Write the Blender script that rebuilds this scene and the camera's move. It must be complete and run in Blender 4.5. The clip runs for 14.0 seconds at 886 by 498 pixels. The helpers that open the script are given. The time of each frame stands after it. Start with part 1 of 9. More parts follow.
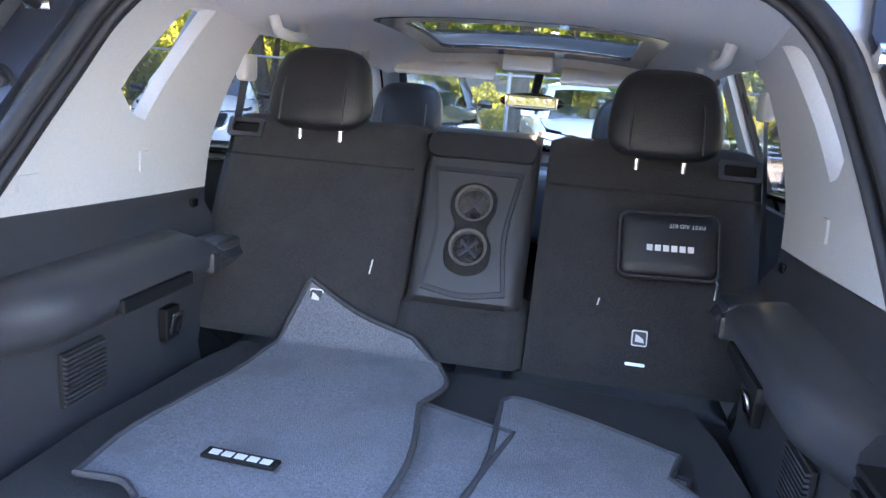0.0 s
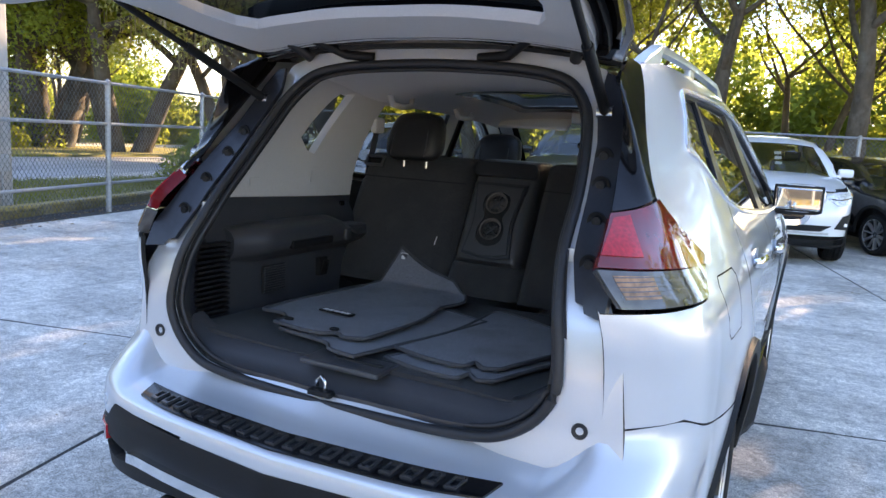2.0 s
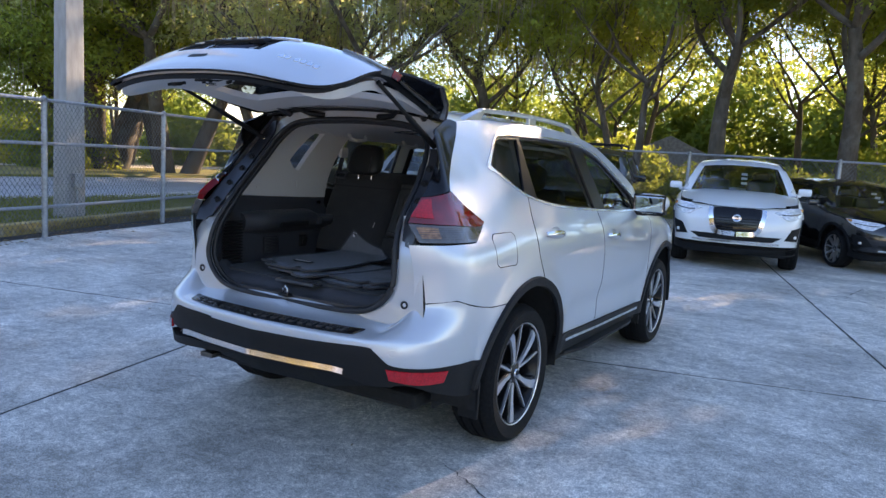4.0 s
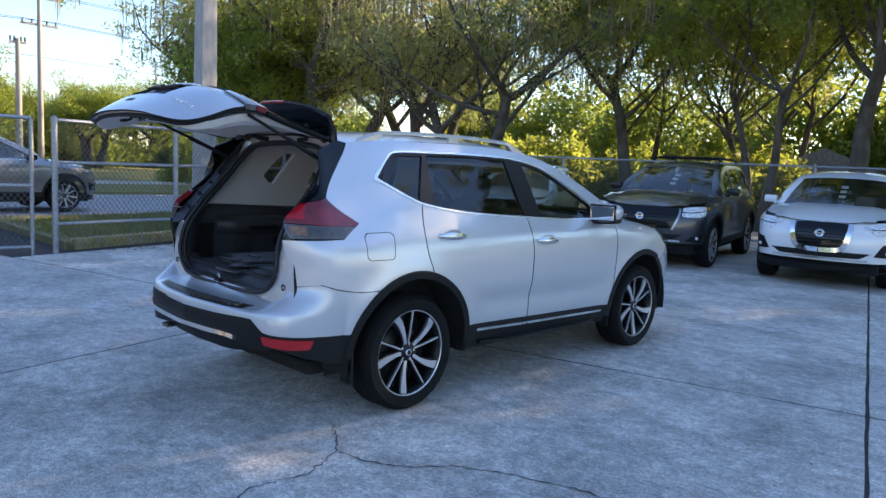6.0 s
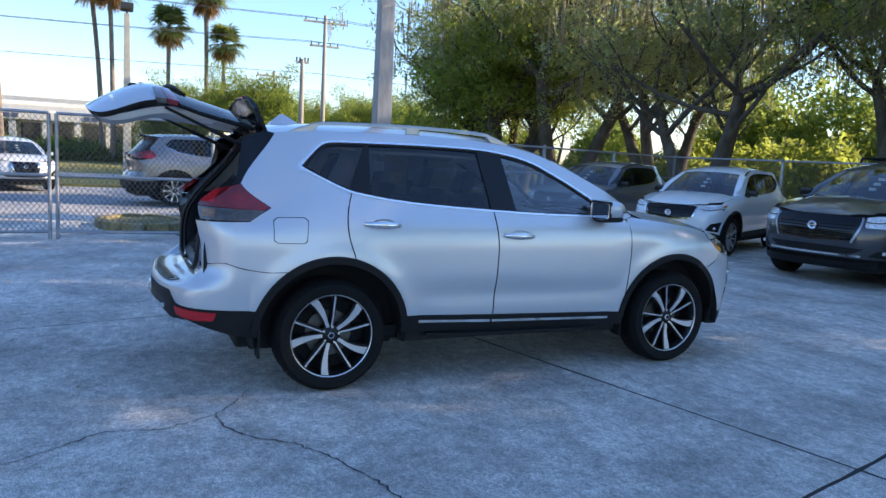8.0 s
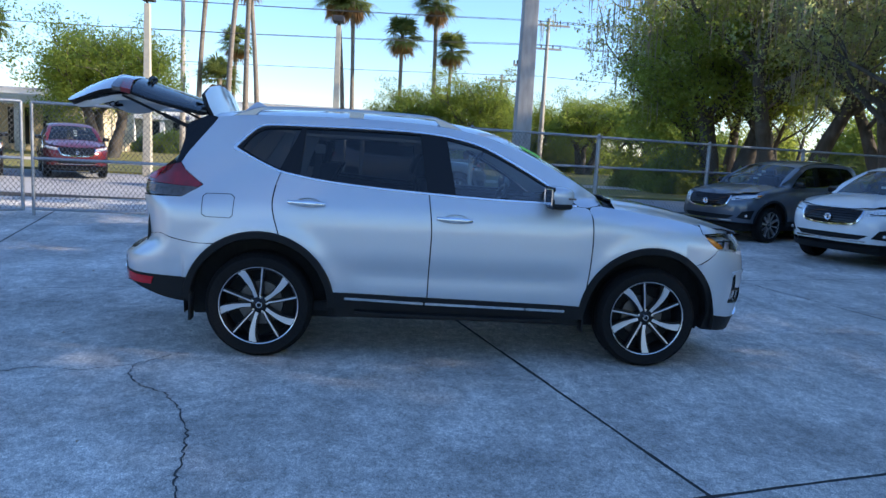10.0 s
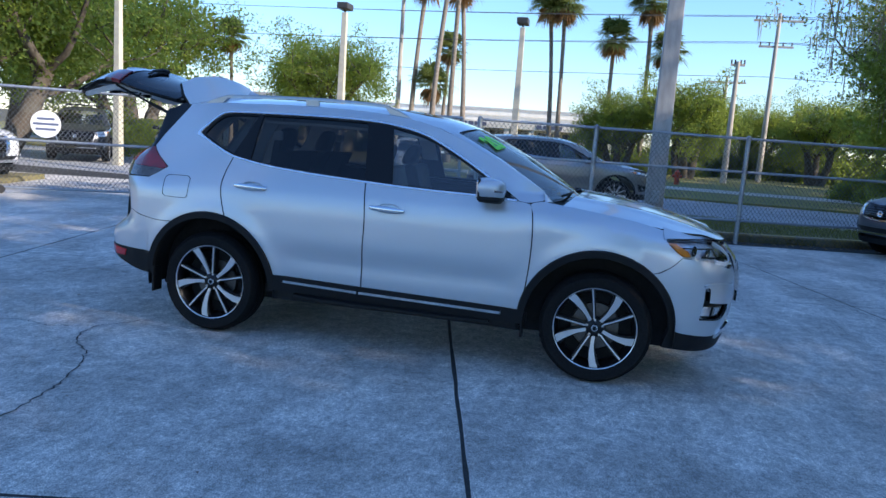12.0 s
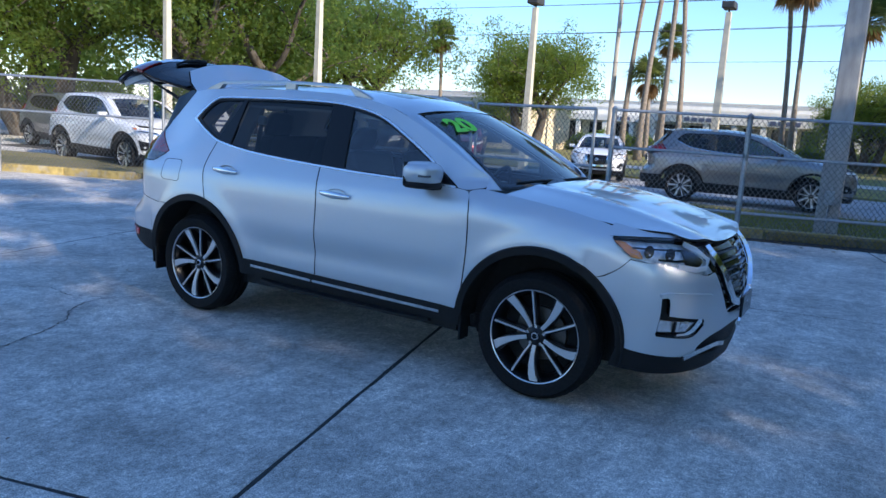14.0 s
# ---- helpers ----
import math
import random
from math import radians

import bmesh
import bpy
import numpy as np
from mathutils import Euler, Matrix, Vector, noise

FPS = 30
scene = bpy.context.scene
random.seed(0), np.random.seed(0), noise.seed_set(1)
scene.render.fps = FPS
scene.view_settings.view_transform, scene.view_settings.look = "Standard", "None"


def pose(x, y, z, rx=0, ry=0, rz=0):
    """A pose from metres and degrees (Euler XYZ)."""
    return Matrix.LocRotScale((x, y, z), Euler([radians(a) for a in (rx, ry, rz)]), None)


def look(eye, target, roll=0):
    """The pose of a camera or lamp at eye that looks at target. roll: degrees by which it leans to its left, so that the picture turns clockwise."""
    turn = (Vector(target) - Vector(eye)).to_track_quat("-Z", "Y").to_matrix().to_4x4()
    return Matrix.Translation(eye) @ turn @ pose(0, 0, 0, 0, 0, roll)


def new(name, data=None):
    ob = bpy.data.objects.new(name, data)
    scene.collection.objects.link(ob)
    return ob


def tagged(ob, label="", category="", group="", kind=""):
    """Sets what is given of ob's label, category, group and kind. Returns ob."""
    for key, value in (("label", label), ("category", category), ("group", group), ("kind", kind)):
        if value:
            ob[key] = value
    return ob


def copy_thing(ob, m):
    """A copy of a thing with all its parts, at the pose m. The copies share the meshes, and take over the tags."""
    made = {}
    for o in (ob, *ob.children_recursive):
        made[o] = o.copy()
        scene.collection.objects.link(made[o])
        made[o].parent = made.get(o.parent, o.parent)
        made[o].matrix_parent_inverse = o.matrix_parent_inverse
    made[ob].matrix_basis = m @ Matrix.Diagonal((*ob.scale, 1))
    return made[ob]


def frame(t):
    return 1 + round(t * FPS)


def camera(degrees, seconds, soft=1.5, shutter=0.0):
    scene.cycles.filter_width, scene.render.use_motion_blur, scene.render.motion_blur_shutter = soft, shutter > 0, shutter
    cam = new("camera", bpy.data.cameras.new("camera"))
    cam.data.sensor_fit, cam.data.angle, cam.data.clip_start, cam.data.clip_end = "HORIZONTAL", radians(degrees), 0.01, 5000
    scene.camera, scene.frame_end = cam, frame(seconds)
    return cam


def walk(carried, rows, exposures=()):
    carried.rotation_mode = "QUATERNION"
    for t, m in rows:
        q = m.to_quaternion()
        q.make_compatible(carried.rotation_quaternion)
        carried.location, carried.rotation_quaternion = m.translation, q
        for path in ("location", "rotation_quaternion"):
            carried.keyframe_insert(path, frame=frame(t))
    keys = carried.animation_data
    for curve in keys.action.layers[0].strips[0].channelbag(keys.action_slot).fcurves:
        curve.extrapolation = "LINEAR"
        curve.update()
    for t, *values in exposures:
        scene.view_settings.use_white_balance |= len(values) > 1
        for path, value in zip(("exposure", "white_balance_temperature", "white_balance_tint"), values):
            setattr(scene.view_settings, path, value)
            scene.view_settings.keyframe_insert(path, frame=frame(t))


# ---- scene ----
cam = camera(62.8, 14.0)
PATH = [
    (0, (0.218, -1.351, 1.399), (-0.12, 0.575, 0.979), 4.5),
    (0.5, (0.287, -1.329, 1.369), (-0.045, 0.588, 0.906), 4.7),
    (1, (0.429, -1.521, 1.336), (-0.105, 0.367, 0.948), 4.5),
    (1.5, (0.683, -1.868, 1.377), (-0.065, -0.046, 1.032), 4.0),
    (2, (1.035, -2.223, 1.394), (0.145, -0.459, 1.088), 3.5),
    (2.5, (1.347, -2.634, 1.398), (0.393, -0.898, 1.117), 3.4),
    (3, (1.674, -2.996, 1.394), (0.701, -1.268, 1.131), 3.5),
    (3.2, (1.794, -3.127, 1.406), (0.822, -1.398, 1.149), 3.5),
    (5.3, (3.344, -3.422, 1.482), (2.16, -1.827, 1.249), 3.1),
    (5.5, (3.518, -3.306, 1.51), (2.281, -1.751, 1.281), 2.9),
    (6, (3.999, -2.99, 1.502), (2.619, -1.561, 1.272), 2.8),
    (6.5, (4.362, -2.603, 1.489), (2.846, -1.32, 1.257), 2.7),
    (7, (4.688, -2.186, 1.496), (3.056, -1.055, 1.26), 2.7),
    (7.5, (5.01, -1.737, 1.501), (3.284, -0.757, 1.261), 2.8),
    (8, (5.204, -1.25, 1.5), (3.4, -0.422, 1.252), 3.0),
    (8.2, (5.271, -1.067, 1.49), (3.441, -0.302, 1.236), 3.1),
    (10.3, (5.777, 1.031, 1.469), (3.798, 1.139, 1.197), 3.5),
    (10.5, (5.771, 1.216, 1.488), (3.79, 1.268, 1.216), 3.8),
    (11, (5.755, 1.739, 1.481), (3.778, 1.636, 1.201), 3.9),
    (11.5, (5.644, 2.226, 1.463), (3.682, 1.967, 1.173), 4.0),
    (12, (5.494, 2.674, 1.482), (3.56, 2.259, 1.183), 4.1),
    (12.5, (5.309, 3.124, 1.503), (3.417, 2.555, 1.195), 4.2),
    (13, (5.027, 3.512, 1.498), (3.188, 2.793, 1.18), 4.1),
    (13.5, (4.765, 3.879, 1.491), (2.989, 3.019, 1.162), 4.0),
    (14, (4.483, 4.205, 1.486), (2.783, 3.208, 1.144), 3.7),
]
EXPOSURES = [(0.0, 4.45, 8240, 29), (0.6, 4.95, 8030, 29), (1.0, 4.95, 8240, 27), (1.5, 3.75, 8550, 27), (2.0, 2.4, 9060, 25), (2.5, 2.05, 8960, 25), (3.2, 1.85, 8550, 25), (5.3, 1.47, 7720, 23), (7.5, 1.17, 6800, 19), (10.3, 0.92, 6080, 17), (14.0, 0.82, 5870, 16)]
walk(cam, [(t, look(e, g, r)) for t, e, g, r in PATH], EXPOSURES)

# world, sun
SUN_AZ, SUN_EL = 14.0, 27.0
world = bpy.data.worlds.new("sky")
scene.world = world
world.use_nodes = True
wn = world.node_tree.nodes
wn.clear()
sky = wn.new("ShaderNodeTexSky")
sky.sky_type = "NISHITA"
sky.sun_disc = False
sky.sun_elevation, sky.sun_rotation = radians(SUN_EL), radians(SUN_AZ)
sky.air_density, sky.dust_density, sky.ozone_density = 1.25, 0.0, 7.0
wbg = wn.new("ShaderNodeBackground")
wbg.inputs["Strength"].default_value = 0.15
wout = wn.new("ShaderNodeOutputWorld")
world.node_tree.links.new(sky.outputs[0], wbg.inputs[0])
world.node_tree.links.new(wbg.outputs[0], wout.inputs[0])
sun_data = bpy.data.lights.new("sun", "SUN")
sun_data.energy, sun_data.angle, sun_data.color = 4.5, radians(0.5), (1.0, 0.87, 0.66)
sun = new("sun", sun_data)
sun_way = Vector((math.sin(radians(SUN_AZ)) * math.cos(radians(SUN_EL)), math.cos(radians(SUN_AZ)) * math.cos(radians(SUN_EL)), math.sin(radians(SUN_EL))))
sun.matrix_world = look(sun_way * 60, (0, 0, 0))


# ---- materials ----
def material(name, colour, rough=0.6, metal=0.0, noise_scale=0.0, spread=0.15, bump=0.0, bump_scale=None, coat=0.0, spec=0.5, second=None, second_scale=3.0, transmission=0.0, island=0.0, obj_random=0.0, sheen=0.0, stretch=None, rough_spread=0.0):
    """A surface with grain at two scales; colour is its real base colour."""
    m = bpy.data.materials.new(name)
    m.use_nodes = True
    nt = m.node_tree
    n, ln = nt.nodes, nt.links.new
    b = n["Principled BSDF"]
    b.inputs["Roughness"].default_value = rough
    b.inputs["Metallic"].default_value = metal
    b.inputs["Specular IOR Level"].default_value = spec
    b.inputs["Coat Weight"].default_value = coat
    b.inputs["Coat Roughness"].default_value = 0.03
    b.inputs["Transmission Weight"].default_value = transmission
    b.inputs["Sheen Weight"].default_value = sheen
    b.inputs["Base Color"].default_value = (*colour, 1)
    tc = n.new("ShaderNodeTexCoord")
    src = tc.outputs["Object"]
    if stretch:
        mp = n.new("ShaderNodeMapping")
        mp.inputs["Scale"].default_value = stretch
        ln(src, mp.inputs["Vector"])
        src = mp.outputs[0]
    col = None

    def mix(fac, a, c, kind="MIX"):
        x = n.new("ShaderNodeMix")
        x.data_type, x.blend_type = "RGBA", kind
        for sock, v in ((x.inputs[0], fac), (x.inputs[6], a), (x.inputs[7], c)):
            if isinstance(v, (int, float)):
                sock.default_value = v
            elif isinstance(v, tuple):
                sock.default_value = (*v, 1)
            else:
                ln(v, sock)
        return x.outputs[2]

    if noise_scale:
        t1 = n.new("ShaderNodeTexNoise")
        t1.inputs["Scale"].default_value, t1.inputs["Detail"].default_value = noise_scale, 5
        ln(src, t1.inputs["Vector"])
        lo = tuple(c * (1 - spread) for c in colour)
        hi = tuple(min(1, c * (1 + spread)) for c in colour)
        r = n.new("ShaderNodeMapRange")
        r.inputs[1].default_value, r.inputs[2].default_value = 0.3, 0.7
        ln(t1.outputs[0], r.inputs[0])
        col = mix(r.outputs[0], lo, hi)
        if second:
            t2 = n.new("ShaderNodeTexNoise")
            t2.inputs["Scale"].default_value, t2.inputs["Detail"].default_value, t2.inputs["Roughness"].default_value = second_scale, 6, 0.65
            ln(tc.outputs["Object"], t2.inputs["Vector"])
            r2 = n.new("ShaderNodeMapRange")
            r2.inputs[1].default_value, r2.inputs[2].default_value = 0.48, 0.68
            ln(t2.outputs[0], r2.inputs[0])
            col = mix(r2.outputs[0], col, second)
        if rough_spread:
            r3 = n.new("ShaderNodeMapRange")
            r3.inputs[1].default_value, r3.inputs[2].default_value = 0.3, 0.7
            r3.inputs[3].default_value, r3.inputs[4].default_value = rough - rough_spread, rough + rough_spread
            ln(t1.outputs[0], r3.inputs[0])
            ln(r3.outputs[0], b.inputs["Roughness"])
    if island or obj_random:
        if island:
            g = n.new("ShaderNodeNewGeometry")
            rnd = g.outputs["Random Per Island"]
        else:
            g = n.new("ShaderNodeObjectInfo")
            rnd = g.outputs["Random"]
        amount = island or obj_random
        hs = n.new("ShaderNodeHueSaturation")
        mv = n.new("ShaderNodeMapRange")
        mv.inputs[3].default_value, mv.inputs[4].default_value = 1 - amount, 1 + amount
        ln(rnd, mv.inputs[0])
        ln(mv.outputs[0], hs.inputs["Value"])
        if island:
            mh = n.new("ShaderNodeMapRange")
            mh.inputs[3].default_value, mh.inputs[4].default_value = 0.5 - 0.05 * amount, 0.5 + 0.03 * amount
            ln(rnd, mh.inputs[0])
            ln(mh.outputs[0], hs.inputs["Hue"])
        if col is None:
            hs.inputs["Color"].default_value = (*colour, 1)
        else:
            ln(col, hs.inputs["Color"])
        col = hs.outputs[0]
    if col is not None:
        ln(col, b.inputs["Base Color"])
    if bump:
        tb = n.new("ShaderNodeTexNoise")
        tb.inputs["Scale"].default_value, tb.inputs["Detail"].default_value = bump_scale or noise_scale * 3, 3
        ln(src, tb.inputs["Vector"])
        bp = n.new("ShaderNodeBump")
        bp.inputs["Strength"].default_value, bp.inputs["Distance"].default_value = bump, 0.01
        ln(tb.outputs[0], bp.inputs["Height"])
        ln(bp.outputs[0], b.inputs["Normal"])
    return m


def leaf_material(name, colour, glow, amount=0.35):
    """A leaf: a dull face through which some light passes."""
    m = material(name, colour, rough=0.5, spec=0.25, island=amount)
    nt = m.node_tree
    b = nt.nodes["Principled BSDF"]
    hue = next(x for x in nt.nodes if x.type == "HUE_SAT")
    tr = nt.nodes.new("ShaderNodeBsdfTranslucent")
    h2 = nt.nodes.new("ShaderNodeMix")
    h2.data_type, h2.blend_type = "RGBA", "MIX"
    h2.inputs[0].default_value = 0.65
    h2.inputs[7].default_value = (*glow, 1)
    nt.links.new(hue.outputs[0], h2.inputs[6])
    nt.links.new(h2.outputs[2], tr.inputs["Color"])
    mx = nt.nodes.new("ShaderNodeMixShader")
    mx.inputs[0].default_value = 0.66
    nt.links.new(b.outputs[0], mx.inputs[1])
    nt.links.new(tr.outputs[0], mx.inputs[2])
    nt.links.new(mx.outputs[0], nt.nodes["Material Output"].inputs[0])
    return m


def glass_material(name, tint, rough=0.0, face_on=0.05):
    m = bpy.data.materials.new(name)
    m.use_nodes = True
    nt = m.node_tree
    nt.nodes.clear()
    out = nt.nodes.new("ShaderNodeOutputMaterial")
    tr = nt.nodes.new("ShaderNodeBsdfTransparent")
    tr.inputs[0].default_value = (*tint, 1)
    gl = nt.nodes.new("ShaderNodeBsdfGlossy")
    gl.inputs["Roughness"].default_value = rough
    lw = nt.nodes.new("ShaderNodeLayerWeight")
    lw.inputs[0].default_value = 0.5
    pw = nt.nodes.new("ShaderNodeMath")
    pw.operation = "POWER"
    pw.inputs[1].default_value = 5.0
    ma = nt.nodes.new("ShaderNodeMath")
    ma.operation = "MULTIPLY_ADD"
    ma.inputs[1].default_value, ma.inputs[2].default_value = 0.95 - face_on, face_on
    nt.links.new(lw.outputs["Facing"], pw.inputs[0])
    nt.links.new(pw.outputs[0], ma.inputs[0])
    mx = nt.nodes.new("ShaderNodeMixShader")
    nt.links.new(ma.outputs[0], mx.inputs[0])
    nt.links.new(tr.outputs[0], mx.inputs[1])
    nt.links.new(gl.outputs[0], mx.inputs[2])
    nt.links.new(mx.outputs[0], out.inputs[0])
    return m


def paint_material(name, colour, metal=0.55, rough=0.32, flake=0.05):
    """Car paint: metallic base under a clear coat."""
    m = material(name, colour, rough=rough, metal=metal, noise_scale=900, spread=flake, coat=1.0)
    return m


def concrete_material():
    """Worn yard concrete: speckle, blotches, drag streaks and dark spots, laid out in world space."""
    m = bpy.data.materials.new("concrete")
    m.use_nodes = True
    n, ln = m.node_tree.nodes, m.node_tree.links.new
    b = n["Principled BSDF"]
    b.inputs["Roughness"].default_value, b.inputs["Specular IOR Level"].default_value = 0.72, 0.4
    geo = n.new("ShaderNodeNewGeometry")

    def tex(scale, detail, lo, hi, out_lo, out_hi, stretch=None, rough=0.6):
        src = geo.outputs["Position"]
        if stretch:
            mp = n.new("ShaderNodeMapping")
            mp.inputs["Scale"].default_value, mp.inputs["Rotation"].default_value = stretch, (0, 0, 0.35)
            ln(src, mp.inputs["Vector"])
            src = mp.outputs[0]
        t = n.new("ShaderNodeTexNoise")
        t.inputs["Scale"].default_value, t.inputs["Detail"].default_value, t.inputs["Roughness"].default_value = scale, detail, rough
        ln(src, t.inputs["Vector"])
        r = n.new("ShaderNodeMapRange")
        for k, v in zip((1, 2, 3, 4), (lo, hi, out_lo, out_hi)):
            r.inputs[k].default_value = v
        ln(t.outputs[0], r.inputs[0])
        return r.outputs[0]

    def times(a, c):
        x = n.new("ShaderNodeMath")
        x.operation = "MULTIPLY"
        ln(a, x.inputs[0])
        ln(c, x.inputs[1])
        return x.outputs[0]

    v = tex(150, 3, 0.36, 0.64, 0.52, 1.40)
    v = times(v, tex(42, 4, 0.34, 0.66, 0.70, 1.26))
    v = times(v, tex(11, 6, 0.33, 0.67, 0.74, 1.24))
    v = times(v, tex(1.1, 7, 0.36, 0.64, 0.64, 1.16, rough=0.68))
    v = times(v, tex(0.9, 5, 0.35, 0.65, 0.86, 1.10, stretch=(0.35, 2.2, 1)))
    v = times(v, tex(5.0, 2, 0.22, 0.30, 0.62, 1.0))
    oi = n.new("ShaderNodeObjectInfo")
    r = n.new("ShaderNodeMapRange")
    r.inputs[3].default_value, r.inputs[4].default_value = 0.94, 1.05
    ln(oi.outputs["Random"], r.inputs[0])
    v = times(v, r.outputs[0])
    mx = n.new("ShaderNodeMix")
    mx.data_type, mx.blend_type = "RGBA", "MULTIPLY"
    mx.inputs[0].default_value = 1.0
    mx.inputs[6].default_value = (0.68, 0.64, 0.58, 1)
    ln(v, mx.inputs[7])
    ln(mx.outputs[2], b.inputs["Base Color"])
    bp = n.new("ShaderNodeBump")
    bp.inputs["Strength"].default_value, bp.inputs["Distance"].default_value = 0.5, 0.008
    ln(tex(160, 3, 0.3, 0.7, 0, 1), bp.inputs["Height"])
    ln(bp.outputs[0], b.inputs["Normal"])
    return m


M_CONC = concrete_material()
M_JOINT = material("joint_dirt", (0.035, 0.034, 0.032), 0.95, noise_scale=60, spread=0.4, bump=0.3)
M_CRACK = material("crack_dirt", (0.06, 0.06, 0.06), 0.95, noise_scale=40, spread=0.3)
M_DRIVE = material("road_concrete", (0.36, 0.36, 0.36), 0.85, noise_scale=50, spread=0.18, bump=0.2, second=(0.28, 0.28, 0.28), second_scale=0.5)
M_KERB = material("kerb_yellow", (0.33, 0.25, 0.085), 0.85, noise_scale=9, spread=0.3, bump=0.5, second=(0.3, 0.28, 0.24), second_scale=5, obj_random=0.15)
M_GRASS = material("lawn", (0.20, 0.19, 0.045), 0.9, noise_scale=14, spread=0.45, bump=0.8, bump_scale=60, second=(0.25, 0.2, 0.09), second_scale=0.8)
M_DRYGRASS = material("dry_verge", (0.20, 0.17, 0.075), 0.95, noise_scale=18, spread=0.5, bump=0.8, bump_scale=60, second=(0.15, 0.15, 0.05), second_scale=1.3)
M_EARTH = material("forest_floor", (0.10, 0.085, 0.05), 0.95, noise_scale=8, spread=0.5, bump=0.8, second=(0.1, 0.11, 0.03), second_scale=0.5)
M_PATH = material("path_concrete", (0.52, 0.48, 0.42), 0.85, noise_scale=30, spread=0.12)
M_BLADE = leaf_material("grass_blade", (0.15, 0.16, 0.04), (0.3, 0.3, 0.06))
M_LEAF = leaf_material("oak_leaf", (0.075, 0.115, 0.028), (0.46, 0.56, 0.11), 0.5)
M_LEAF2 = leaf_material("young_leaf", (0.09, 0.13, 0.03), (0.58, 0.64, 0.11), 0.5)
M_LEAF3 = leaf_material("dark_leaf", (0.12, 0.15, 0.05), (0.68, 0.71, 0.28), 0.5)
M_LEAF4 = leaf_material("glossy_leaf", (0.07, 0.115, 0.028), (0.52, 0.60, 0.10), 0.45)
M_PALM = leaf_material("palm_frond", (0.10, 0.14, 0.05), (0.3, 0.34, 0.09))
M_DEAD = leaf_material("dead_frond", (0.25, 0.15, 0.07), (0.4, 0.25, 0.1))
M_MOSS = leaf_material("hanging_moss", (0.24, 0.22, 0.16), (0.42, 0.37, 0.25))
M_LITTER = material("leaf_litter", (0.28, 0.19, 0.1), 0.9, island=0.5)
M_BARK = material("oak_bark", (0.085, 0.068, 0.052), 0.95, noise_scale=7, spread=0.4, bump=0.9, bump_scale=18, stretch=(1, 1, 0.25), second=(0.13, 0.12, 0.10), second_scale=2)
M_BARKP = material("palm_bark", (0.24, 0.2, 0.16), 0.95, noise_scale=5, spread=0.3, bump=0.8, bump_scale=20, stretch=(1, 1, 3))
M_GALV = material("galvanised_steel", (0.36, 0.38, 0.40), 0.5, metal=0.75, noise_scale=25, spread=0.2, rough_spread=0.1)
M_WIRE = material("chain_link_wire", (0.16, 0.165, 0.17), 0.55, metal=0.4)
M_POLE = material("concrete_pole", (0.36, 0.35, 0.33), 0.85, noise_scale=12, spread=0.15, bump=0.3, stretch=(1, 1, 0.3))
M_CREAM = material("pale_pole", (0.55, 0.50, 0.38), 0.7, noise_scale=6, spread=0.1)
M_UTIL = material("utility_pole", (0.42, 0.38, 0.33), 0.85, noise_scale=6, spread=0.2, stretch=(1, 1, 0.2))
M_DARK = material("lamp_housing", (0.06, 0.055, 0.05), 0.5, metal=0.3)
M_CABLE = material("power_line", (0.05, 0.05, 0.05), 0.7)
M_STUCCO = material("white_stucco", (0.78, 0.76, 0.70), 0.9, noise_scale=3, spread=0.06)
M_STUCCO2 = material("cream_stucco", (0.72, 0.60, 0.40), 0.9, noise_scale=3, spread=0.06)
M_TRIMW = material("grey_trim_board", (0.5, 0.5, 0.5), 0.8, noise_scale=3, spread=0.1)
M_ROOF = material("roof_shingle", (0.2, 0.19, 0.2), 0.9, noise_scale=6, spread=0.3)
M_WINDOW = material("dark_shop_window", (0.02, 0.024, 0.03), 0.08, spec=0.6)
M_SIGN = material("sign_white", (0.75, 0.75, 0.75), 0.5, noise_scale=8, spread=0.05)
M_SIGNB = material("sign_bar", (0.1, 0.12, 0.2), 0.6)
M_HYDRANT = material("hydrant_red", (0.45, 0.06, 0.03), 0.5, noise_scale=10, spread=0.2)


# ---- building helpers ----
def link(name, verts, faces, mat, parent=None, label="", smooth=False, auto=None):
    me = bpy.data.meshes.new(name)
    me.from_pydata([tuple(v) for v in verts], [], [tuple(f) for f in faces])
    me.materials.append(mat)
    me.update()
    if smooth:
        me.polygons.foreach_set("use_smooth", [True] * len(me.polygons))
        if auto:
            me.set_sharp_from_angle(angle=radians(auto))
    ob = new(name, me)
    if parent is not None:
        ob.parent = parent
    if label:
        tagged(ob, label)
    return ob


def part(name, bm, mat, parent, label="", smooth=False, auto=35):
    """One bmesh as one mesh object under a thing or a part."""
    me = bpy.data.meshes.new(name)
    bmesh.ops.recalc_face_normals(bm, faces=bm.faces)
    bm.to_mesh(me)
    bm.free()
    me.materials.append(mat)
    if smooth:
        me.polygons.foreach_set("use_smooth", [True] * len(me.polygons))
        me.set_sharp_from_angle(angle=radians(auto))
    ob = new(name, me)
    if parent is not None:
        ob.parent = parent
    if label:
        tagged(ob, label)
    return ob


def thing(name, at, label, category, group="", kind=""):
    ob = new(name)
    ob.empty_display_size = 0.1
    ob.matrix_world = at if isinstance(at, Matrix) else Matrix.Translation(at)
    return tagged(ob, label, category, group, kind)


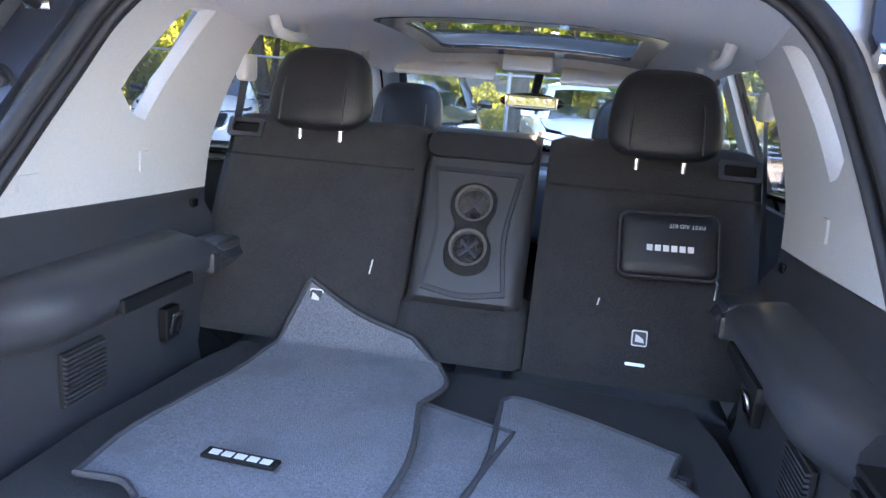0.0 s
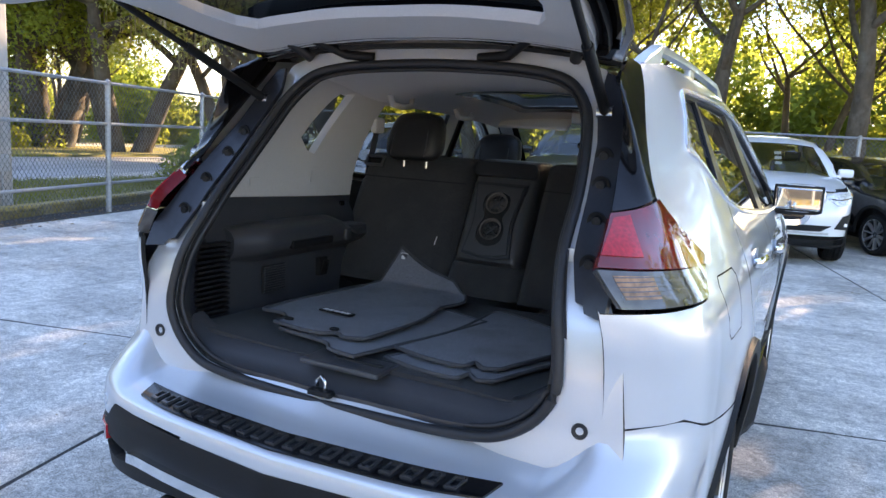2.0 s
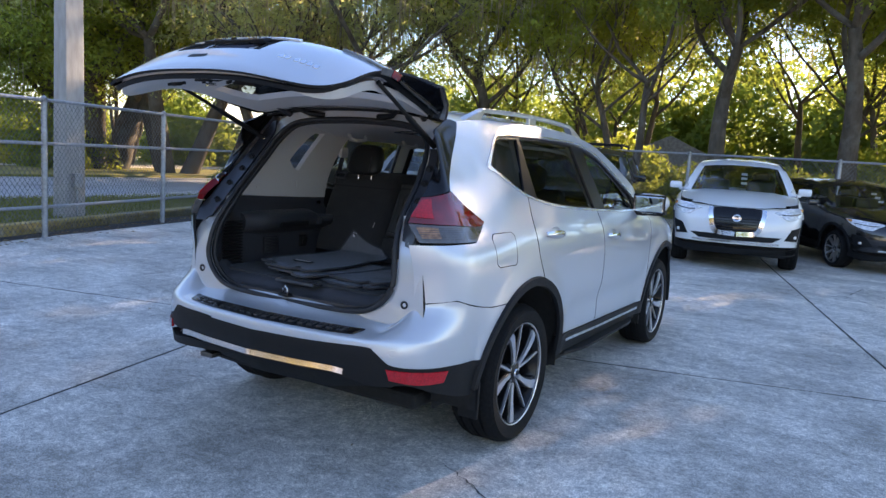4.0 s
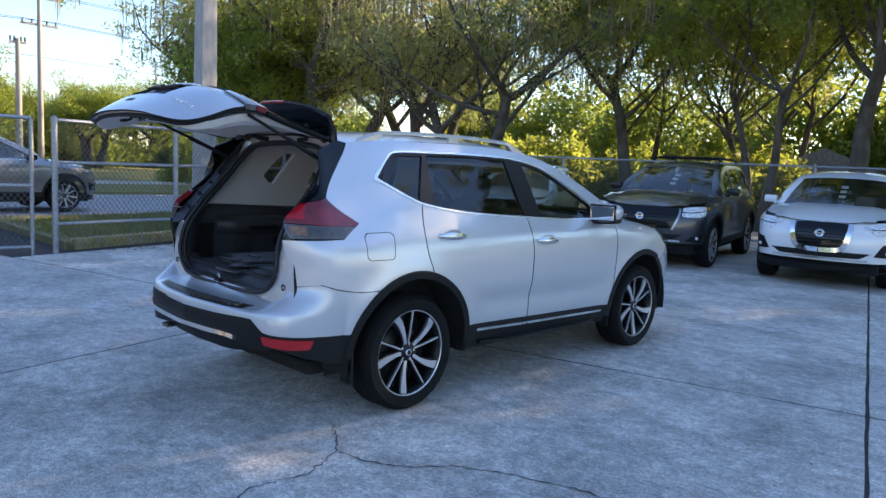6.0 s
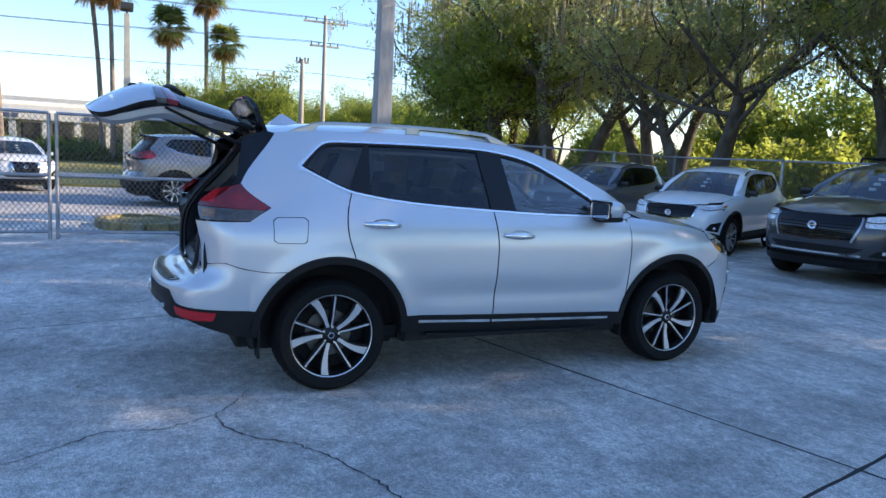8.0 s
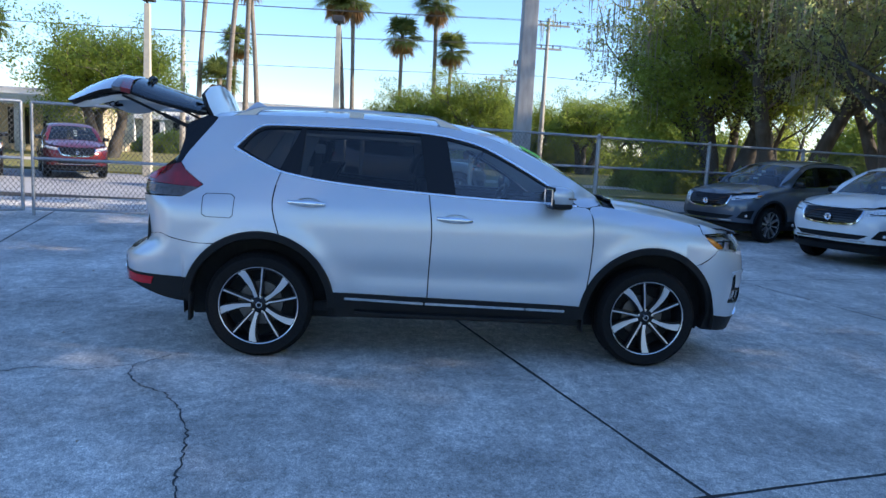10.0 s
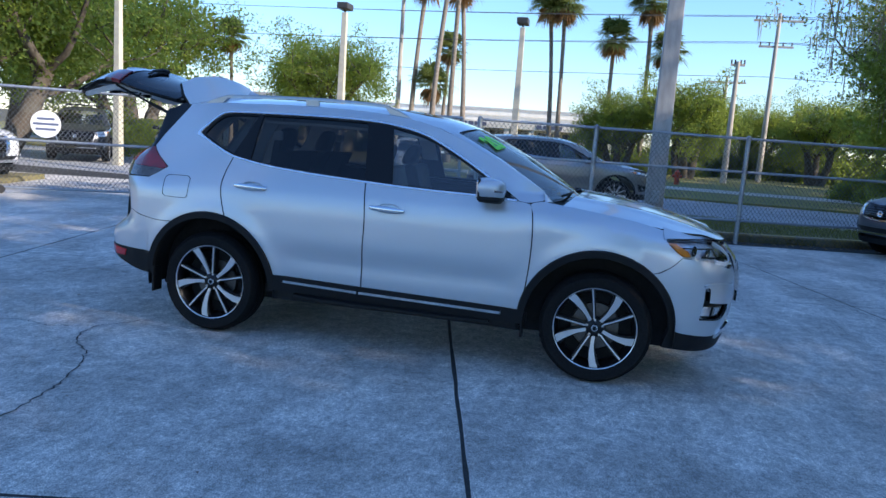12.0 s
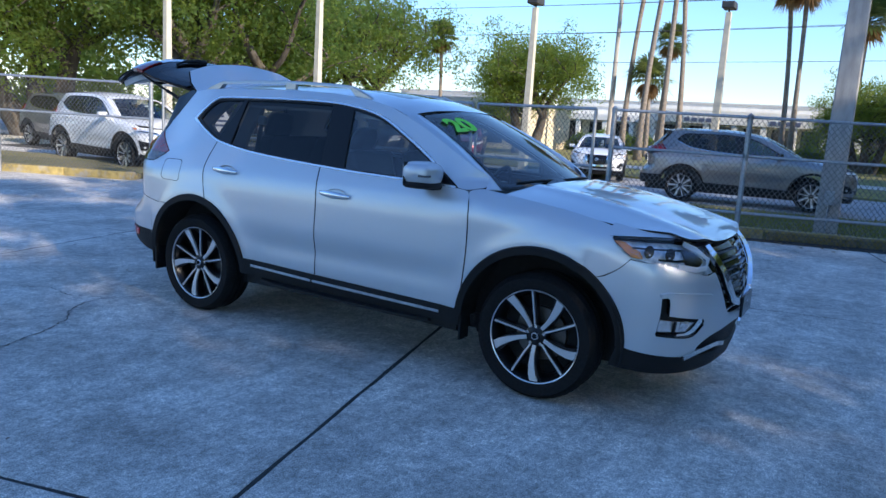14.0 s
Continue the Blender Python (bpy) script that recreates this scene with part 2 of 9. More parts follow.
def box(bm, x0, x1, y0, y1, z0, z1, bevel=0.0, m=None):
    r = bmesh.ops.create_cube(bm, size=1.0)
    vs = r["verts"]
    for v in vs:
        v.co = Vector((x0 + (v.co.x + 0.5) * (x1 - x0), y0 + (v.co.y + 0.5) * (y1 - y0), z0 + (v.co.z + 0.5) * (z1 - z0)))
    if bevel:
        es = list({e for v in vs for e in v.link_edges})
        out = bmesh.ops.bevel(bm, geom=es, offset=bevel, segments=2, affect="EDGES", profile=0.6)
        vs = list({v for f in out["faces"] for v in f.verts} | {v for v in vs if v.is_valid})
    if m is not None:
        bmesh.ops.transform(bm, matrix=m, verts=vs)
    return vs


def boxed(*a, **k):
    bm = bmesh.new()
    box(bm, *a, **k)
    return bm


class Heap:
    """Gathers points and faces of one mesh."""

    def __init__(self):
        self.v, self.f = [], []

    def tube(self, path, radii, sides=8, cap=True):
        base = len(self.v)
        n = len(path)
        up = Vector((0.3, 0.1, 1)).normalized()
        for i, p in enumerate(path):
            p = Vector(p)
            a, b = Vector(path[max(0, i - 1)]), Vector(path[min(n - 1, i + 1)])
            d = (b - a).normalized()
            u = d.cross(up)
            if u.length < 0.05:
                u = d.cross(Vector((1, 0, 0)))
            u.normalize()
            w = d.cross(u)
            r = radii[i] if hasattr(radii, "__len__") else radii
            for k in range(sides):
                g = 2 * math.pi * k / sides
                self.v.append(p + (u * math.cos(g) + w * math.sin(g)) * r)
        for i in range(n - 1):
            for k in range(sides):
                k2 = (k + 1) % sides
                self.f.append((base + i * sides + k, base + i * sides + k2, base + (i + 1) * sides + k2, base + (i + 1) * sides + k))
        if cap:
            self.f.append(tuple(base + k for k in range(sides))[::-1])
            self.f.append(tuple(base + (n - 1) * sides + k for k in range(sides)))

    def quads(self, pts):
        """pts: array (n, 4, 3)."""
        base = len(self.v)
        self.v.extend(map(tuple, pts.reshape(-1, 3)))
        k = pts.shape[1]
        self.f.extend([tuple(base + i * k + j for j in range(k)) for i in range(len(pts))])

    def link(self, name, mat, parent=None, label="", smooth=False, auto=None):
        return link(name, self.v, self.f, mat, parent, label, smooth, auto)


# ---- ground ----
ground = link("ground", [(-900, -900, -0.12), (900, -900, -0.12), (900, 900, -0.12), (-900, 900, -0.12)], [(0, 1, 2, 3)], M_EARTH)
tagged(ground, "dry earth and leaf litter out to the horizon", "ground", kind="structure")


def strip(name, pts, z, mat, label, category, depth=0.1):
    n = len(pts)
    v = [(x, y, z) for x, y in pts] + [(x, y, z - depth) for x, y in pts]
    f = [tuple(range(n))] + [(i, i + n, (i + 1) % n + n, (i + 1) % n) for i in range(n)]
    return tagged(link(name, v, f, mat), label, category, kind="structure")


KERB_A = [(-7.25, 0.9), (-7.9, 2.8), (-8.75, 5.4), (-9.9, 9.0), (-11.4, 13.6)]
strip("verge", [(-7.3, 0.75)] + KERB_A[1:] + [(-12.6, 90), (-13.5, 90), (-11.9, 0.8)], 0.11, M_DRYGRASS, "dry grass verge with leaf litter behind the fence", "verge", 0.25)
strip("road", [(-11.0, -60), (-11.0, 0.6), (-11.6, 0.9), (-13.2, 90), (-21, 90), (-21, -60)], -0.02, M_DRIVE, "worn pale grey street surface", "road")
strip("lawn", [(-21, -60), (-21, 90), (-27, 90), (-27, -60)], 0.05, M_GRASS, "sunlit yellow-green lawn beside the street", "lawn")
strip("path", [(-27, -60), (-27, 90), (-30, 90), (-30, -60)], 0.06, M_PATH, "pale concrete footpath", "path")
strip("lawn_far", [(-30, -60), (-30, 90), (-200, 90), (-200, -60)], 0.05, M_GRASS, "sunlit lawn in front of the shops", "lawn")
strip("verge_south", [(-4.7, -8.35), (-1.6, -14.5), (1.5, -20), (-2.5, -21), (-8.2, -9.3)], 0.11, M_DRYGRASS, "dry grass verge behind the fence", "verge", 0.25)

# the lot's concrete slabs with open joints between them
J_DIR = Vector((0.9706, 0.2405, 0))
J_NRM = Vector((-0.2405, 0.9706, 0))
J_ORG = Vector((2.83, 2.295, 0))
pavement = link("pavement", [(-11.2, -40, -0.003), (40, -40, -0.003), (40, 30, -0.003), (-11.2, 14.2, -0.003)], [(0, 1, 2, 3)], M_JOINT)
tagged(pavement, "worn grey concrete lot of large slabs with dark joints", "pavement", kind="structure")
SLAB_U, SLAB_V, GAP = 4.95, 4.46, 0.007


def slab_mesh(jag):
    rnd = random.Random(jag)
    u0, u1, v0, v1 = GAP, SLAB_U - GAP, GAP, SLAB_V - GAP
    ring = []
    for a, b in (((u0, v0), (u1, v0)), ((u1, v0), (u1, v1)), ((u1, v1), (u0, v1)), ((u0, v1), (u0, v0))):
        for k in range(24):
            t = k / 24
            ring.append((a[0] + (b[0] - a[0]) * t + rnd.uniform(-0.004, 0.004), a[1] + (b[1] - a[1]) * t + rnd.uniform(-0.004, 0.004)))
    n = len(ring)
    cx, cy = SLAB_U / 2, SLAB_V / 2
    v = [(x, y, -0.06) for x, y in ring] + [(x, y, -0.006) for x, y in ring]
    v += [(x + (0.009 if x < cx else -0.009) * (abs(x - cx) > cx - 0.03), y + (0.009 if y < cy else -0.009) * (abs(y - cy) > cy - 0.03), 0.0) for x, y in ring]
    f = [(i, (i + 1) % n, (i + 1) % n + n, i + n) for i in range(n)] + [(i + n, (i + 1) % n + n, (i + 1) % n + 2 * n, i + 2 * n) for i in range(n)]
    f.append(tuple(range(2 * n, 3 * n)))
    me = bpy.data.meshes.new("slab")
    me.from_pydata(v, [], f)
    me.materials.append(M_CONC)
    me.materials.append(M_JOINT)
    for pg in me.polygons[:n]:
        pg.material_index = 1
    return me


SLABS = [slab_mesh(i) for i in range(3)]
for iu in range(-4, 5):
    for iv in range(-5, 4):
        o = J_ORG + J_DIR * (iu * SLAB_U) + J_NRM * (iv * SLAB_V)
        mid = o + J_DIR * SLAB_U / 2 + J_NRM * SLAB_V / 2
        if mid.x < -9.3 - 0.3 * max(0, mid.y - 1) or mid.y > 18:
            continue
        ob = new("slab", SLABS[(iu * 3 + iv) % 3])
        ob.parent = pavement
        ob.matrix_world = Matrix(((J_DIR.x, J_NRM.x, 0, o.x), (J_DIR.y, J_NRM.y, 0, o.y), (0, 0, 1, 0), (0, 0, 0, 1)))


def crack(pts, width, seed):
    """A crack: a thin dark wandering line in the slab."""
    rnd = random.Random(seed)
    fine = []
    for (x0, y0), (x1, y1) in zip(pts, pts[1:]):
        n = max(2, int(math.hypot(x1 - x0, y1 - y0) / 0.03))
        for k in range(n):
            t = k / n
            fine.append((x0 + (x1 - x0) * t + rnd.uniform(-0.012, 0.012), y0 + (y1 - y0) * t + rnd.uniform(-0.012, 0.012)))
    fine.append(pts[-1])
    v, f = [], []
    for i, (x, y) in enumerate(fine):
        a, b = fine[max(0, i - 1)], fine[min(len(fine) - 1, i + 1)]
        d = Vector((b[0] - a[0], b[1] - a[1], 0)).normalized()
        w = width * rnd.uniform(0.25, 1.0)
        v += [(x - d.y * w, y + d.x * w, 0.004), (x + d.y * w, y - d.x * w, 0.004)]
    f = [(2 * i, 2 * i + 1, 2 * i + 3, 2 * i + 2) for i in range(len(fine) - 1)]
    link("crack", v, f, M_CRACK, pavement)


crack([(0.75, -0.5), (0.9, -0.57), (1.13, -0.73), (1.26, -1.02), (1.22, -1.31), (1.45, -1.62), (1.6, -1.9), (1.95, -2.4)], 0.005, 1)
crack([(1.13, -0.73), (1.33, -0.7), (1.52, -0.58), (1.63, -0.41), (1.92, -0.24), (2.25, -0.12), (2.68, -0.06), (3.15, 0.05), (3.9, 0.1)], 0.007, 2)
crack([(3.3, 4.6), (2.7, 5.3), (2.9, 6.1), (2.2, 7.0), (2.4, 8.0)], 0.008, 4)
crack([(-3.2, 5.2), (-1.0, 6.1), (0.9, 6.3), (2.3, 7.0)], 0.006, 5)
crack([(-0.9, -1.9), (-0.2, -2.3), (0.3, -2.2), (1.1, -2.9)], 0.004, 6)

# small stones and leaf bits on the concrete and along the kerb
rs = np.random.RandomState(7)
h = Heap()
N = 700
px = rs.uniform(-9, 9, N)
py = rs.uniform(-8, 12, N)
edge = rs.uniform(0, 1, N) < 0.55
py = np.where(edge, rs.uniform(1, 12, N), py)
px = np.where(edge, -7.0 - 0.36 * (py - 1.0) + np.abs(rs.normal(0, 0.25, N)), px)
sz = rs.uniform(0.006, 0.02, N) * np.where(edge, 1.8, 0.8)
ang = rs.uniform(0, 6.28, N)
c, s_ = np.cos(ang) * sz, np.sin(ang) * sz
q = np.stack([np.stack([px + c, py + s_, np.full(N, 0.005)], 1), np.stack([px - s_ * 0.5, py + c * 0.5, 0.004 + sz * 0.5], 1), np.stack([px - c, py - s_, np.full(N, 0.006)], 1), np.stack([px + s_ * 0.5, py - c * 0.5, 0.004 + sz * 0.4], 1)], 1)
h.quads(q)
tagged(h.link("leaf_litter", M_LITTER), "scattered brown leaf bits on the concrete", "litter", kind="stuff")


# ---- kerbs ----
def kerb_run(name, pts, z1, label):
    k = new(name)
    tagged(k, label, "kerb", kind="structure")
    for (x0, y0), (x1, y1) in zip(pts, pts[1:]):
        L = math.hypot(x1 - x0, y1 - y0)
        n = max(1, round(L / 1.5))
        d = Vector((x1 - x0, y1 - y0, 0)) / L
        for i in range(n):
            bm = bmesh.new()
            a = L * i / n
            box(bm, a + 0.004, a + L / n - 0.004, 0.0, 0.2, -0.1, z1 + random.uniform(-0.006, 0.006), bevel=0.025)
            m = Matrix(((d.x, -d.y, 0, x0), (d.y, d.x, 0, y0), (0, 0, 1, 0), (0, 0, 0, 1)))
            bmesh.ops.transform(bm, matrix=m, verts=bm.verts)
            part("kerb_stone", bm, M_KERB, k, smooth=True)
    return k


kerb_run("kerb_west", KERB_A, 0.15, "worn yellow-painted concrete kerb along the fence")
kerb_run("kerb_south", [(1.7, -20), (-1.5, -14.4), (-4.55, -8.2)], 0.15, "worn yellow-painted concrete kerb along the fence")
isl = [(-8.0 + 0.9 * math.cos(a) - 0.9, -0.75 + 0.6 * math.sin(a)) for a in [6.283 * i / 12 for i in range(13)]]
kerb_run("kerb_island", isl[::-1], 0.14, "rounded yellow-painted kerb of a small island")
strip("island", isl[:-1], 0.1, M_DRYGRASS, "dry grass in a small kerbed island", "verge", 0.2)

# ---- chain-link fence ----
FENCE_H = 1.86


def chain_bay(name, a, b, parent, z0=0.05, z1=FENCE_H - 0.03, pitch=0.062):
    """Diamond wire netting between two posts."""
    a, b = Vector((*a, 0)), Vector((*b, 0))
    L = (b - a).length
    d = (b - a) / L
    nrm = Vector((-d.y, d.x, 0))
    H = z1 - z0
    pts = []
    r = 0.0034
    for sgn in (1, -1):
        u = -H
        while u < L + H:
            # wire from (u, z0) going up at 55 degrees
            run = H * 0.8
            ua, ub = (u, u + run) if sgn > 0 else (u + run, u)
            t0, t1 = 0.0, 1.0
            du = ub - ua
            for lim, side in ((0.0, -1), (L, 1)):
                pa, pb = side * (ua - lim), side * (ub - lim)
                if pa > 0 and pb > 0:
                    t0 = 2
                elif pa > 0:
                    t0 = max(t0, pa / (pa - pb))
                elif pb > 0:
                    t1 = min(t1, pa / (pa - pb))
            if t0 < t1:
                p = a + d * (ua + du * t0) + Vector((0, 0, z0 + H * t0))
                q_ = a + d * (ua + du * t1) + Vector((0, 0, z0 + H * t1))
                w = (q_ - p).normalized().cross(nrm) * r
                pts.append([p + w, q_ + w, q_ - w, p - w])
                w2 = nrm * r
                pts.append([p + w2, q_ + w2, q_ - w2, p - w2])
            u += pitch * 1.25
    h_ = Heap()
    h_.quads(np.array(pts))
    return tagged(h_.link(name, M_WIRE, parent), kind="stuff")


def fence_run(posts, label, mid_rails=(), thick_first=False, bottom=True):
    f = new("chain_link_fence")
    tagged(f, label, "fence", group="fence runs")
    for i, p in enumerate(posts):
        h_ = Heap()
        r = 0.04
        h_.tube([(p[0], p[1], -0.05), (p[0], p[1], FENCE_H + 0.03)], r, 10)
        h_.tube([(p[0], p[1], FENCE_H + 0.03), (p[0], p[1], FENCE_H + 0.06)], [r, 0.01], 10)
        h_.link("post", M_GALV, f, smooth=True, auto=40)
    for a, b in zip(posts, posts[1:]):
        for z in (FENCE_H, *mid_rails, *((0.10,) if bottom else ())):
            h_ = Heap()
            h_.tube([(a[0], a[1], z), (b[0], b[1], z)], 0.024, 8)
            h_.link("rail", M_GALV, f, smooth=True, auto=40)
            for p in (a, b):
                h_ = Heap()
                h_.tube([(p[0], p[1], z - 0.03), (p[0], p[1], z + 0.03)], 0.047, 10)
                h_.link("clamp", M_GALV, f, smooth=True, auto=40)
        chain_bay("netting", a, b, f)
    return f


fence_run([(-6.92, 0.5), (-7.35, 2.45), (-8.2, 5.05), (-9.05, 7.7), (-9.9, 10.3), (-10.7, 13.0)], "galvanised chain-link fence with three rails along the kerb", (1.28, 0.42), bottom=False)
fence_run([(-10.7, 13.0), (-7.6, 13.6), (-4.5, 14.0), (-1.4, 14.3), (1.7, 14.6), (4.8, 14.9), (7.9, 15.2), (11, 15.5), (14, 15.8)], "chain-link fence behind the parked cars", ())
fence_run([(-4.85, -8.0), (-3.35, -10.6), (-1.95, -13.2), (-0.5, -15.9), (1.0, -18.5)], "chain-link fence along the far kerb", (1.2,), bottom=False)


def gate_leaf(a, b, label, uprights=1, castors=()):
    """A tubular gate leaf with netting, rails and a castor at its free end."""
    g = new("sliding_gate")
    tagged(g, label, "gate", group="gate leaves")
    a, b = Vector((*a, 0)), Vector((*b, 0))
    for k in range(uprights + 2):
        p = a.lerp(b, k / (uprights + 1))
        h_ = Heap()
        h_.tube([(p.x, p.y, 0.09 if castors else -0.01), (p.x, p.y, FENCE_H)], 0.027, 10)
        h_.link("upright", M_GALV, g, smooth=True, auto=40)
    for z in (0.11, 0.95, FENCE_H):
        h_ = Heap()
        h_.tube([(a.x, a.y, z), (b.x, b.y, z)], 0.025, 10)
        h_.link("rail", M_GALV, g, smooth=True, auto=40)
    chain_bay("netting", (a.x, a.y), (b.x, b.y), g, 0.11)
    d = (b - a).normalized()
    for off in castors:
        p = a + d * off
        h_ = Heap()
        n = Vector((-d.y, d.x, 0))
        h_.tube([p - n * 0.03 + Vector((0, 0, 0.075)), p + n * 0.03 + Vector((0, 0, 0.075))], 0.075, 14)
        h_.link("castor", M_DARK, g, "black rubber castor", smooth=True, auto=40)
    return g


gate_leaf((-6.9, 0.2), (-7.0, -2.0), "galvanised chain-link gate leaf", 0)
gate_leaf((-7.0, -2.1), (-6.9, -4.9), "galvanised chain-link gate leaf", 0)
gate_leaf((-5.05, -7.9), (-6.75, -5.0), "galvanised chain-link gate leaf with castors beside the post", 0, (0.12, 0.34))
sg = thing("gate_sign", look((-5.55, -6.95, 1.25), (-4.5, -6.3, 1.25)), "round white notice hung on the gate netting", "sign")
h = Heap()
h.tube([(0, 0, -0.01), (0, 0, 0.01)], 0.24, 20)
h.link("plate", M_SIGN, sg)
for i, w in enumerate((0.14, 0.2, 0.16)):
    part("print_bar", boxed(-w, w, 0.07 - i * 0.09, 0.11 - i * 0.09, -0.014, -0.011), M_SIGNB, sg)


# ---- poles and lines ----
def light_pole(at, height, mat, label, wide=0.15, head=True, box_at=None, lean=(0, 0)):
    p = thing("light_pole", at, label, "light pole", group="light poles")
    bm = bmesh.new()
    box(bm, -wide, wide, -wide, wide, -0.1, height, bevel=0.02)
    for v in bm.verts:
        k = 1 - 0.38 * max(0, v.co.z) / height
        v.co.x, v.co.y = v.co.x * k + lean[0] * v.co.z, v.co.y * k + lean[1] * v.co.z
    part("shaft", bm, mat, p)
    if head:
        part("arm", boxed(-0.03, 0.03, -0.03, 0.03, height, height + 0.12), M_DARK, p)
        bm = boxed(-0.32, 0.32, -0.2, 0.2, height + 0.1, height + 0.32, bevel=0.03)
        part("lamp_head", bm, M_DARK, p, "dark shoebox lamp head")
    if box_at:
        part("junction_box", boxed(wide - 0.005, wide + 0.09, -0.07, 0.07, box_at, box_at + 0.22, bevel=0.01), M_GALV, p, "small grey junction box")
        h_ = Heap()
        h_.tube([(wide + 0.03, 0, -0.05), (wide + 0.03, 0, box_at)], 0.018, 8)
        h_.link("conduit", M_GALV, p)
    return p


light_pole((-8.6, 3.60, 0.1), 10.0, M_POLE, "thick square concrete pole in the verge behind the fence", 0.17, False, 0.5)
light_pole((-20.0, -7.0, 0), 5.7, M_CREAM, "cream square light pole with a dark shoebox head", 0.14)
light_pole((-21.8, -0.8, 0), 5.7, M_CREAM, "cream square light pole with a dark shoebox head", 0.14)
light_pole((-14.3, -12.0, 0), 6.2, M_CREAM, "cream square light pole beside the oak", 0.12)
light_pole((-9.6, -13.5, 0), 6.2, M_CREAM, "cream square light pole beside the oak", 0.11)


def utility_pole(at, height, arms, label):
    p = thing("utility_pole", at, label, "utility pole", group="utility poles")
    h_ = Heap()
    h_.tube([(0, 0, -0.1), (0, 0, height)], [0.2, 0.12], 10)
    h_.link("shaft", M_UTIL, p, smooth=True, auto=40)
    for z, w in arms:
        part("crossarm", boxed(-0.06, 0.06, -w, w, z - 0.07, z + 0.07), M_UTIL, p)
        for y in (-w * 0.9, -w * 0.4, w * 0.4, w * 0.9):
            h_ = Heap()
            h_.tube([(0, y, z + 0.06), (0, y, z + 0.3)], 0.05, 8)
            h_.link("insulator", M_DARK, p)
    return p


utility_pole((-48.6, 13.0, 0), 11.4, ((10.9, 1.6), (9.2, 1.1)), "tall pale utility pole with two crossarms")
utility_pole((-41.0, 9.6, 0), 7.2, ((7.0, 0.4),), "slim pale street pole on the lawn")
utility_pole((-62.0, 12.0, 0), 8.5, ((8.0, 1.6),), "far utility pole with a crossarm")
utility_pole((-46.0, -12.5, 0), 13.0, (), "tall slim pale pole beside the palms")
for y, z, sag in ((11.6, 11.2, 1.3), (14.4, 11.2, 1.3), (12.0, 9.5, 1.6), (14.0, 9.5, 1.6), (12.6, 7.2, 1.2)):
    h = Heap()
    path = [(-48.6 + 6 * (k - 0) / 12 * (1 if y < 13 else 1), y - 110 * k / 24, z - sag * 4 * (k / 24) * (1 - k / 24)) for k in range(25)]
    h.tube(path, 0.018, 5)
    tagged(h.link("power_line", M_CABLE), "thin black overhead power line", "power line", group="power lines")
    h = Heap()
    path = [(-48.6 - 0.5 * k, y + 60 * k / 12, z - sag * (k / 12) * (1 - k / 12)) for k in range(13)]
    h.tube(path, 0.018, 5)
    tagged(h.link("power_line", M_CABLE), "thin black overhead power line", "power line", group="power lines")
hy = thing("hydrant", (-33.0, 6.2, 0.05), "red fire hydrant on the lawn", "hydrant")
h = Heap()
h.tube([(0, 0, 0), (0, 0, 0.5), (0, 0, 0.62), (0, 0, 0.72)], [0.13, 0.12, 0.14, 0.03], 12)
h.link("barrel", M_HYDRANT, hy, smooth=True, auto=40)
h = Heap()
h.tube([(0, -0.22, 0.42), (0, 0.22, 0.42)], 0.07, 10)
h.link("nozzle", M_HYDRANT, hy, smooth=True, auto=40)


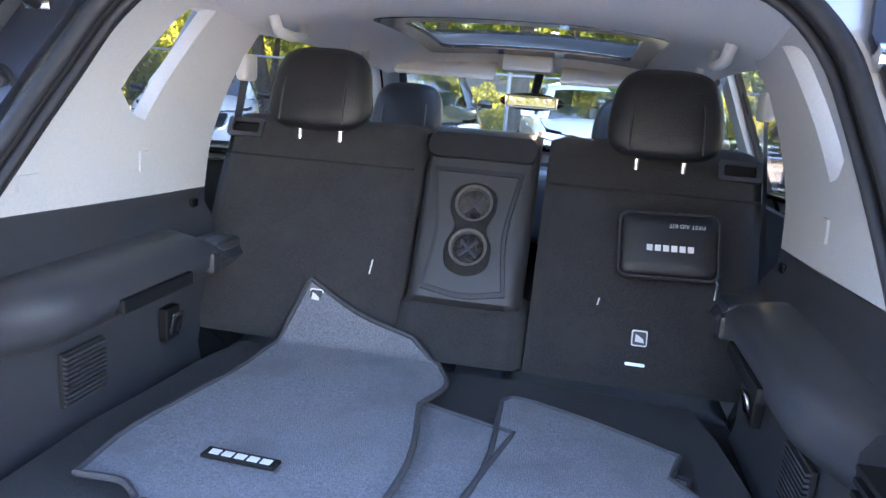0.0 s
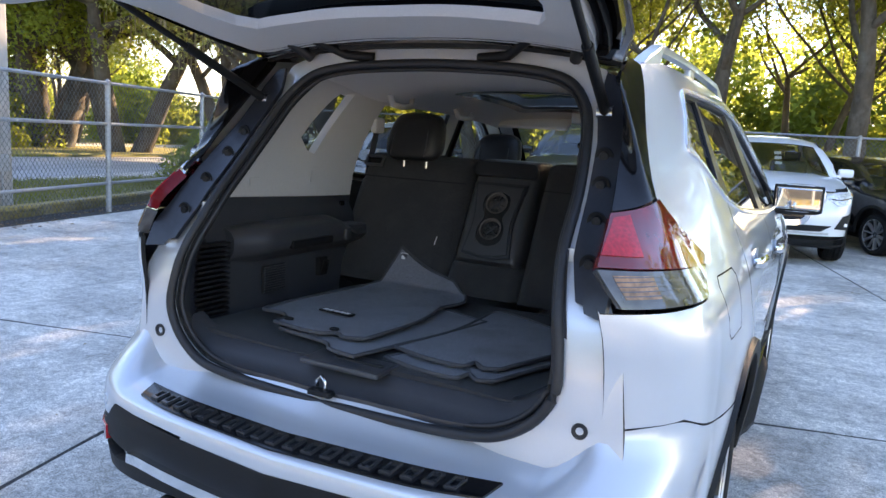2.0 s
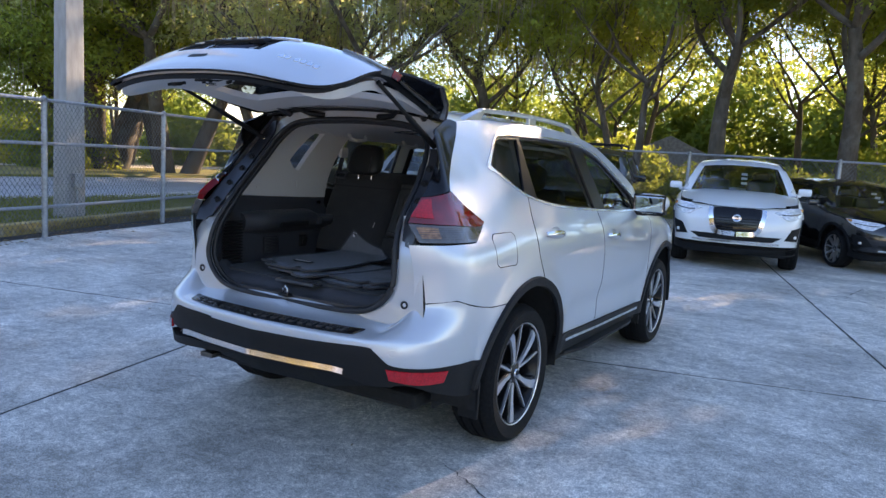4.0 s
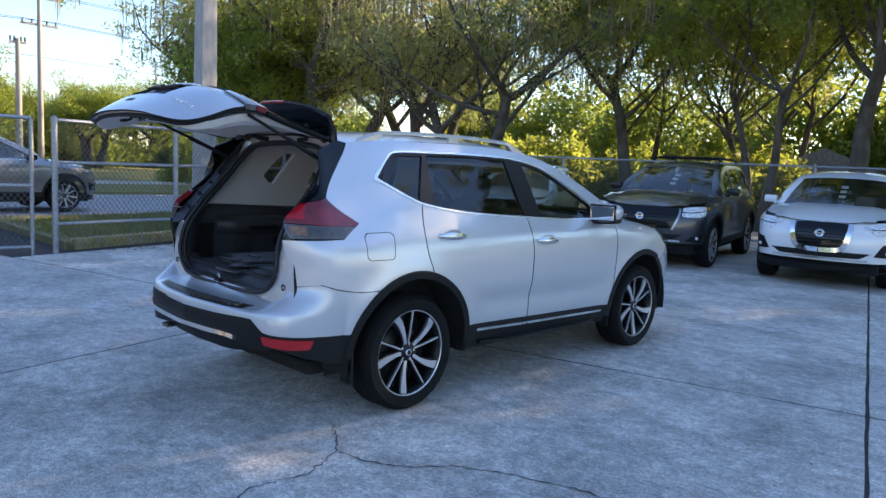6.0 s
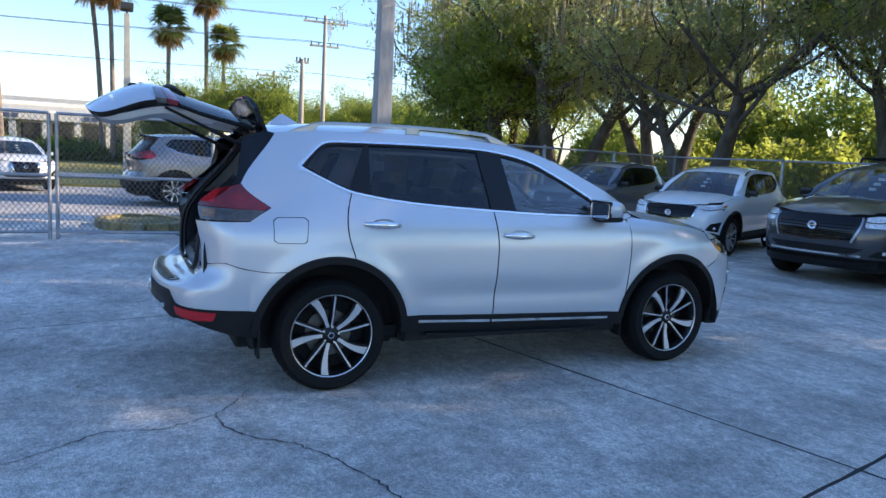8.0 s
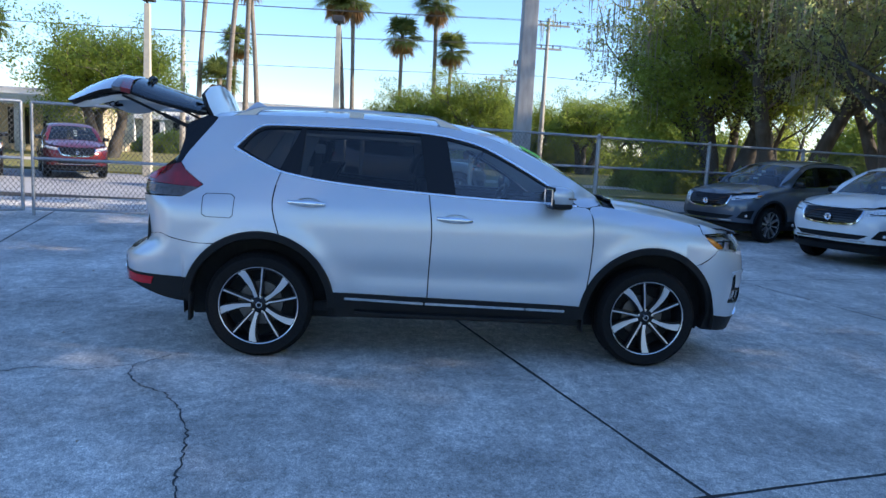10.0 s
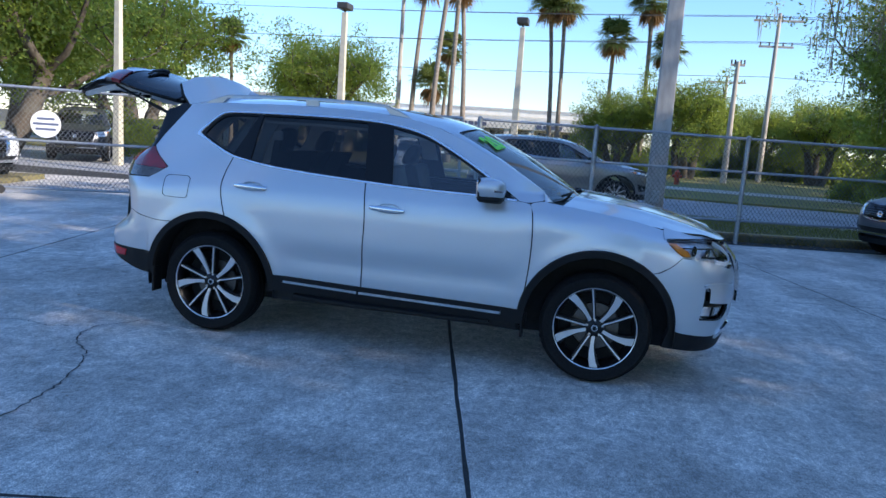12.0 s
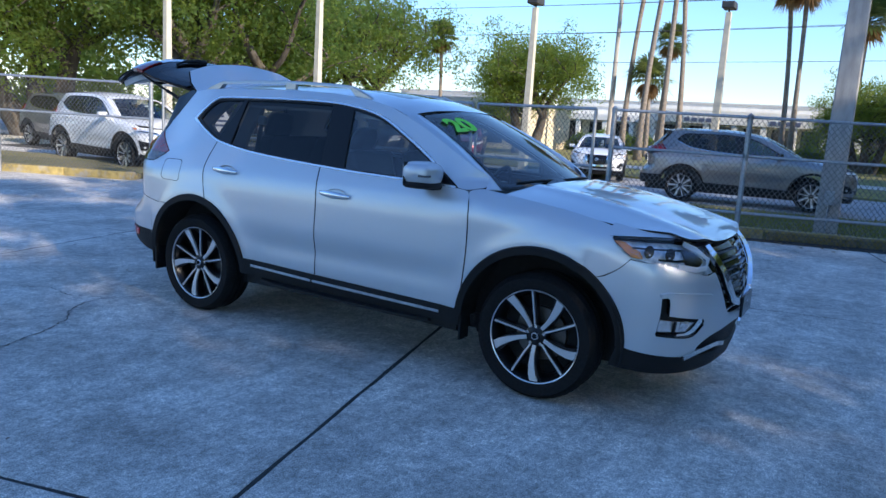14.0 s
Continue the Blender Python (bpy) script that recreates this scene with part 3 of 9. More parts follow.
# ---- trees ----
def grow(seed, height, spread, trunk_r, leaves_n, leaf=0.13, stems=1, fork=0.28, droop=0.1, cluster=0.9, hang=1.4, low=0.35, dense=0.0):
    """Limbs and leaf clumps of a broad-leaved tree; the clumps hang below and between the twigs as well."""
    rnd = random.Random(seed)
    wood, tips = Heap(), []

    def limb(p, d, length, r, level):
        n = 7 if level < 2 else 4
        path, radii = [p.copy()], [r]
        q_ = p.copy()
        dd = d.copy()
        for k in range(1, n + 1):
            dd = (dd + Vector((rnd.uniform(-1, 1), rnd.uniform(-1, 1), rnd.uniform(-0.5, 0.7))) * (0.12 + 0.1 * level) + Vector((0, 0, (0.07 if level < 3 else -droop)))).normalized()
            q_ = q_ + dd * (length / n)
            path.append(q_.copy())
            radii.append(r * (1 - 0.5 * k / n))
        wood.tube(path, radii, (9, 7, 5, 4)[min(level, 3)], cap=False)
        if level >= 3:
            tips.append(path[-1])
            tips.append(path[2])
            return
        if level == 2:
            tips.append(path[2])
        kids = (5, 4, 3)[level]
        for c_ in range(kids):
            at = path[-1 - int(rnd.random() * min(n - 1, 1 + level * 1.5 + 2 * (c_ > 1)))]
            a = 6.283 * (c_ + rnd.uniform(-0.35, 0.35)) / kids
            side = Vector((math.cos(a), math.sin(a), rnd.uniform(-0.15, 0.6)))
            nd = (dd * (0.55 if level else 0.45) + side * (0.9 if level else spread)).normalized()
            limb(at, nd, length * rnd.uniform(0.55, 1.0) * (1.15 if level == 0 else 0.8), radii[-1] * rnd.uniform(0.5, 0.8), level + 1)

    for s in range(stems):
        a = 6.283 * s / stems + rnd.random()
        lean = Vector((math.cos(a), math.sin(a), 0)) * (0.45 if stems > 1 else 0.14)
        limb(Vector((0, 0, -0.2)) + lean * 0.3, (Vector((0, 0, 1)) + lean).normalized(), height * fork, trunk_r * (0.8 if stems > 1 else 1), 0)
    top = max(t.z for t in tips)
    k = height * 0.95 / top
    rs_ = np.random.RandomState(seed)
    T = np.array([tuple(t) for t in tips]) * k
    wood.v = [Vector(v) * k for v in wood.v]
    extra = T[rs_.uniform(0, 1, len(T)) < 0.55]
    extra = extra + np.stack([rs_.normal(0, 0.7, len(extra)), rs_.normal(0, 0.7, len(extra)), -rs_.uniform(0.3, 1.0, len(extra)) * hang], 1)
    extra = extra[extra[:, 2] > height * low * 0.5]
    C_ = np.concatenate([T, extra])
    size = rs_.uniform(0.45, 1.3, len(C_))
    high = np.clip((C_[:, 2] / height - 0.45) / 0.3, 0, 1)
    share = size ** 2 * (0.55 + dense * high)
    per = np.maximum(6, (leaves_n * share / share.sum()).astype(int))
    cen = np.repeat(C_, per, 0)
    rad = np.repeat(size, per)[:, None] * cluster
    n = len(cen)
    off = rs_.normal(0, 1, (n, 3))
    off /= np.linalg.norm(off, axis=1, keepdims=True)
    off *= (rs_.uniform(0.05, 1, (n, 1)) ** 0.5) * rad * np.array([1.0, 1.0, 0.7])
    cen = cen + off
    u = rs_.normal(0, 1, (n, 3))
    u /= np.linalg.norm(u, axis=1, keepdims=True)
    w = np.cross(u, rs_.normal(0, 1, (n, 3)))
    w /= np.linalg.norm(w, axis=1, keepdims=True)
    sz_ = rs_.uniform(0.55, 1.3, (n, 1)) * leaf
    Q = np.stack([cen - u * sz_ - w * sz_ * 0.5, cen - u * sz_ * 0.8 + w * sz_ * 0.55, cen + u * sz_], 1)
    crown = Heap()
    crown.quads(Q)
    return wood, crown, T


def moss_heap(T, seed, count, length=1.3):
    """Hanging strands below the twigs."""
    rs_ = np.random.RandomState(seed)
    pick = T[rs_.randint(0, len(T), count)] + rs_.normal(0, 0.55, (count, 3))
    Q = []
    for p in pick:
        L = length * rs_.uniform(0.4, 1.5)
        a = rs_.uniform(0, 6.28)
        for s in range(5):
            o = p + np.array([rs_.normal(0, 0.14), rs_.normal(0, 0.14), rs_.normal(0, 0.12)])
            w = np.array([math.cos(a + s), math.sin(a + s), 0]) * 0.022
            l2 = L * rs_.uniform(0.35, 0.9)
            Q.append([o - w, o + w, o + w * 0.8 + [0.02, 0, -l2 * 0.6], o - w * 0.9 + [0.02, 0, -l2 * 0.6]])
            Q.append([o - w * 0.9 + [0.02, 0, -l2 * 0.6], o + w * 0.8 + [0.02, 0, -l2 * 0.6], o + w * 0.1 + [0, 0.03, -l2], o - w * 0.1 + [0, 0.03, -l2]])
    h_ = Heap()
    h_.quads(np.array(Q))
    return h_


def tree(name, grown, leaf_mat, label, group, moss=0, seed=1):
    wood, crown, T = grown
    t = thing(name, (0, 0, 0), label, "tree", group)
    wood.link("trunk", M_BARK, t, smooth=True)
    crown.link("crown", leaf_mat, t)
    if moss:
        tagged(moss_heap(T, seed, moss).link("moss", M_MOSS, t), "grey hanging moss", kind="stuff")
    return t


def placed(t, x, y, turn, s=1.0, first=[]):
    """Puts the pattern tree at its first place, copies after that."""
    m = pose(x, y, 0, 0, 0, turn)
    if t.name not in first:
        first.append(t.name)
        t.matrix_world = m
        t.scale = (s, s, s)
        return t
    c_ = copy_thing(t, m)
    c_.scale = (s, s, s)
    return c_


OAK1 = tree("oak_tree", grow(11, 14.5, 0.75, 0.22, 46000, 0.074, cluster=0.60, hang=2.2, dense=1.6), M_LEAF, "tall oak with a broad dark green crown", "oaks behind the cars", moss=110, seed=5)
OAK2 = tree("oak_tree", grow(23, 12.5, 0.9, 0.17, 38000, 0.074, stems=2, cluster=0.58, hang=2.4, dense=1.4), M_LEAF2, "forked oak with sunlit yellow-green leaves", "oaks behind the cars", moss=90, seed=6)
OAK3 = tree("oak_tree", grow(37, 10.5, 1.4, 0.17, 26000, 0.068, stems=3, fork=0.2, droop=0.35, cluster=0.56, hang=2.2, dense=0.2), M_LEAF3, "spreading live oak hung with grey moss", "oaks behind the cars", moss=230, seed=7)
OAK4 = tree("park_tree", grow(41, 8.5, 1.0, 0.24, 46000, 0.078, stems=3, fork=0.17, cluster=0.78, hang=2.2, low=0.3), M_LEAF4, "many-stemmed tree with a dense round crown", "roadside trees")
for t_, x, y, turn, s in (
    (OAK1, -1.6, 17.2, 20, 1.0), (OAK1, 1.9, 18.2, 200, 1.05), (OAK2, -4.4, 19.0, 80, 1.0), (OAK1, -9.6, 21.0, 130, 1.0), (OAK2, 5.8, 18.2, 10, 1.1),
    (OAK3, -14.5, 17.6, 50, 1.0), (OAK3, -20.0, 20.5, 160, 1.1), (OAK3, -23.5, 17.8, 250, 1.3), (OAK3, -28.5, 17.5, 90, 1.1), (OAK2, -31.0, 21.0, 300, 1.0),
    (OAK1, 10.5, 19.5, 300, 1.0), (OAK1, 15.5, 16.0, 50, 1.0), (OAK2, 20.0, 9.0, 170, 1.0), (OAK2, -12.5, 26.5, 210, 1.1), 
    (OAK2, -38.0, 26.0, 40, 0.95), (OAK2, -30.0, 33.0, 190, 1.0), (OAK2, -46.0, 30.0, 90, 0.95),
    (OAK2, -6.5, 25.5, 150, 1.05), (OAK2, 0.5, 27.0, 260, 1.1), (OAK2, -9.5, 31.0, 10, 1.0),
    (OAK4, -15.0, -17.6, 0, 1.1), (OAK4, -27.5, -21.0, 120, 1.15), (OAK4, -12.0, -24.0, 220, 1.2), (OAK4, -34.5, -13.6, 60, 0.93), (OAK4, -45.0, 7.6, 200, 0.86), (OAK4, -47.5, 3.4, 80, 0.76),
    # oaks at x 7.5 and 9.8 are added to keep sun off the slabs
    (OAK4, -52.0, 17.5, 20, 0.85), (OAK4, -58.0, 14.5, 140, 0.8), (OAK4, -60.0, 24.0, 250, 0.95), (OAK4, -6.5, -30.0, 290, 1.1), (OAK2, 3.2, 26.0, 330, 1.0), (OAK1, 7.5, 22.0, 75, 1.0), (OAK1, 9.8, 25.5, 170, 1.0), (OAK4, -26.5, 16.5, 30, 1.25), (OAK4, 2.0, -33.0, 40, 1.1), (OAK4, 10.0, -31.0, 100, 1.0), (OAK4, -29.0, -30.0, 170, 1.0)):
    placed(t_, x, y, turn, s)


def bush_mesh(seed, r, hgt, n, leaf, mat, name, label, category, group):
    rs_ = np.random.RandomState(seed)
    d = rs_.normal(0, 1, (n, 3))
    d /= np.linalg.norm(d, axis=1, keepdims=True)
    d[:, 2] = np.abs(d[:, 2])
    lump = 1 + 0.25 * np.sin(d[:, 0] * 5 + seed) * np.sin(d[:, 1] * 6 + 1)
    cen = d * (rs_.uniform(0.35, 1, (n, 1)) ** 0.4) * np.array([r, r, hgt]) * lump[:, None]
    u = rs_.normal(0, 1, (n, 3))
    u /= np.linalg.norm(u, axis=1, keepdims=True)
    w = np.cross(u, rs_.normal(0, 1, (n, 3)))
    w /= np.linalg.norm(w, axis=1, keepdims=True)
    z = rs_.uniform(0.6, 1.3, (n, 1)) * leaf
    h_ = Heap()
    h_.quads(np.stack([cen - u * z - w * z * 0.45, cen - u * z * 0.8 + w * z * 0.5, cen + u * z], 1))
    t = thing(name, (0, 0, 0), label, category, group)
    h_.link("foliage", mat, t)
    st = Heap()
    for k in range(5):
        a = 1.257 * k
        st.tube([(0.1 * math.cos(a), 0.1 * math.sin(a), -0.1), (r * 0.5 * math.cos(a), r * 0.5 * math.sin(a), hgt * 0.6)], [0.05, 0.02], 5)
    st.link("stem", M_BARK, t)
    return t


BUSH1 = bush_mesh(3, 1.6, 1.7, 5200, 0.10, M_LEAF2, "bush", "leafy sunlit undergrowth bush", "bush", "undergrowth")
BUSH2 = bush_mesh(9, 1.3, 1.3, 5000, 0.08, M_LEAF, "bush", "dark green clipped shrub", "bush", "shrubs by the shops")
FAR1 = bush_mesh(17, 3.6, 6.5, 8000, 0.19, M_LEAF, "far_tree", "distant leafy tree with foliage to the ground", "tree", "woods behind the lot")
FAR2 = bush_mesh(29, 3.2, 5.0, 7000, 0.17, M_LEAF2, "far_tree", "distant sunlit leafy tree with foliage to the ground", "tree", "woods behind the lot")
rb = random.Random(4)
for k in range(30):
    placed((FAR1, FAR2)[k % 2], -72 + 110 * k / 29 + rb.uniform(-1.5, 1.5), rb.uniform(38, 46), rb.uniform(0, 360), rb.uniform(1.05, 1.4) if k > 8 else rb.uniform(0.75, 1.05))
for x, y, s in ((-66, 20, 0.8), (-70, 12, 0.8), (-64, 30, 0.9), (-30, -36, 0.9), (-20, -34, 0.9), (-12, -36, 0.9), (-3, -36, 0.9)):
    placed(FAR1, x, y, 20 * x, s)
for k in range(34):
    y = rb.uniform(20, 34)
    placed(BUSH1, -44 + 64 * k / 33 + rb.uniform(-1, 1), y, rb.uniform(0, 360), rb.uniform(0.8, 1.9))
for k in range(12):
    placed(BUSH2, -57 + rb.uniform(-1, 1), 6 + 2.1 * k, rb.uniform(0, 360), rb.uniform(1.5, 2.0))
for k in range(16):
    placed(BUSH2, -50.5 + rb.uniform(-0.6, 0.6), -16 + 1.6 * k, rb.uniform(0, 360), rb.uniform(0.8, 1.25))
for x, y, s in ((-10.2, 9.4, 0.7), (-12.8, 13.0, 0.9), (-25.5, 14.0, 0.6), (-30.0, 13.5, 0.6), (-27.0, 15.0, 1.2), (-20.0, -16.0, 0.9), (-24.0, -17.0, 0.8)):
    placed(BUSH1, x, y, 40, s)


def palm_pattern(seed, height, heads, label):
    rnd = random.Random(seed)
    p = thing("palm_tree", (0, 0, 0), label, "palm", "fan palms")
    bend = rnd.uniform(-0.6, 0.6), rnd.uniform(-0.6, 0.6)
    path = [(bend[0] * (k / 8) ** 2, bend[1] * (k / 8) ** 2, height * k / 8 - 0.1) for k in range(9)]
    h_ = Heap()
    h_.tube(path, [0.3, 0.2, 0.17, 0.16, 0.15, 0.14, 0.14, 0.15, 0.17], 9)
    h_.link("trunk", M_BARKP, p, smooth=True)
    tip = Vector(path[-1])
    green, dead = Heap(), Heap()
    for k in range(heads):
        a = rnd.uniform(0, 6.283)
        old = k > heads * 0.80
        el = rnd.uniform(-1.35, -0.75) if old else rnd.uniform(-0.55, 1.35)
        d = Vector((math.cos(a) * math.cos(el), math.sin(a) * math.cos(el), math.sin(el)))
        stem = rnd.uniform(0.5, 0.9)
        c_ = tip + d * stem
        hp = dead if old else green
        side = d.cross(Vector((0, 0, 1)))
        side = side.normalized() if side.length > 0.1 else Vector((1, 0, 0))
        up = side.cross(d)
        hp.tube([tip, c_], 0.02, 4, cap=False)
        q_ = []
        nb = 13
        for b_ in range(nb):
            g = -1.5 + 3.0 * b_ / (nb - 1)
            w = (d * math.cos(g) + side * math.sin(g)).normalized()
            L = rnd.uniform(0.95, 1.35) * (0.8 + 0.3 * math.cos(g)) * (0.75 if old else 1.0)
            tipb = c_ + w * L + Vector((0, 0, -0.28 * L)) + up * 0.05
            m_ = c_ + w * L * 0.6
            pw = side * math.cos(g) - d * math.sin(g)
            q_.append([c_, m_ + pw * 0.06, tipb, m_ - pw * 0.06])
        hp.quads(np.array([[tuple(v) for v in r] for r in q_]))
    green.link("crown", M_PALM, p)
    dead.link("dead_skirt", M_DEAD, p, "brown hanging dead fronds")
    return p


PALM1 = palm_pattern(2, 11.6, 60, "tall slim fan palm with a brown skirt")
PALM2 = palm_pattern(5, 9.6, 58, "fan palm with a brown skirt of dead fronds")
PALM3 = palm_pattern(8, 5.5, 60, "short fan palm with a full crown")
for t_, x, y, s in ((PALM1, -50.2, -1.2, 1.02), (PALM1, -51.5, -1.9, 1.06), (PALM2, -50.2, 2.3, 1.0), (PALM1, -50.2, 4.9, 1.04), (PALM2, -50.1, 6.0, 0.92), (PALM1, -38.0, -8.0, 1.0), (PALM1, -39.5, -7.2, 1.02),
                    (PALM1, -43.0, -7.0, 1.02), (PALM2, -48.0, -9.6, 0.84), (PALM1, -46.0, -11.5, 1.1), (PALM3, -46.0, -9.8, 1.0), (PALM2, -31.0, -17.4, 0.64)):
    placed(t_, x, y, 37 * x, s)


# ---- buildings ----
def shop_block(at, length, depth, height, mat, label, bays):
    b = thing("commercial_building", at, label, "building")
    part("wall", boxed(-depth, 0, 0, length, -0.1, height - 0.5), mat, b)
    part("parapet", boxed(-depth - 0.15, 0.15, -0.15, length + 0.15, height - 0.5, height), M_STUCCO, b)
    part("cornice", boxed(-depth - 0.25, 0.25, -0.25, length + 0.25, height, height + 0.12), M_TRIMW, b)
    part("canopy", boxed(0.0, 2.6, 0.2, length - 0.2, 2.7, 3.25), M_STUCCO, b)
    for k in range(bays):
        y0 = 0.5 + (length - 1.0) * k / bays
        w = (length - 1.0) / bays
        part("window", boxed(-0.05, 0.02, y0 + 0.5, y0 + w - 0.3, 0.4, 2.55), M_WINDOW, b)
        part("column", boxed(2.1, 2.5, y0, y0 + 0.4, -0.1, 2.7), M_STUCCO, b)
        if k % 3 == 1:
            for j in range(4):
                part("sign_bar", boxed(2.6, 2.64, y0 + 0.6 + j * 0.55, y0 + 1.0 + j * 0.55, 2.82, 3.12), M_SIGNB, b)
    return b


shop_block((-57.0, -12.5, 0.0), 17.5, 14, 4.3, M_STUCCO, "long low white shop building with a flat parapet", 8)
shop_block((-66.0, -30.0, 0.0), 22, 14, 4.6, M_STUCCO, "low white shop building beyond the palms", 8)
shop_block((-40.0, -26.0, 0.0), 9, 10, 3.6, M_STUCCO2, "low cream building behind the trees", 4)
hs_ = thing("house", pose(-3.0, 28.0, 0, 0, 0, 105) @ Matrix.Scale(0.62, 4), "low pale house with a grey gabled roof behind the trees", "building")
part("wall", boxed(-5, 5, 0, 7, -0.1, 2.6), M_STUCCO, hs_)
bm = bmesh.new()
vs = [bm.verts.new(c_) for c_ in ((-5.5, -0.5, 2.55), (5.5, -0.5, 2.55), (5.5, 7.5, 2.55), (-5.5, 7.5, 2.55), (-5.5, 3.5, 4.4), (5.5, 3.5, 4.4))]
for f_ in ((0, 1, 5, 4), (2, 3, 4, 5), (0, 4, 3), (1, 2, 5), (3, 2, 1, 0)):
    bm.faces.new([vs[i] for i in f_])
part("roof", bm, M_ROOF, hs_)
for x in (-3, 1.5):
    part("window", boxed(x, x + 1.2, -0.05, 0.0, 0.9, 2.0), M_WINDOW, hs_)

# grass tufts in the verges
rs = np.random.RandomState(12)
N = 26000
gy = rs.uniform(0.9, 13.5, N)
gx = -7.45 - 0.35 * (gy - 1.2) - rs.uniform(0.1, 3.6, N) ** 1.0
keep_ = gx > -12.2
gx, gy = gx[keep_], gy[keep_]
N = len(gx)
hgt = rs.uniform(0.03, 0.1, N)
a = rs.uniform(0, 6.28, N)
wx, wy = np.cos(a) * 0.006, np.sin(a) * 0.006
lx, ly = rs.normal(0, 0.03, N), rs.normal(0, 0.03, N)
gz = np.full(N, 0.105)
h = Heap()
h.quads(np.stack([np.stack([gx - wx, gy - wy, gz], 1), np.stack([gx + wx, gy + wy, gz], 1), np.stack([gx + lx, gy + ly, gz + hgt], 1)], 1))
tagged(h.link("verge_grass", M_BLADE), "short dry grass blades on the verge", "grass", kind="stuff")


# ---- car surfaces ----
from mathutils.geometry import delaunay_2d_cdt


class Curve1:
    """A smooth monotone curve through given knots."""

    def __init__(self, xs, ys):
        self.x, self.y = np.array(xs, float), np.array(ys, float)
        h_, d = np.diff(self.x), np.diff(self.y) / np.diff(self.x)
        m = np.zeros(len(self.x))
        m[0], m[-1] = d[0], d[-1]
        for i in range(1, len(d)):
            m[i] = 0 if d[i - 1] * d[i] <= 0 else (h_[i - 1] + h_[i]) * 3 / ((2 * h_[i] + h_[i - 1]) / d[i - 1] + (h_[i] + 2 * h_[i - 1]) / d[i])
        self.m, self.h = m, h_

    def __call__(self, q):
        q = min(max(q, self.x[0]), self.x[-1])
        i = min(int(np.searchsorted(self.x, q, side="right")) - 1, len(self.h) - 1)
        t = (q - self.x[i]) / self.h[i]
        a, b = self.y[i], self.y[i + 1]
        return float((2 * t ** 3 - 3 * t * t + 1) * a + (t ** 3 - 2 * t * t + t) * self.h[i] * self.m[i] + (-2 * t ** 3 + 3 * t * t) * b + (t ** 3 - t * t) * self.h[i] * self.m[i + 1])


def spline(pts, n=8, closed=False):
    """Catmull-Rom through the points."""
    P = [Vector(p) for p in pts]
    if len(P) == 2 and not closed:
        return [P[0].lerp(P[1], k / n) for k in range(n + 1)]
    out = []
    m = len(P)
    rng = range(m) if closed else range(m - 1)
    for i in rng:
        p1, p2 = P[i], P[(i + 1) % m]
        p0 = P[i - 1] if (i > 0 or closed) else p1 * 2 - p2
        p3 = P[(i + 2) % m] if (i + 2 < m or closed) else p2 * 2 - p1
        for k in range(n):
            t = k / n
            out.append(0.5 * ((2 * p1) + (p2 - p0) * t + (2 * p0 - 5 * p1 + 4 * p2 - p3) * t * t + (3 * p1 - p0 - 3 * p2 + p3) * t ** 3))
    if not closed:
        out.append(P[-1])
    return out


def loop2(*segs, n=6):
    """A closed outline from smooth runs that meet at corners."""
    out = []
    for s in segs:
        pts = spline(s, n) if len(s) > 2 else [Vector(s[0]), Vector(s[1])] if len(s) == 2 else [Vector(s[0])]
        for p in pts:
            if not out or (out[-1] - p).length > 1e-4:
                out.append(p)
    if (out[0] - out[-1]).length < 1e-4:
        out.pop()
    return out


def dense(poly, step):
    out = []
    for a, b in zip(poly, poly[1:] + poly[:1]):
        n = max(1, int((b - a).length / step))
        out += [a.lerp(b, k / n) for k in range(n)]
    return out


def inside(P, poly):
    x, y = P[:, 0], P[:, 1]
    res = np.zeros(len(P), bool)
    V = np.array([tuple(p) for p in poly])
    j = len(V) - 1
    for i in range(len(V)):
        xi, yi, xj, yj = *V[i], *V[j]
        c_ = ((yi > y) != (yj > y)) & (x < (xj - xi) * (y - yi) / (yj - yi + 1e-12) + xi)
        res ^= c_
        j = i
    return res


def near(P, poly, d):
    V = np.array([tuple(p) for p in poly])
    best = np.full(len(P), 1e9)
    for a, b in zip(V, np.roll(V, -1, 0)):
        ab = b - a
        t = np.clip(((P - a) @ ab) / max(ab @ ab, 1e-12), 0, 1)
        best = np.minimum(best, np.linalg.norm(P - a - t[:, None] * ab, axis=1))
    return best < d


LEFT = 0.945


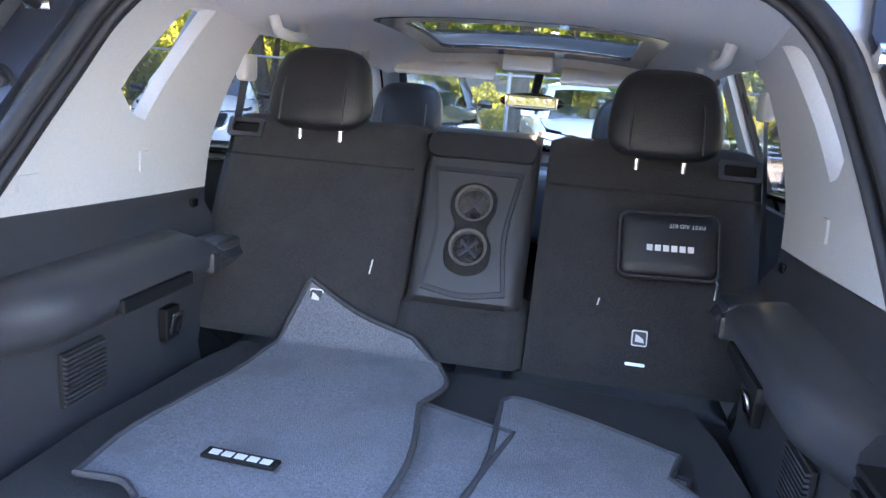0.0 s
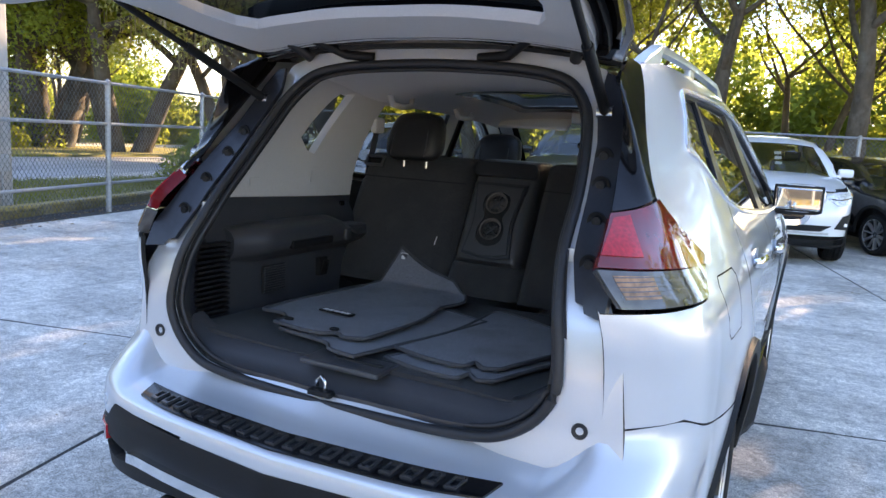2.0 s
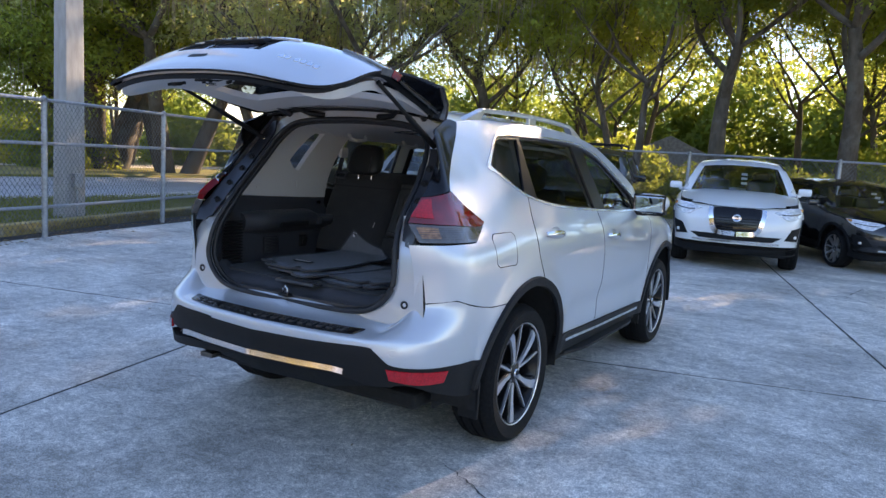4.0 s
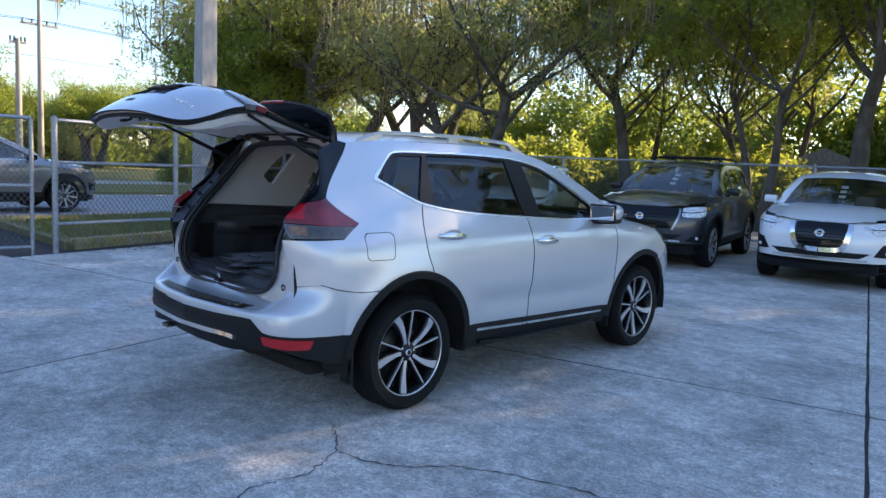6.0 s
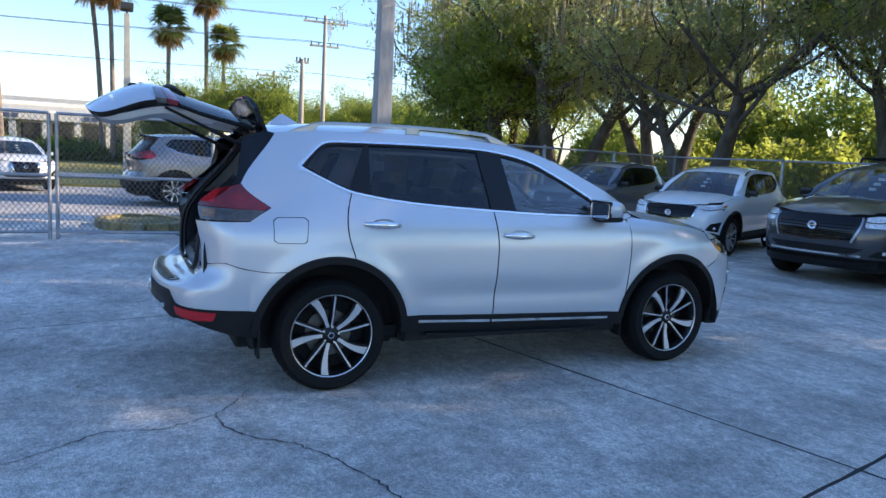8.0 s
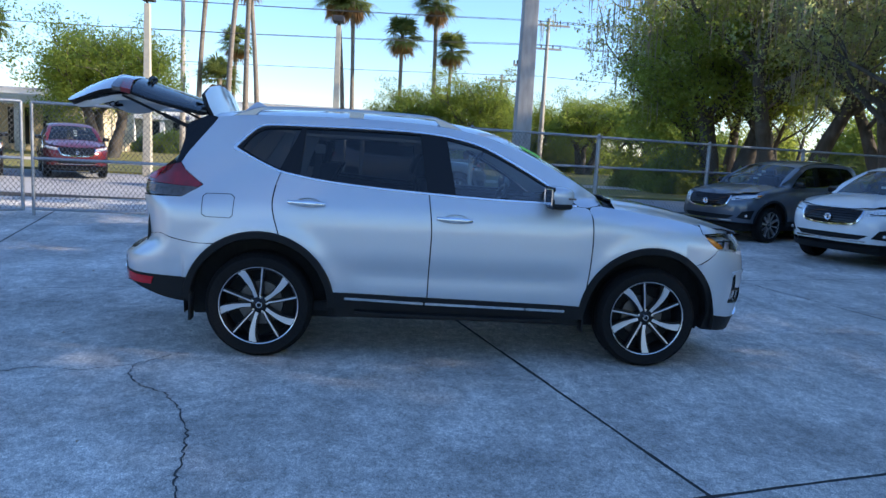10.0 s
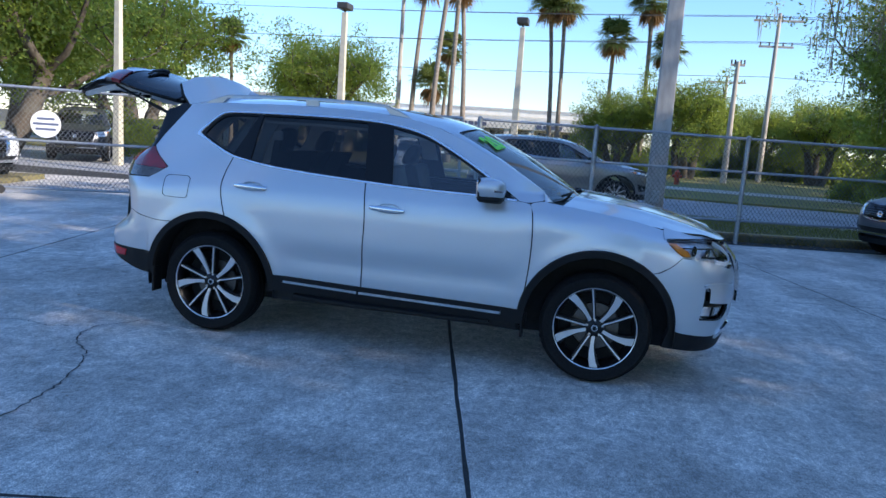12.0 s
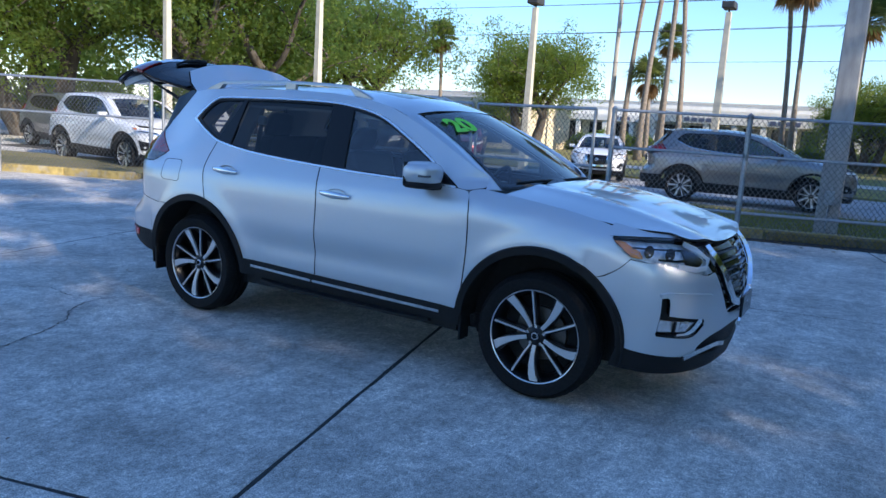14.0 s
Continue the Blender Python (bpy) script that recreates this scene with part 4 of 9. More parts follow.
def panel(name, surf, outline, mat, parent, holes=(), step=0.04, thick=0.012, mirror=False, label="", lift=0.0, inward=None):
    """A sheet cut to an outline on a curved surface, with its edges turned in."""
    loops = [dense(outline, step * 0.8)] + [dense(hh, step * 0.8) for hh in holes]
    pts, edges = [], []
    for L in loops:
        b0 = len(pts)
        pts += L
        edges += [(b0 + k, b0 + (k + 1) % len(L)) for k in range(len(L))]
    A = np.array([tuple(p) for p in pts])
    lo, hi = A.min(0), A.max(0)
    gx, gy = np.meshgrid(np.arange(lo[0] + step / 2, hi[0], step), np.arange(lo[1] + step / 2, hi[1], step))
    G = np.stack([gx.ravel(), gy.ravel()], 1)
    if len(G):
        ok = inside(G, loops[0])
        for L in loops[1:]:
            ok &= ~inside(G, L)
        for L in loops:
            ok &= ~near(G, L, step * 0.45)
        G = G[ok]
    allp = pts + [Vector(g) for g in G]
    vo, eo, fo, *_ = delaunay_2d_cdt(allp, edges, [], 0, 1e-6)
    V2 = np.array([tuple(v) for v in vo])
    C = np.array([V2[list(f)].mean(0) for f in fo])
    ok = inside(C, loops[0])
    for L in loops[1:]:
        ok &= ~inside(C, L)
    F = [tuple(f) for f, k in zip(fo, ok) if k]
    e = 0.004
    P3, N3 = [], []
    for u, v in V2:
        p = surf(u, v)
        nrm = (surf(u + e, v) - surf(u - e, v)).cross(surf(u, v + e) - surf(u, v - e))
        nrm = nrm.normalized() if nrm.length > 1e-12 else Vector((0, 0, 1))
        P3.append(p)
        N3.append(nrm)
    sgn = 1
    ref = Vector(inward) if inward else Vector((0, 1.3, 0.8))
    cm = sum(P3, Vector()) / len(P3)
    avg = sum(N3, Vector())
    if avg.dot(cm - ref) < 0:
        N3 = [-q for q in N3]
    P3 = [p + q * lift for p, q in zip(P3, N3)]
    out = []
    for side in ((1, -1) if mirror else (1,)):
        verts = [Vector((p.x * (1 if side > 0 else -LEFT), p.y, p.z)) for p in P3]
        norms = [Vector((q.x * side, q.y, q.z)) for q in N3]
        faces = []
        for f in F:
            a, b, c_ = (verts[i] for i in f)
            faces.append(f if (b - a).cross(c_ - a).dot(norms[f[0]]) > 0 else f[::-1])
        # turned-in rim
        cnt = {}
        for f in faces:
            for i in range(3):
                k = (f[i], f[(i + 1) % 3])
                cnt[k] = 1
        border = [k for k in cnt if (k[1], k[0]) not in cnt]
        for a, b in border:
            va, vb = verts[a], verts[b]
            na = (vb - va).cross(norms[a])
            na = na.normalized() if na.length > 1e-9 else norms[a]
            i0 = len(verts)
            verts += [va, vb, vb - norms[b] * thick, va - norms[a] * thick]
            norms += [(na + norms[a] * 0.3).normalized()] * 2 + [na, na]
            faces.append((i0 + 1, i0, i0 + 3, i0 + 2))
        me = bpy.data.meshes.new(name)
        me.from_pydata([tuple(v) for v in verts], [], faces)
        me.materials.append(mat)
        # silver panels get near-black rims: shade of the shut lines put into the colour
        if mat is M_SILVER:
            me.materials.append(M_WELL_SHADE)
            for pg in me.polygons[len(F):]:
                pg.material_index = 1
        me.polygons.foreach_set("use_smooth", [True] * len(me.polygons))
        me.normals_split_custom_set_from_vertices([tuple(q) for q in norms])
        ob = new(name, me)
        ob.parent = parent
        if label:
            tagged(ob, label)
        out.append(ob)
    return out if mirror else out[0]


def ribbon(name, path, normals, width, proud, mat, parent, mirror=False, label=""):
    """A raised moulding along a line on a surface."""
    for side in ((1, -1) if mirror else (1,)):
        v, f = [], []
        n = len(path)
        for i in range(n):
            d = (path[min(n - 1, i + 1)] - path[max(0, i - 1)]).normalized()
            w = d.cross(normals[i]).normalized() * width / 2
            for q in (path[i] - w - normals[i] * 0.004, path[i] - w * 0.8 + normals[i] * proud, path[i] + w * 0.8 + normals[i] * proud, path[i] + w - normals[i] * 0.004):
                v.append((q.x * side, q.y, q.z))
        for i in range(n - 1):
            for k in range(3):
                q = (4 * i + k, 4 * i + k + 1, 4 * i + k + 5, 4 * i + k + 4)
                f.append(q if side > 0 else q[::-1])
        f += [(0, 1, 2, 3), (4 * n - 1, 4 * n - 2, 4 * n - 3, 4 * n - 4)]
        bm = bmesh.new()
        bv = [bm.verts.new(p) for p in v]
        for q in f:
            bm.faces.new([bv[i] for i in q])
        part(name, bm, mat, parent, label, smooth=True)


def lathe(profile, sides=48, axis="x"):
    """Turns (radius, along) points round the axis."""
    bm = bmesh.new()
    rings = []
    for r, a in profile:
        ring = []
        for k in range(sides):
            g = 2 * math.pi * k / sides
            co = (a, r * math.cos(g), r * math.sin(g)) if axis == "x" else (r * math.cos(g), r * math.sin(g), a)
            ring.append(bm.verts.new(co))
        rings.append(ring)
    for p, q in zip(rings, rings[1:]):
        for k in range(sides):
            bm.faces.new((p[k], p[(k + 1) % sides], q[(k + 1) % sides], q[k]))
    return bm


def prism(outline, a, b, bevel=0.0):
    """A (y, z) outline given depth from x=a to x=b."""
    bm = bmesh.new()
    lo = [bm.verts.new((a, p[0], p[1])) for p in outline]
    hi = [bm.verts.new((b, p[0], p[1])) for p in outline]
    n = len(outline)
    bm.faces.new(lo[::-1])
    top = bm.faces.new(hi)
    for k in range(n):
        bm.faces.new((lo[k], lo[(k + 1) % n], hi[(k + 1) % n], hi[k]))
    if bevel:
        bmesh.ops.bevel(bm, geom=list(top.edges), offset=bevel, segments=2, affect="EDGES")
    return bm


def rounded(w, h_, r, n=5, cx=0.0, cy=0.0):
    out = []
    for sx, sy, a0 in ((1, 1, 0), (-1, 1, 90), (-1, -1, 180), (1, -1, 270)):
        for k in range(n + 1):
            a = radians(a0 + 90 * k / n)
            out.append(Vector((cx + sx * (w - r) + r * math.cos(a), cy + sy * (h_ - r) + r * math.sin(a))))
    return out


# car materials
M_SILVER = paint_material("silver_paint", (0.565, 0.60, 0.64), 0.45, 0.34)
M_BULB = material("amber_bowl", (0.32, 0.15, 0.07), 0.25, metal=0.1, coat=0.6, noise_scale=60, spread=0.5, bump=0.3, bump_scale=90)
M_CLAD = material("black_cladding", (0.009, 0.0094, 0.0102), 0.55, spec=0.25, noise_scale=300, spread=0.2, bump=0.1, bump_scale=900)
M_GLOSSB = material("gloss_black", (0.006, 0.006, 0.007), 0.10, spec=0.4, noise_scale=60, spread=0.1)
M_APPL = material("applique_black", (0.016, 0.018, 0.024), 0.28, spec=0.6, noise_scale=90, spread=0.15, bump=0.05, bump_scale=400)
M_SATIN = material("satin_chrome", (0.88, 0.88, 0.89), 0.26, metal=0.85, noise_scale=40, spread=0.04)
M_RAIL = material("satin_rail", (0.42, 0.43, 0.45), 0.30, metal=0.8, noise_scale=60, spread=0.05)
M_LAMPW = material("bright_lamp_bowl", (0.70, 0.74, 0.78), 0.16, metal=0.25, coat=1.0, noise_scale=30, spread=0.45, bump=0.3, bump_scale=45)
M_CHROME = material("chrome", (0.82, 0.82, 0.82), 0.08, metal=1.0, noise_scale=20, spread=0.04)
M_ALLOY = material("machined_alloy", (0.72, 0.72, 0.73), 0.30, metal=0.85, noise_scale=200, spread=0.05)
M_RIMB = material("rim_black", (0.007, 0.007, 0.008), 0.3, spec=0.35, noise_scale=50, spread=0.2)
M_RUBBER = material("tyre_rubber", (0.009, 0.009, 0.0094), 0.75, spec=0.18, noise_scale=60, spread=0.3, bump=0.15, bump_scale=150)
M_SEAL = material("rubber_seal", (0.014, 0.014, 0.016), 0.55, noise_scale=80, spread=0.2)
M_DISC = material("brake_disc", (0.14, 0.135, 0.13), 0.4, metal=0.9, noise_scale=60, spread=0.15)
M_REDL = material("red_lens", (0.17, 0.002, 0.005), 0.06, coat=1.0, noise_scale=15, spread=0.3)
M_SMOKE = material("smoked_lens", (0.075, 0.07, 0.068), 0.08, coat=1.0, noise_scale=30, spread=0.3)
M_STEPB = material("embossed_black", (0.03, 0.03, 0.032), 0.16, spec=0.7, noise_scale=60, spread=0.1)
M_REFL = material("red_reflector", (0.46, 0.004, 0.010), 0.15, coat=0.6, noise_scale=120, spread=0.3, bump=0.06, bump_scale=200)
M_AMBER = material("amber_lens", (0.65, 0.2, 0.02), 0.15, coat=0.6, noise_scale=40, spread=0.2)
M_LAMPIN = material("lamp_bowl", (0.78, 0.79, 0.8), 0.2, metal=0.7, noise_scale=25, spread=0.3, bump=0.3, bump_scale=45)
M_GLASSD = glass_material("privacy_glass", (0.27, 0.28, 0.28))
M_GLASSL = glass_material("clear_glass", (0.66, 0.72, 0.71), face_on=0.13)
M_GLASSR = glass_material("roof_glass", (0.30, 0.33, 0.31))
M_LENS = glass_material("clear_lens", (0.9, 0.92, 0.94))
# black of the wheel wells, also used as painted shade in the panel gaps
M_WELL_SHADE = material("wheel_well", (0.012, 0.012, 0.012), 0.9, noise_scale=30, spread=0.3)
M_PLATE = material("plate_face", (0.42, 0.43, 0.45), 0.5, noise_scale=30, spread=0.1)
M_INK = material("plate_ink", (0.03, 0.04, 0.07), 0.6)
M_PILLAR = material("pillar_black", (0.008, 0.008, 0.009), 0.3, spec=0.3, noise_scale=80, spread=0.15)
M_CUP = material("cup_mat", (0.085, 0.078, 0.072), 0.7, noise_scale=120, spread=0.2)
M_LINER = material("pale_headliner", (0.70, 0.69, 0.67), 0.9, noise_scale=400, spread=0.08, bump=0.1, bump_scale=900)
M_TRIMG = material("pale_grey_trim", (0.56, 0.56, 0.55), 0.7, noise_scale=300, spread=0.06, bump=0.1, bump_scale=800)
M_TRIMB = material("charcoal_trim", (0.042, 0.044, 0.050), 0.30, noise_scale=400, spread=0.2, bump=0.15, bump_scale=1200)
M_CARPET = material("black_carpet", (0.025, 0.025, 0.027), 0.95, noise_scale=350, spread=0.6, bump=0.6, bump_scale=500, sheen=0.06, second=(0.034, 0.034, 0.036), second_scale=9)
M_MAT = material("grey_floor_mat", (0.16, 0.168, 0.19), 0.95, noise_scale=260, spread=0.35, bump=0.6, bump_scale=420, sheen=0.1, second=(0.115, 0.12, 0.135), second_scale=6)
M_MATEDGE = material("mat_binding", (0.05, 0.052, 0.058), 0.85, noise_scale=200, spread=0.3)
M_LEATHER = material("black_leather", (0.013, 0.013, 0.0145), 0.34, noise_scale=150, spread=0.2, bump=0.25, bump_scale=350)
M_VINYL = material("grey_vinyl", (0.040, 0.040, 0.041), 0.38, noise_scale=300, spread=0.1, bump=0.12, bump_scale=700)
M_PRINT = material("white_print", (0.75, 0.75, 0.75), 0.6)
M_GREENP = material("green_sticker", (0.25, 0.9, 0.04), 0.5)
M_MIRROR = material("mirror_glass", (0.55, 0.57, 0.58), 0.02, metal=1.0)
M_STEEL = material("bright_steel", (0.7, 0.7, 0.7), 0.25, metal=1.0)
M_WHITEP = paint_material("white_paint", (0.78, 0.79, 0.80), 0.05, 0.3, 0.02)
M_GREYP = paint_material("gunmetal_paint", (0.055, 0.060, 0.070), 0.6, 0.32)
M_BLUEG = paint_material("blue_grey_paint", (0.10, 0.125, 0.16), 0.55, 0.32)
M_BLACKP = paint_material("black_paint", (0.010, 0.010, 0.011), 0.2, 0.25)
M_NXP = paint_material("warm_grey_paint", (0.26, 0.26, 0.26), 0.7, 0.32)
M_REDP = paint_material("dark_red_paint", (0.16, 0.012, 0.016), 0.4, 0.3)


# ---- wheels ----
def wheel_pattern(name="wheel", R=0.357, rim=0.268, width=0.23, double=True, simple=False):
    """A wheel with its outer face towards +x, hub at the origin; the caller parents it."""
    w = new(name)
    w.empty_display_size = 0.1
    hw = width / 2
    prof = [(rim - 0.02, -hw + 0.01), (rim, -hw + 0.005), (rim + 0.025, -hw), (R - 0.03, -hw - 0.004), (R - 0.008, -hw + 0.02), (R, -hw + 0.05)]
    for g in (-0.055, 0.0, 0.055):
        prof += [(R, g - 0.008), (R - 0.009, g - 0.006), (R - 0.009, g + 0.006), (R, g + 0.008)]
    prof += [(R, hw - 0.05), (R - 0.008, hw - 0.02), (R - 0.03, hw + 0.004), (R - 0.045, hw + 0.002), (rim + 0.025, hw), (rim + 0.006, hw - 0.004), (rim - 0.012, hw - 0.014)]
    part("tyre", lathe(prof, 36 if simple else 64), M_RUBBER, w, smooth=True, auto=40)
    if not simple:
        hb = Heap()
        for k in range(56):
            for sg in (-1, 1):
                g = 2 * math.pi * (k + 0.25 * sg) / 56
                c_, s = math.cos(g), math.sin(g)
                cs, ss = math.cos(g + 0.07), math.sin(g + 0.07)
                x0, x1 = sg * (hw - 0.055), sg * (hw - 0.005)
                hb.quads(np.array([[(x0, (R + 0.003) * c_, (R + 0.003) * s), (x1, (R - 0.017) * c_, (R - 0.017) * s), (x1, (R - 0.017) * cs, (R - 0.017) * ss), (x0, (R + 0.003) * cs, (R + 0.003) * ss)]]))
        tagged(hb.link("tread_block", M_RUBBER, w), kind="stuff")
    part("rim", lathe([(rim - 0.01, -hw + 0.02), (rim - 0.03, -0.04), (rim - 0.035, 0.03), (rim - 0.018, hw - 0.03), (rim - 0.004, hw - 0.012), (rim - 0.004, hw - 0.006)], 56), M_RIMB, w, smooth=True)
    part("rim_lip", lathe([(rim - 0.010, hw - 0.022), (rim - 0.009, hw - 0.009), (rim - 0.004, hw - 0.006), (rim - 0.003, hw - 0.012)], 64), M_ALLOY, w, "bright machined rim edge", smooth=True)
    part("barrel_back", lathe([(0.001, -0.02), (rim - 0.03, -0.03)], 40), M_WELL_SHADE, w)
    part("brake_disc", lathe([(0.06, 0.0), (0.15, 0.0), (0.155, -0.012), (0.155, -0.03)], 40), M_DISC, w, smooth=True)
    face = hw - 0.018

    def spoke(pts_in, a, x0, x1, mat, nm, bev=0.003):
        c_, s = math.cos(a), math.sin(a)
        o = [(p[0] * c_ - p[1] * s, p[0] * s + p[1] * c_) for p in pts_in]
        bm = prism(o, x0, x1, bev)
        for v in bm.verts:
            r = math.hypot(v.co.y, v.co.z)
            v.co.x -= 0.022 * max(0, 1 - r / (rim * 0.8)) ** 1.0
        part(nm, bm, mat, w, smooth=True, auto=30)

    r1 = rim - 0.012
    for k in range(5):
        a = radians(90 + 72 * k + 8)
        if double:
            wide = [(0.055, -0.010), (0.11, -0.013), (0.17, -0.014), (0.22, -0.008), (r1, 0.002), (r1 - 0.003, 0.052), (0.215, 0.034), (0.16, 0.016), (0.11, 0.010), (0.055, 0.011)]
            thin = [(0.06, -0.006), (0.12, -0.008), (r1, -0.0085), (r1, 0.0055), (0.12, 0.004), (0.06, 0.007)]
            spoke([(p[0], 0.004 + (p[1] - 0.004) * 1.02) for p in wide], a - radians(12), face - 0.03, face, M_ALLOY, "spoke")
            spoke([(p[0], p[1] * 1.45) for p in wide], a - radians(12), face - 0.06, face - 0.012, M_RIMB, "spoke_back")
            spoke([(p[0], p[1] * 0.75) for p in thin], a + radians(34), face - 0.03, face - 0.004, M_ALLOY, "thin_spoke", 0.002)
            spoke([(p[0], p[1] * 1.9) for p in thin], a + radians(34), face - 0.06, face - 0.014, M_RIMB, "spoke_back")
        else:
            wide = [(0.05, -0.02), (0.14, -0.016), (r1, -0.026), (r1, 0.026), (0.14, 0.016), (0.05, 0.02)]
            spoke(wide, a, face - 0.04, face, M_ALLOY, "spoke")
            spoke([(p[0], p[1] * 0.45) for p in wide], a + radians(36), face - 0.04, face - 0.006, M_ALLOY, "thin_spoke")
    part("hub", lathe([(0.001, face - 0.012), (0.03, face - 0.013), (0.034, face - 0.018), (0.06, face - 0.026), (0.068, face - 0.05)], 32), M_RIMB, w, smooth=True)
    part("centre_cap", lathe([(0.001, face - 0.006), (0.020, face - 0.007), (0.023, face - 0.012)], 28), M_CHROME, w, smooth=True)
    part("cap_inlay", lathe([(0.001, face - 0.0045), (0.014, face - 0.0045), (0.015, face - 0.008)], 24), M_GLOSSB, w)
    for k in range(5):
        a = radians(54 + 72 * k)
        bm = lathe([(0.001, face - 0.02), (0.009, face - 0.021), (0.011, face - 0.04)], 8)
        bmesh.ops.translate(bm, vec=(0, 0.052 * math.cos(a), 0.052 * math.sin(a)), verts=bm.verts)
        part("lug_nut", bm, M_STEEL, w, smooth=True)
    if not simple:
        bm = lathe([(0.001, hw - 0.014), (0.005, hw - 0.014), (0.005, hw - 0.04)], 8)
        bmesh.ops.translate(bm, vec=(0, 0, -rim + 0.035), verts=bm.verts)
        part("valve", bm, M_RUBBER, w)
    return w


# ---- the silver SUV: rear axle at y = 0, nose towards +y ----
suv = thing("suv", (0, 0, 0), "clean silver mid-size SUV with black cladding and raised tailgate", "car")
WB, R_T = 2.705, 0.357

# plan of the sides, and the rounded plan of tail and nose
PLAN_W = Curve1([-0.5, -0.3, 0, 0.4, 2.3, 2.7, 2.95], [0.892, 0.905, 0.913, 0.915, 0.915, 0.911, 0.900])
TAIL = spline([(0.892, -0.5), (0.868, -0.66), (0.80, -0.83), (0.66, -0.925), (0.40, -0.985), (0, -1.015)], 10)
NOSE = spline([(0.900, 2.95), (0.868, 3.19), (0.79, 3.37), (0.63, 3.51), (0.36, 3.60), (0, 3.635)], 10)


def chord(run):
    acc = [0.0]
    for a, b in zip(run, run[1:]):
        acc.append(acc[-1] + (b - a).length)
    return np.array(acc)


TAIL_S, NOSE_S = chord(TAIL), chord(NOSE)
TAIL_A, NOSE_A = np.array([tuple(p) for p in TAIL]), np.array([tuple(p) for p in NOSE])
SEC = Curve1([0.15, 0.3, 0.42, 0.52, 0.62, 0.76, 0.9, 0.98, 1.05, 1.10, 1.16, 1.4, 1.58, 1.66, 1.72], [0.93, 0.945, 0.962, 0.978, 0.99, 1.0, 0.998, 0.991, 0.976, 0.955, 0.925, 0.805, 0.712, 0.655, 0.58])
FTOP = Curve1([2.2, 2.6, 3.0, 3.3, 3.65], [1.14, 1.105, 1.04, 0.985, 0.945])
FSEC = Curve1([-0.9, -0.5, -0.3, -0.17, -0.09, -0.035, 0.0, 0.04], [0.945, 0.978, 0.997, 1.0, 0.985, 0.945, 0.895, 0.80])
DR = Curve1([0.3, 0.45, 0.60, 0.655, 0.70, 0.76, 0.80, 0.9, 1.0, 1.1, 1.16, 1.25, 1.3, 1.45, 1.52, 1.6], [0.05, 0.01, 0.0, 0.012, 0.06, 0.125, 0.145, 0.14, 0.12, 0.10, 0.105, 0.18, 0.23, 0.37, 0.44, 0.50])
DF = Curve1([0.2, 0.3, 0.45, 0.6, 0.75, 0.85, 0.93, 1.0], [-0.09, -0.05, -0.015, 0.0, -0.01, -0.045, -0.10, -0.17])


def step01(t):
    t = min(1, max(0, t))
    return t * t * (3 - 2 * t)


def skin(u, z):
    """The outer skin: u runs along the side as y, and past the corners round tail and nose."""
    nip = 1 - step01((-0.08 - u) / 0.42) * (0.036 * step01((z - 0.99) / 0.17) + 0.028 * step01((z - 1.15) / 0.2))
    if u < -0.5:
        s = min(-0.5 - u, TAIL_S[-1])
        x, y = float(np.interp(s, TAIL_S, TAIL_A[:, 0])), float(np.interp(s, TAIL_S, TAIL_A[:, 1]))
        y += DR(z) * step01(s / 0.42)
        return Vector((x * nip * (SEC(z) if z > 0.6 else SEC(0.6) - 0.1 * (0.6 - z)), y, z))
    if u > 2.95:
        s = min(u - 2.95, NOSE_S[-1])
        x, y = float(np.interp(s, NOSE_S, NOSE_A[:, 0])), float(np.interp(s, NOSE_S, NOSE_A[:, 1]))
        y += DF(z) * step01(s / 0.55)
        return Vector((x * FSEC(z - FTOP(min(y, 3.6))), y, z))
    b = step01((u - 2.05) / 0.35)
    k = SEC(z) * (1 - b) + FSEC(z - FTOP(u)) * b if b > 0 else SEC(z)
    x = PLAN_W(u) * k * nip
    for c_ in (0.0, WB):
        r = math.hypot(u - c_, z - 0.36)
        x += 0.014 * math.exp(-((r - 0.50) / 0.07) ** 2)
    # door sculpting: a shallow hollow low down
    x -= 0.014 * math.exp(-((z - 0.60) / 0.07) ** 2) * step01((u - 0.45) / 0.3) * step01((2.3 - u) / 0.3)
    return Vector((x, u, z))


def u_tail(y, z):
    s = np.interp(-y, -TAIL_A[:, 1], TAIL_S)
    for _ in range(8):
        s = np.interp(-(y - DR(z) * step01(s / 0.42)), -TAIL_A[:, 1], TAIL_S)
    return -0.5 - float(s)


def tail_at(x):
    """u round the tail at which the plan is x wide."""
    return -0.5 - float(np.interp(-x, -TAIL_A[:, 0], TAIL_S))


def nose_at(x):
    return 2.95 + float(np.interp(-x, -NOSE_A[:, 0], NOSE_S))


def arch(cy, r, a0, a1, n=22, cz=0.36):
    return [(cy + r * math.cos(radians(a0 + (a1 - a0) * k / n)), cz + r * math.sin(radians(a0 + (a1 - a0) * k / n))) for k in range(n + 1)]


G = 0.0042
DLO_TOP = [(-0.195, 1.405), (-0.124, 1.483), (-0.045, 1.550), (0.045, 1.568), (0.287, 1.574), (0.688, 1.578), (1.047, 1.571), (1.287, 1.545), (1.488, 1.495), (1.692, 1.398), (1.893, 1.287), (2.034, 1.196), (2.140, 1.125)]
DLO_BOT = [(2.140, 1.125), (1.903, 1.136), (1.521, 1.143), (1.133, 1.159), (0.741, 1.181), (0.423, 1.208), (0.221, 1.238), (0.097, 1.265), (-0.033, 1.320), (-0.150, 1.378), (-0.195, 1.405)]
top_c = Curve1([p[0] for p in DLO_TOP], [p[1] for p in DLO_TOP])
